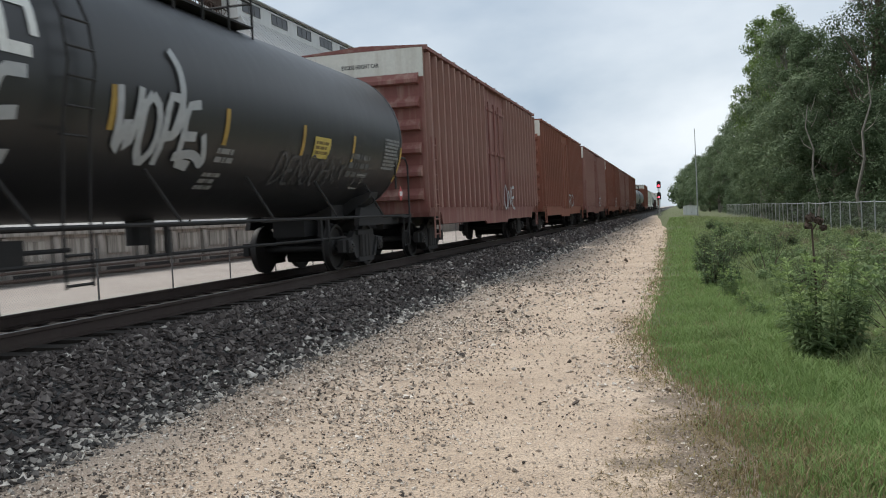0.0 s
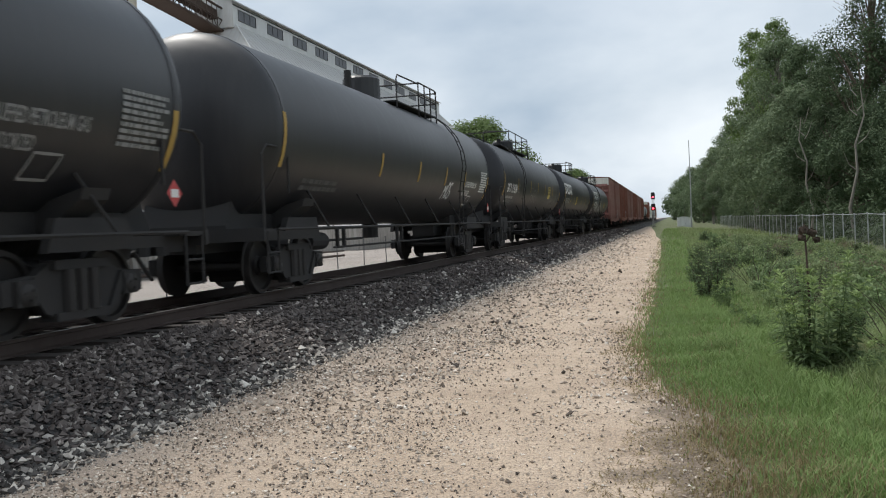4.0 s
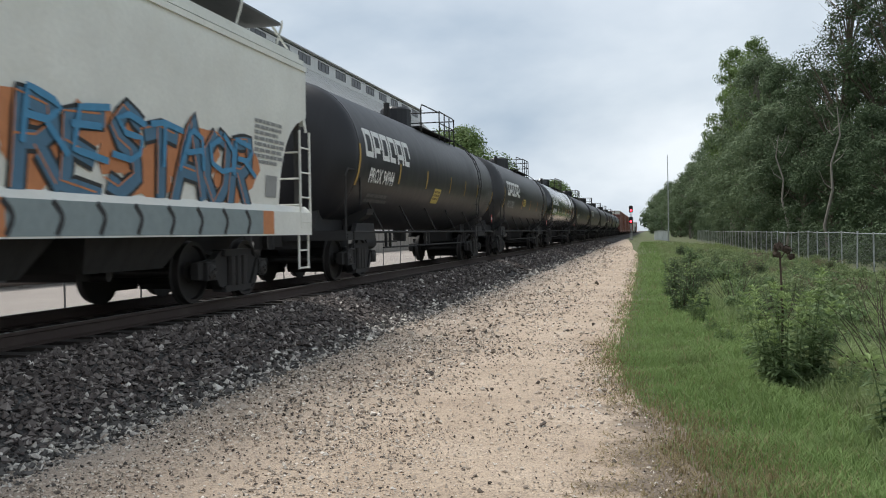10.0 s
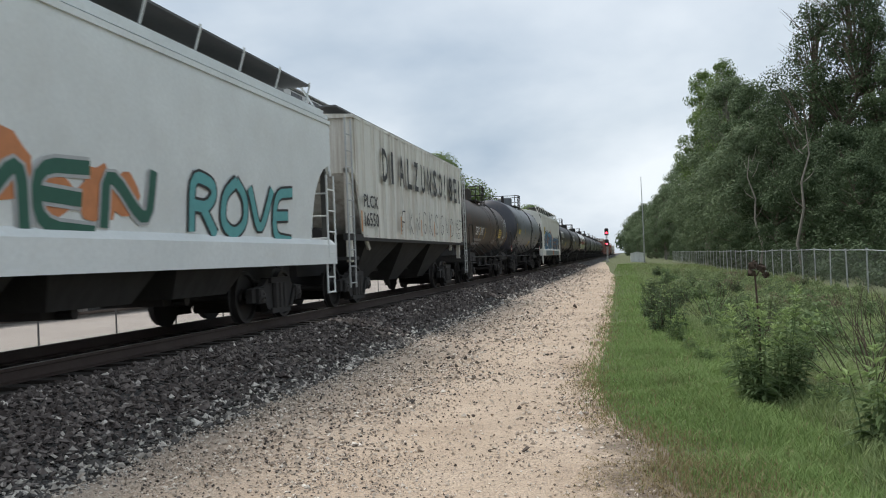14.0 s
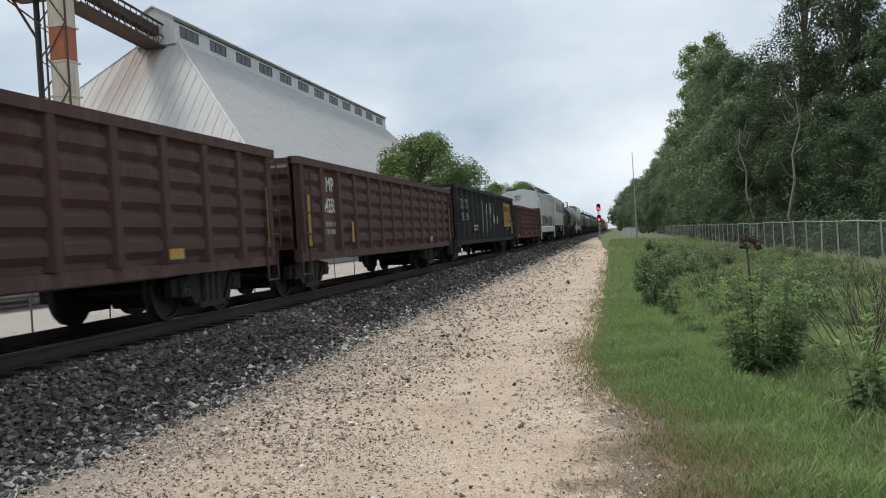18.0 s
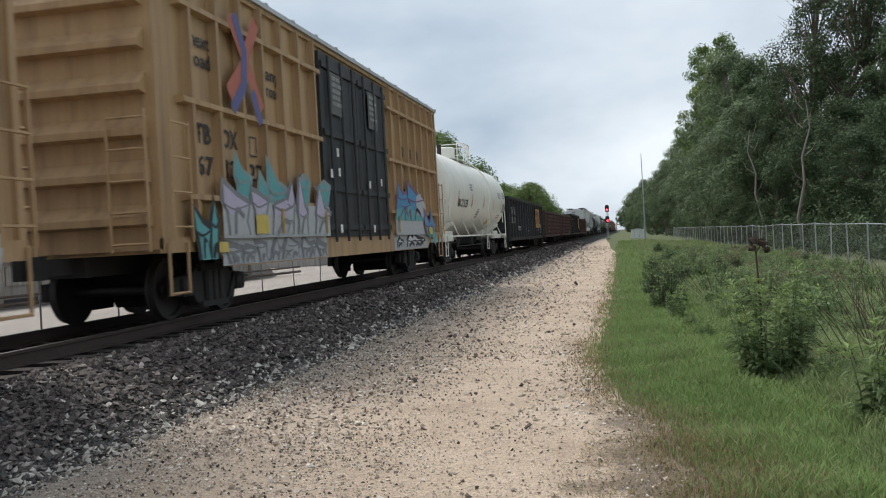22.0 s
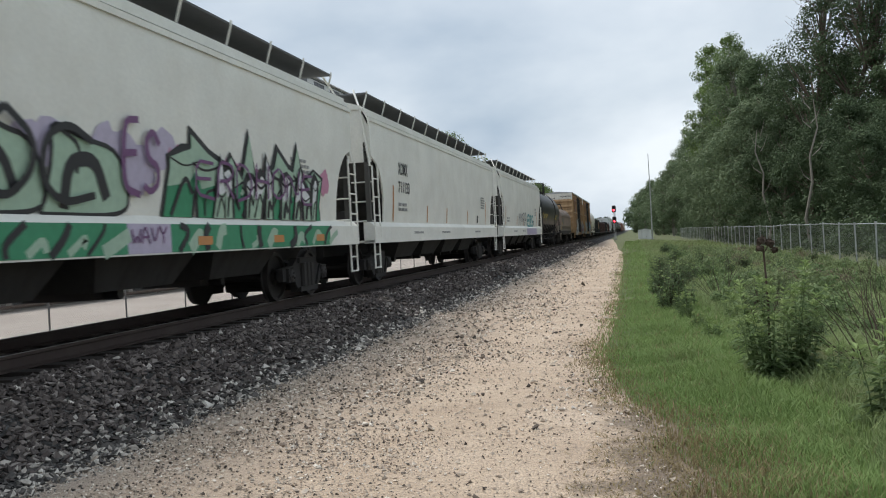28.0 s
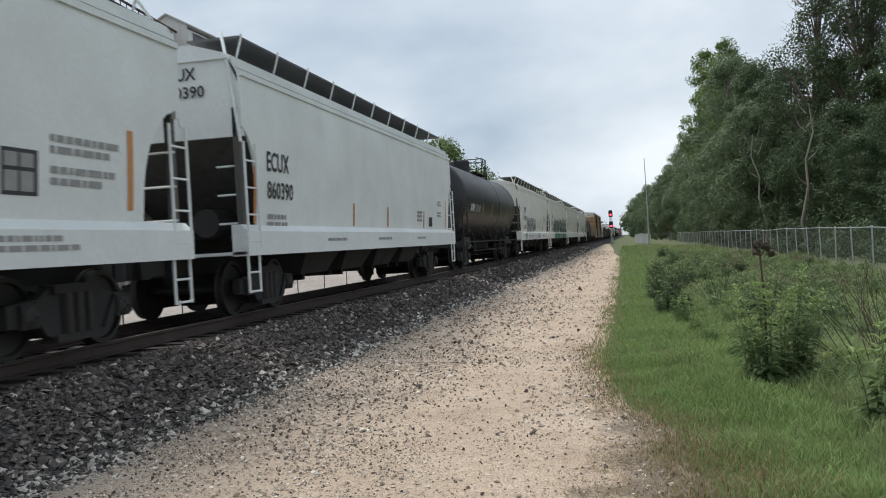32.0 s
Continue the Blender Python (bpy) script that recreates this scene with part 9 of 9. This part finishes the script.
    sticker(c, "spray_base", h - 5.6, h - 1.7, 0.74, 1.13, SPRAY["silver"], low, 0.006, 1, "flat silver spray paint")
    spikes(c, h - 5.7, h - 2.6, 1.5, 2.45, ("purple", "teal", "blue"), 5, sp, 3, 0.018, 0.75)
    haze(c, h - 3.2, h - 2.3, 1.55, 2.25, "silver", 61, sp, 3, 0.032)
    spikes(c, h - 2.1, h - 0.95, 1.1, 1.85, ("purple", "teal", "blue"), 7, sp, 2, 0.034, 0.7)
    haze(c, h - 1.75, h - 0.95, 0.85, 1.35, "teal", 14, sp, 3, 0.03)
    spikes(c, h - 5.2, h - 2.0, 0.8, 1.12, ("black", "silver", "white"), 8, low, 4, 0.012, 0.6)
    sticker(c, "yellow_notice", h - 1.95, h - 1.5, 1.12, 1.32, M_STICKER, sp, 0.06, 1)
    for tx, y, w in (("ING", -4.1, 0.7), ("EXP", -3.2, 0.62), ("RTS", -2.4, 0.62)):
        stencil(c, tx, h + y, 3.24, 0.27, M_LETTERBLACK, sf, width=w)
    c, sf, sp, h = gold("64", "15", "85", -367.4, -350.4, "TBOX 641585")
    haze(c, -h + 2.9, -h + 6.0, 0.75, 1.7, "white", 7, sp, 12, 0.012)
    sticker(c, "spray_base", -h + 3.1, -h + 6.0, 0.72, 1.12, SPRAY["white"], lambda z: 1.563, 0.006, 1, "flat white spray paint")
    graffiti(c, -h + 3.3, -h + 6.0, 0.95, 2.2, "white", "black", 13, sp, None, text="RERH", thick=0.21, lift=0.03, soft=0, shine="black", wob=0.02)
    graffiti(c, -h + 2.4, -h + 3.2, 0.95, 1.65, "white", "black", 15, sp, None, text="KE", thick=0.16, lift=0.055)
    haze(c, h - 5.5, h - 0.6, 0.9, 2.0, "silver", 8, sp, 10, 0.05)
    wild_piece(c, h - 5.5, h - 0.7, 0.85, 2.0, "silver", "grey", 24, sp, 7, 0.048)
    spikes(c, h - 5.5, h - 0.7, 1.1, 1.95, ("black", "pink", "silver"), 14, sp, 10, 0.055, 0.6)
    c, sf = coil_car(13.0, "faded brown coil car with rounded cover hoods")
    stencil(c, "NS 167056", -3.56, 1.32, 0.22, M_LETTERBLACK, sf, width=1.75, lift=0.02)
    bars(c, -1.5, 1.4, 1.2, 1, 0.06, M_LETTERDIM, lambda z: sf(z) + 0.012, 3)
    graffiti(c, -0.2, 0.8, 1.32, 1.54, "grey", None, 8, sf, text="OOO", thick=0.09, lift=0.02)
    hd = lambda z: 1.452
    sticker(c, "reflective_strip", -4.66, -4.12, 1.71, 1.92, M_YELLOW, hd, 0.004, 1)
    for i in range(6):
        sticker(c, "faded_stripe", -3.94, -2.5, 1.78 + 0.09 * i, 1.84 + 0.09 * i, M_LETTERDIM, hd, 0.004, 1)
    sticker(c, "faded_patch", -2.3, -1.7, 1.75, 2.2, M_COILSIDE, hd, 0.004, 1)
    sticker(c, "reflective_strip", -5.5, -4.9, 1.30, 1.55, M_YELLOW, lambda z: 1.452, 0.006, 1)
    set_car(c, -383.2, -370.2)
    c, sf, zc = tank_car(15.0, 1.55, M_BLACK, "satin black tank car with yellow reporting marks", strips=strip_set((-2.75, -0.15, 3.5, 5.7), 1.94) + [(-6.15, 1.56, 0.9), (-5.9, 1.56, 0.9)], side_ladder=1.7, platform=(-1.4, 1.7), shift=0.65)
    stencil(c, "ETCX", -5.05, 2.08, 0.31, M_STICKER, sf, width=0.92)
    stencil(c, "430069", -4.0, 2.08, 0.31, M_STICKER, sf, width=1.15)
    bars(c, -5.4, 1.88, 1.7, 2, 0.09, M_LETTERDIM, sf, 2)
    graffiti(c, 0.9, 2.6, 1.55, 1.95, "grey", None, 2, sf, text="SPAS", thick=0.07)
    sticker(c, "yellow_notice", 4.15, 4.8, 2.06, 2.4, M_STICKER, sf)
    set_car(c, -399.3, -384.3)

    def grain(mark, number, rear, front, lab, mat=M_HOPPER, at=-6.95, zm=2.6, nw=1.15, reach=1.05, marks=True):
        L = front - rear
        h = L / 2
        c, sf, top = covered_hopper(L, mat, lab, reach=reach)
        if mark:
            stencil(c, mark, at, zm, 0.33, M_LETTERBLACK, sf, width=0.98)
            stencil(c, number, at, zm - 0.46, 0.30, M_LETTERBLACK, sf, width=nw)
            if mark != "SHPX":
                stencil_end(c, mark, -h + 0.12, 3.78, 0.2, x=0.2, width=0.62)
                stencil_end(c, number, -h + 0.12, 3.5, 0.19, x=0.2, width=0.75)
        bars(c, at, zm - 0.8, 0.9, 2, 0.08, M_LETTERGREY, sf, 8)
        clean = reach < 0.8
        for y in (at - 0.55, -h + 5.4, -h + 8.2, h - (3.95 if clean else 6.2), h - (0.85 if clean else 2.2))[:5 if marks else 3]:
            sticker(c, "reflective_strip", y, y + 0.11, 1.5, 2.4 if abs(y) > h - 3 else 1.98, M_ORANGESTRIP, sf, 0.008, 3)
        if clean:
            bars(c, h - 4.75, 1.9, 0.6, 3, 0.07, M_LETTERGREY, sf, 18)
            bars(c, h - 2.05, 2.28, 0.5, 2, 0.06, M_LETTERGREY, sf, 19)
            bars(c, h - 2.05, 1.95, 0.5, 2, 0.06, M_LETTERGREY, sf, 20)
            sticker(c, "stencil_rim", h - 3.28, h - 2.72, 1.5, 1.86, M_LETTERWHITE, sf, 0.006)
            sticker(c, "stencil_panel", h - 2.66, h - 2.48, 1.66, 1.82, M_LETTERWHITE, sf, 0.008)
        elif marks:
            bars(c, h - 3.3, 2.5, 0.9, 5, 0.06, M_LETTERGREY, sf, 18)
        for y in (-h + 3.4, -h + 7.0, h - 5.2):
            bars(c, y, 1.18, 1.4, 1, 0.06, M_LETTERGREY, sill, int(y * 10), 0.004)
        if marks:
            sticker(c, "stencil_panel", h - (3.24 if clean else 4.2), h - (2.78 if clean else 3.9), 1.54, 1.82, M_LETTERBLACK, sf)
        set_car(c, rear, front)
        return c, sf, h

    c, sf, h = grain("", "", -416.7, -399.5, "pale grey covered hopper with small teal graffiti")
    graffiti(c, -h + 6.0, -h + 9.5, 1.5, 2.3, "grey", None, 71, sf, text="M*RA", thick=0.1)
    graffiti(c, -h + 9.8, -h + 13.0, 1.45, 2.1, "teal", None, 72, sf, text="EBS", thick=0.2)
    sticker(c, "spray_base", -h + 9.0, -h + 14.0, 1.0, 1.36, SPRAY["lilac"], sill, 0.006, 1, "flat spray-painted colour")
    grain("XOMX", "711133", -436.8, -418.7, "clean pale grey covered hopper with black reporting marks", at=-6.9, zm=2.7)
    c, sf, h = grain("XOMX", "720516", -455.9, -438.0, "pale grey covered hopper with large green and purple graffiti mural", zm=2.53)
    haze(c, -5.4, 0.2, 1.7, 2.35, "lilac", 90, sf, 14)
    haze(c, 1.5, 7.4, 1.65, 2.3, "pink", 96, sf, 16)
    haze(c, 0.3, 1.4, 1.5, 2.4, "lilac", 97, sf, 5)
    wild_piece(c, -5.6, 0.3, 1.45, 2.72, "pale_green", "black", 91, sf, 4)
    spikes(c, 1.35, 7.3, 1.46, 2.75, ("black", "green", "pale_green"), 92, sf, 8, 0.02, 0.62)
    spikes(c, 2.6, 7.2, 1.46, 2.45, ("black", "pale_green", "white"), 191, sf, 9, 0.04, 0.38)
    graffiti(c, -5.2, -0.2, 1.6, 2.45, "black", None, 93, sf, text="SGKOC", thick=0.10, lift=0.06)
    graffiti(c, 2.0, 6.6, 1.75, 2.3, "purple", None, 94, sf, text="ERDHONE", thick=0.09, lift=0.064, soft=1)
    graffiti(c, 0.3, 1.2, 1.75, 2.6, "purple", None, 98, sf, text="ES", thick=0.1, lift=0.05)
    for a, b, k in ((-5.6, 0.3, "green"), (0.3, 1.3, "lilac"), (1.3, 7.4, "green")):
        sticker(c, "spray_base", a, b, 1.0, 1.36, SPRAY[k], sill, 0.006, 1, "flat spray-painted colour")
    graffiti(c, 0.38, 1.2, 1.12, 1.32, "purple", None, 99, sill, text="WAVY", thick=0.14, lift=0.012)
    bm, bp = bmesh.new(), bmesh.new()
    swirl = random.Random(41)
    for i in range(15):
        y = -5.5 + i * 0.88 + swirl.uniform(-0.3, 0.3)
        if 0.0 < y < 1.2:
            continue
        up = 0.0004 * i
        stroke(bm, rounded([(y, 1.01), (y + swirl.uniform(-0.2, 0.4), swirl.uniform(1.12, 1.28)), (y + swirl.uniform(-0.1, 0.5), 1.35)], 2), swirl.uniform(0.04, 0.15), sill, 0.012 + up)
        stroke(bp, rounded([(y + 0.3, 1.03), (y + swirl.uniform(0.3, 0.7), swirl.uniform(1.1, 1.3)), (y + swirl.uniform(0.4, 0.9), swirl.uniform(1.05, 1.33))], 2), swirl.uniform(0.08, 0.2), sill, 0.008 + 0.0002 * i)
    part("spray_outline", bm, SPRAY["black"], c, "black spray-painted outlines")
    part("spray_facet", bp, SPRAY["pale_green"], c, "pale green spray-painted facets")
    for y in (2.0, 4.6, 6.6):
        sticker(c, "reflective_strip", y, y + 0.42, 1.08, 1.2, M_ORANGESTRIP, sill, 0.016, 1)
    c, sf, h = grain("SHPX", "458499", -474.0, -457.0, "pale grey covered hopper with outlined white graffiti letters", at=-6.58, zm=2.55, nw=1.3)
    haze(c, -5.2, -0.3, 1.5, 2.1, "grey", 104, sf, 9)
    graffiti(c, -5.3, -0.3, 1.46, 2.28, "silver", "dark_green", 101, sf, text="CARKY", thick=0.17)
    sticker(c, "spray_base", -5.4, -0.1, 1.0, 1.36, SPRAY["white"], sill, 0.006, 1, "flat spray-painted colour")
    graffiti(c, -5.2, -0.2, 1.02, 1.40, "dark_green", None, 103, sill, text="HHHHH", thick=0.06, lift=0.012)
    for a, b, z0, z1, tx, k in ((0.6, 1.5, 1.65, 2.1, "WK", "grey"), (2.2, 3.3, 1.6, 2.3, "CV", "grey"), (3.8, 4.4, 1.55, 2.2, "YT", "dim"), (5.0, 5.5, 1.7, 2.2, "V", "silver"), (7.2, 7.6, 1.75, 2.05, "N", "black")):
        graffiti(c, a, b, z0, z1, k, None, int(a * 10), sf, text=tx, thick=0.05, soft=1)
    sticker(c, "rubbed_panel", 0.4, 1.9, 1.06, 1.36, SPRAY["silver"], sill, 0.004, 1, "rubbed grey patch on the sill")
    for a, m in ((3.1, M_STICKER), (4.6, M_LETTERGREY), (7.1, M_LETTERBLACK)):
        sticker(c, "small_label", a, a + 0.12, 1.12, 1.26, m, sill, 0.005, 1)
    graffiti(c, -7.0, -5.95, 1.04, 1.36, "black", None, 102, sill, text="NRAME", thick=0.12, lift=0.012)
    c, sf, zc = tank_car(15.4, 1.55, M_BLACK, "black tank car with white reporting marks and yellow strips", strips=strip_set((-2.2, 0.2, 2.9, 5.2), 2.1), platform=(-0.6, 2.2), seam=(1.5,), shift=1.1)
    sticker(c, "reflective_strip", 7.9, 8.01, 1.8, 2.6, M_YELLOW, sf, 0.01, 5)
    stencil(c, "IARX", -5.05, 2.2, 0.3, M_LETTERWHITE, sf, width=0.85)
    stencil(c, "280368", -4.0, 2.2, 0.3, M_LETTERGREY, sf, width=1.1)
    sticker(c, "old_notice", 3.75, 4.4, 2.02, 2.38, M_OLDNOTICE, sf, 0.01, 3, "dirty faded notice")
    bars(c, 3.82, 2.28, 0.5, 3, 0.06, M_LETTERDIM, lambda z: sf(z) + 0.008, 112)
    bars(c, 5.75, 2.2, 0.55, 4, 0.035, M_LETTERDIM, sf, 113)
    set_car(c, -491.4, -476.2)
    grain("ECUX", "860390", -508.5, -492.4, "clean light grey covered hopper with black reporting marks", M_HOPPER2, at=-7.35, zm=2.37, reach=0.5)
    c, sf, h = grain("ECUX", "860517", -527.4, -510.2, "clean light grey covered hopper with small black stencils", M_HOPPER2, at=-7.35, zm=2.37, reach=0.95, marks=False)
    sticker(c, "reflective_strip", h - 1.1, h - 0.98, 1.6, 2.55, M_ORANGESTRIP, sf, 0.008, 3)
    bars(c, h - 2.55, 2.28, 1.25, 2, 0.075, M_LETTERGREY, sf, 31)
    bars(c, h - 2.55, 1.95, 1.25, 2, 0.075, M_LETTERGREY, sf, 32)
    sticker(c, "stencil_rim", h - 3.3, h - 2.75, 1.7, 2.16, M_LETTERBLACK, sf, 0.006)
    for a, z0, z1 in ((3.26, 1.98, 2.12), (3.26, 1.74, 1.94), (3.02, 1.98, 2.12), (3.02, 1.74, 1.94)):
        sticker(c, "stencil_cell", h - a, h - a + 0.2, z0, z1, M_LETTERGREY, sf, 0.009, 1)
    bars(c, h - 5.0, 1.24, 3.2, 2, 0.06, M_LETTERGREY, sill, 33, 0.004)


front_cars()
tank_cars()
middle_cars()
rear_cars()


def motions():
    """The train rolls away down the track; every wheelset turns with it."""
    for car in TRAIN:
        y = car["run"]
        del car["run"]
        walk(car, [(t, pose(TRACK_X, y + SPEED * t, RAIL_Z)) for t in (0.0, 8.0, 16.0, 24.0, 32.0)])
    step = 1 / FPS
    for s, sets in WHEELS.items():
        first = sets[0]
        walk(first, [(i * step, pose(0, 0.875 * s, WHEEL_R, -math.degrees(SPEED * i * step / WHEEL_R), 0, 0)) for i in range(32 * FPS + 1)])
        for w in sets[1:]:
            w.rotation_mode = "QUATERNION"
            w.animation_data_create()
            w.animation_data.action = first.animation_data.action
            w.animation_data.action_slot = first.animation_data.action_slot


motions()
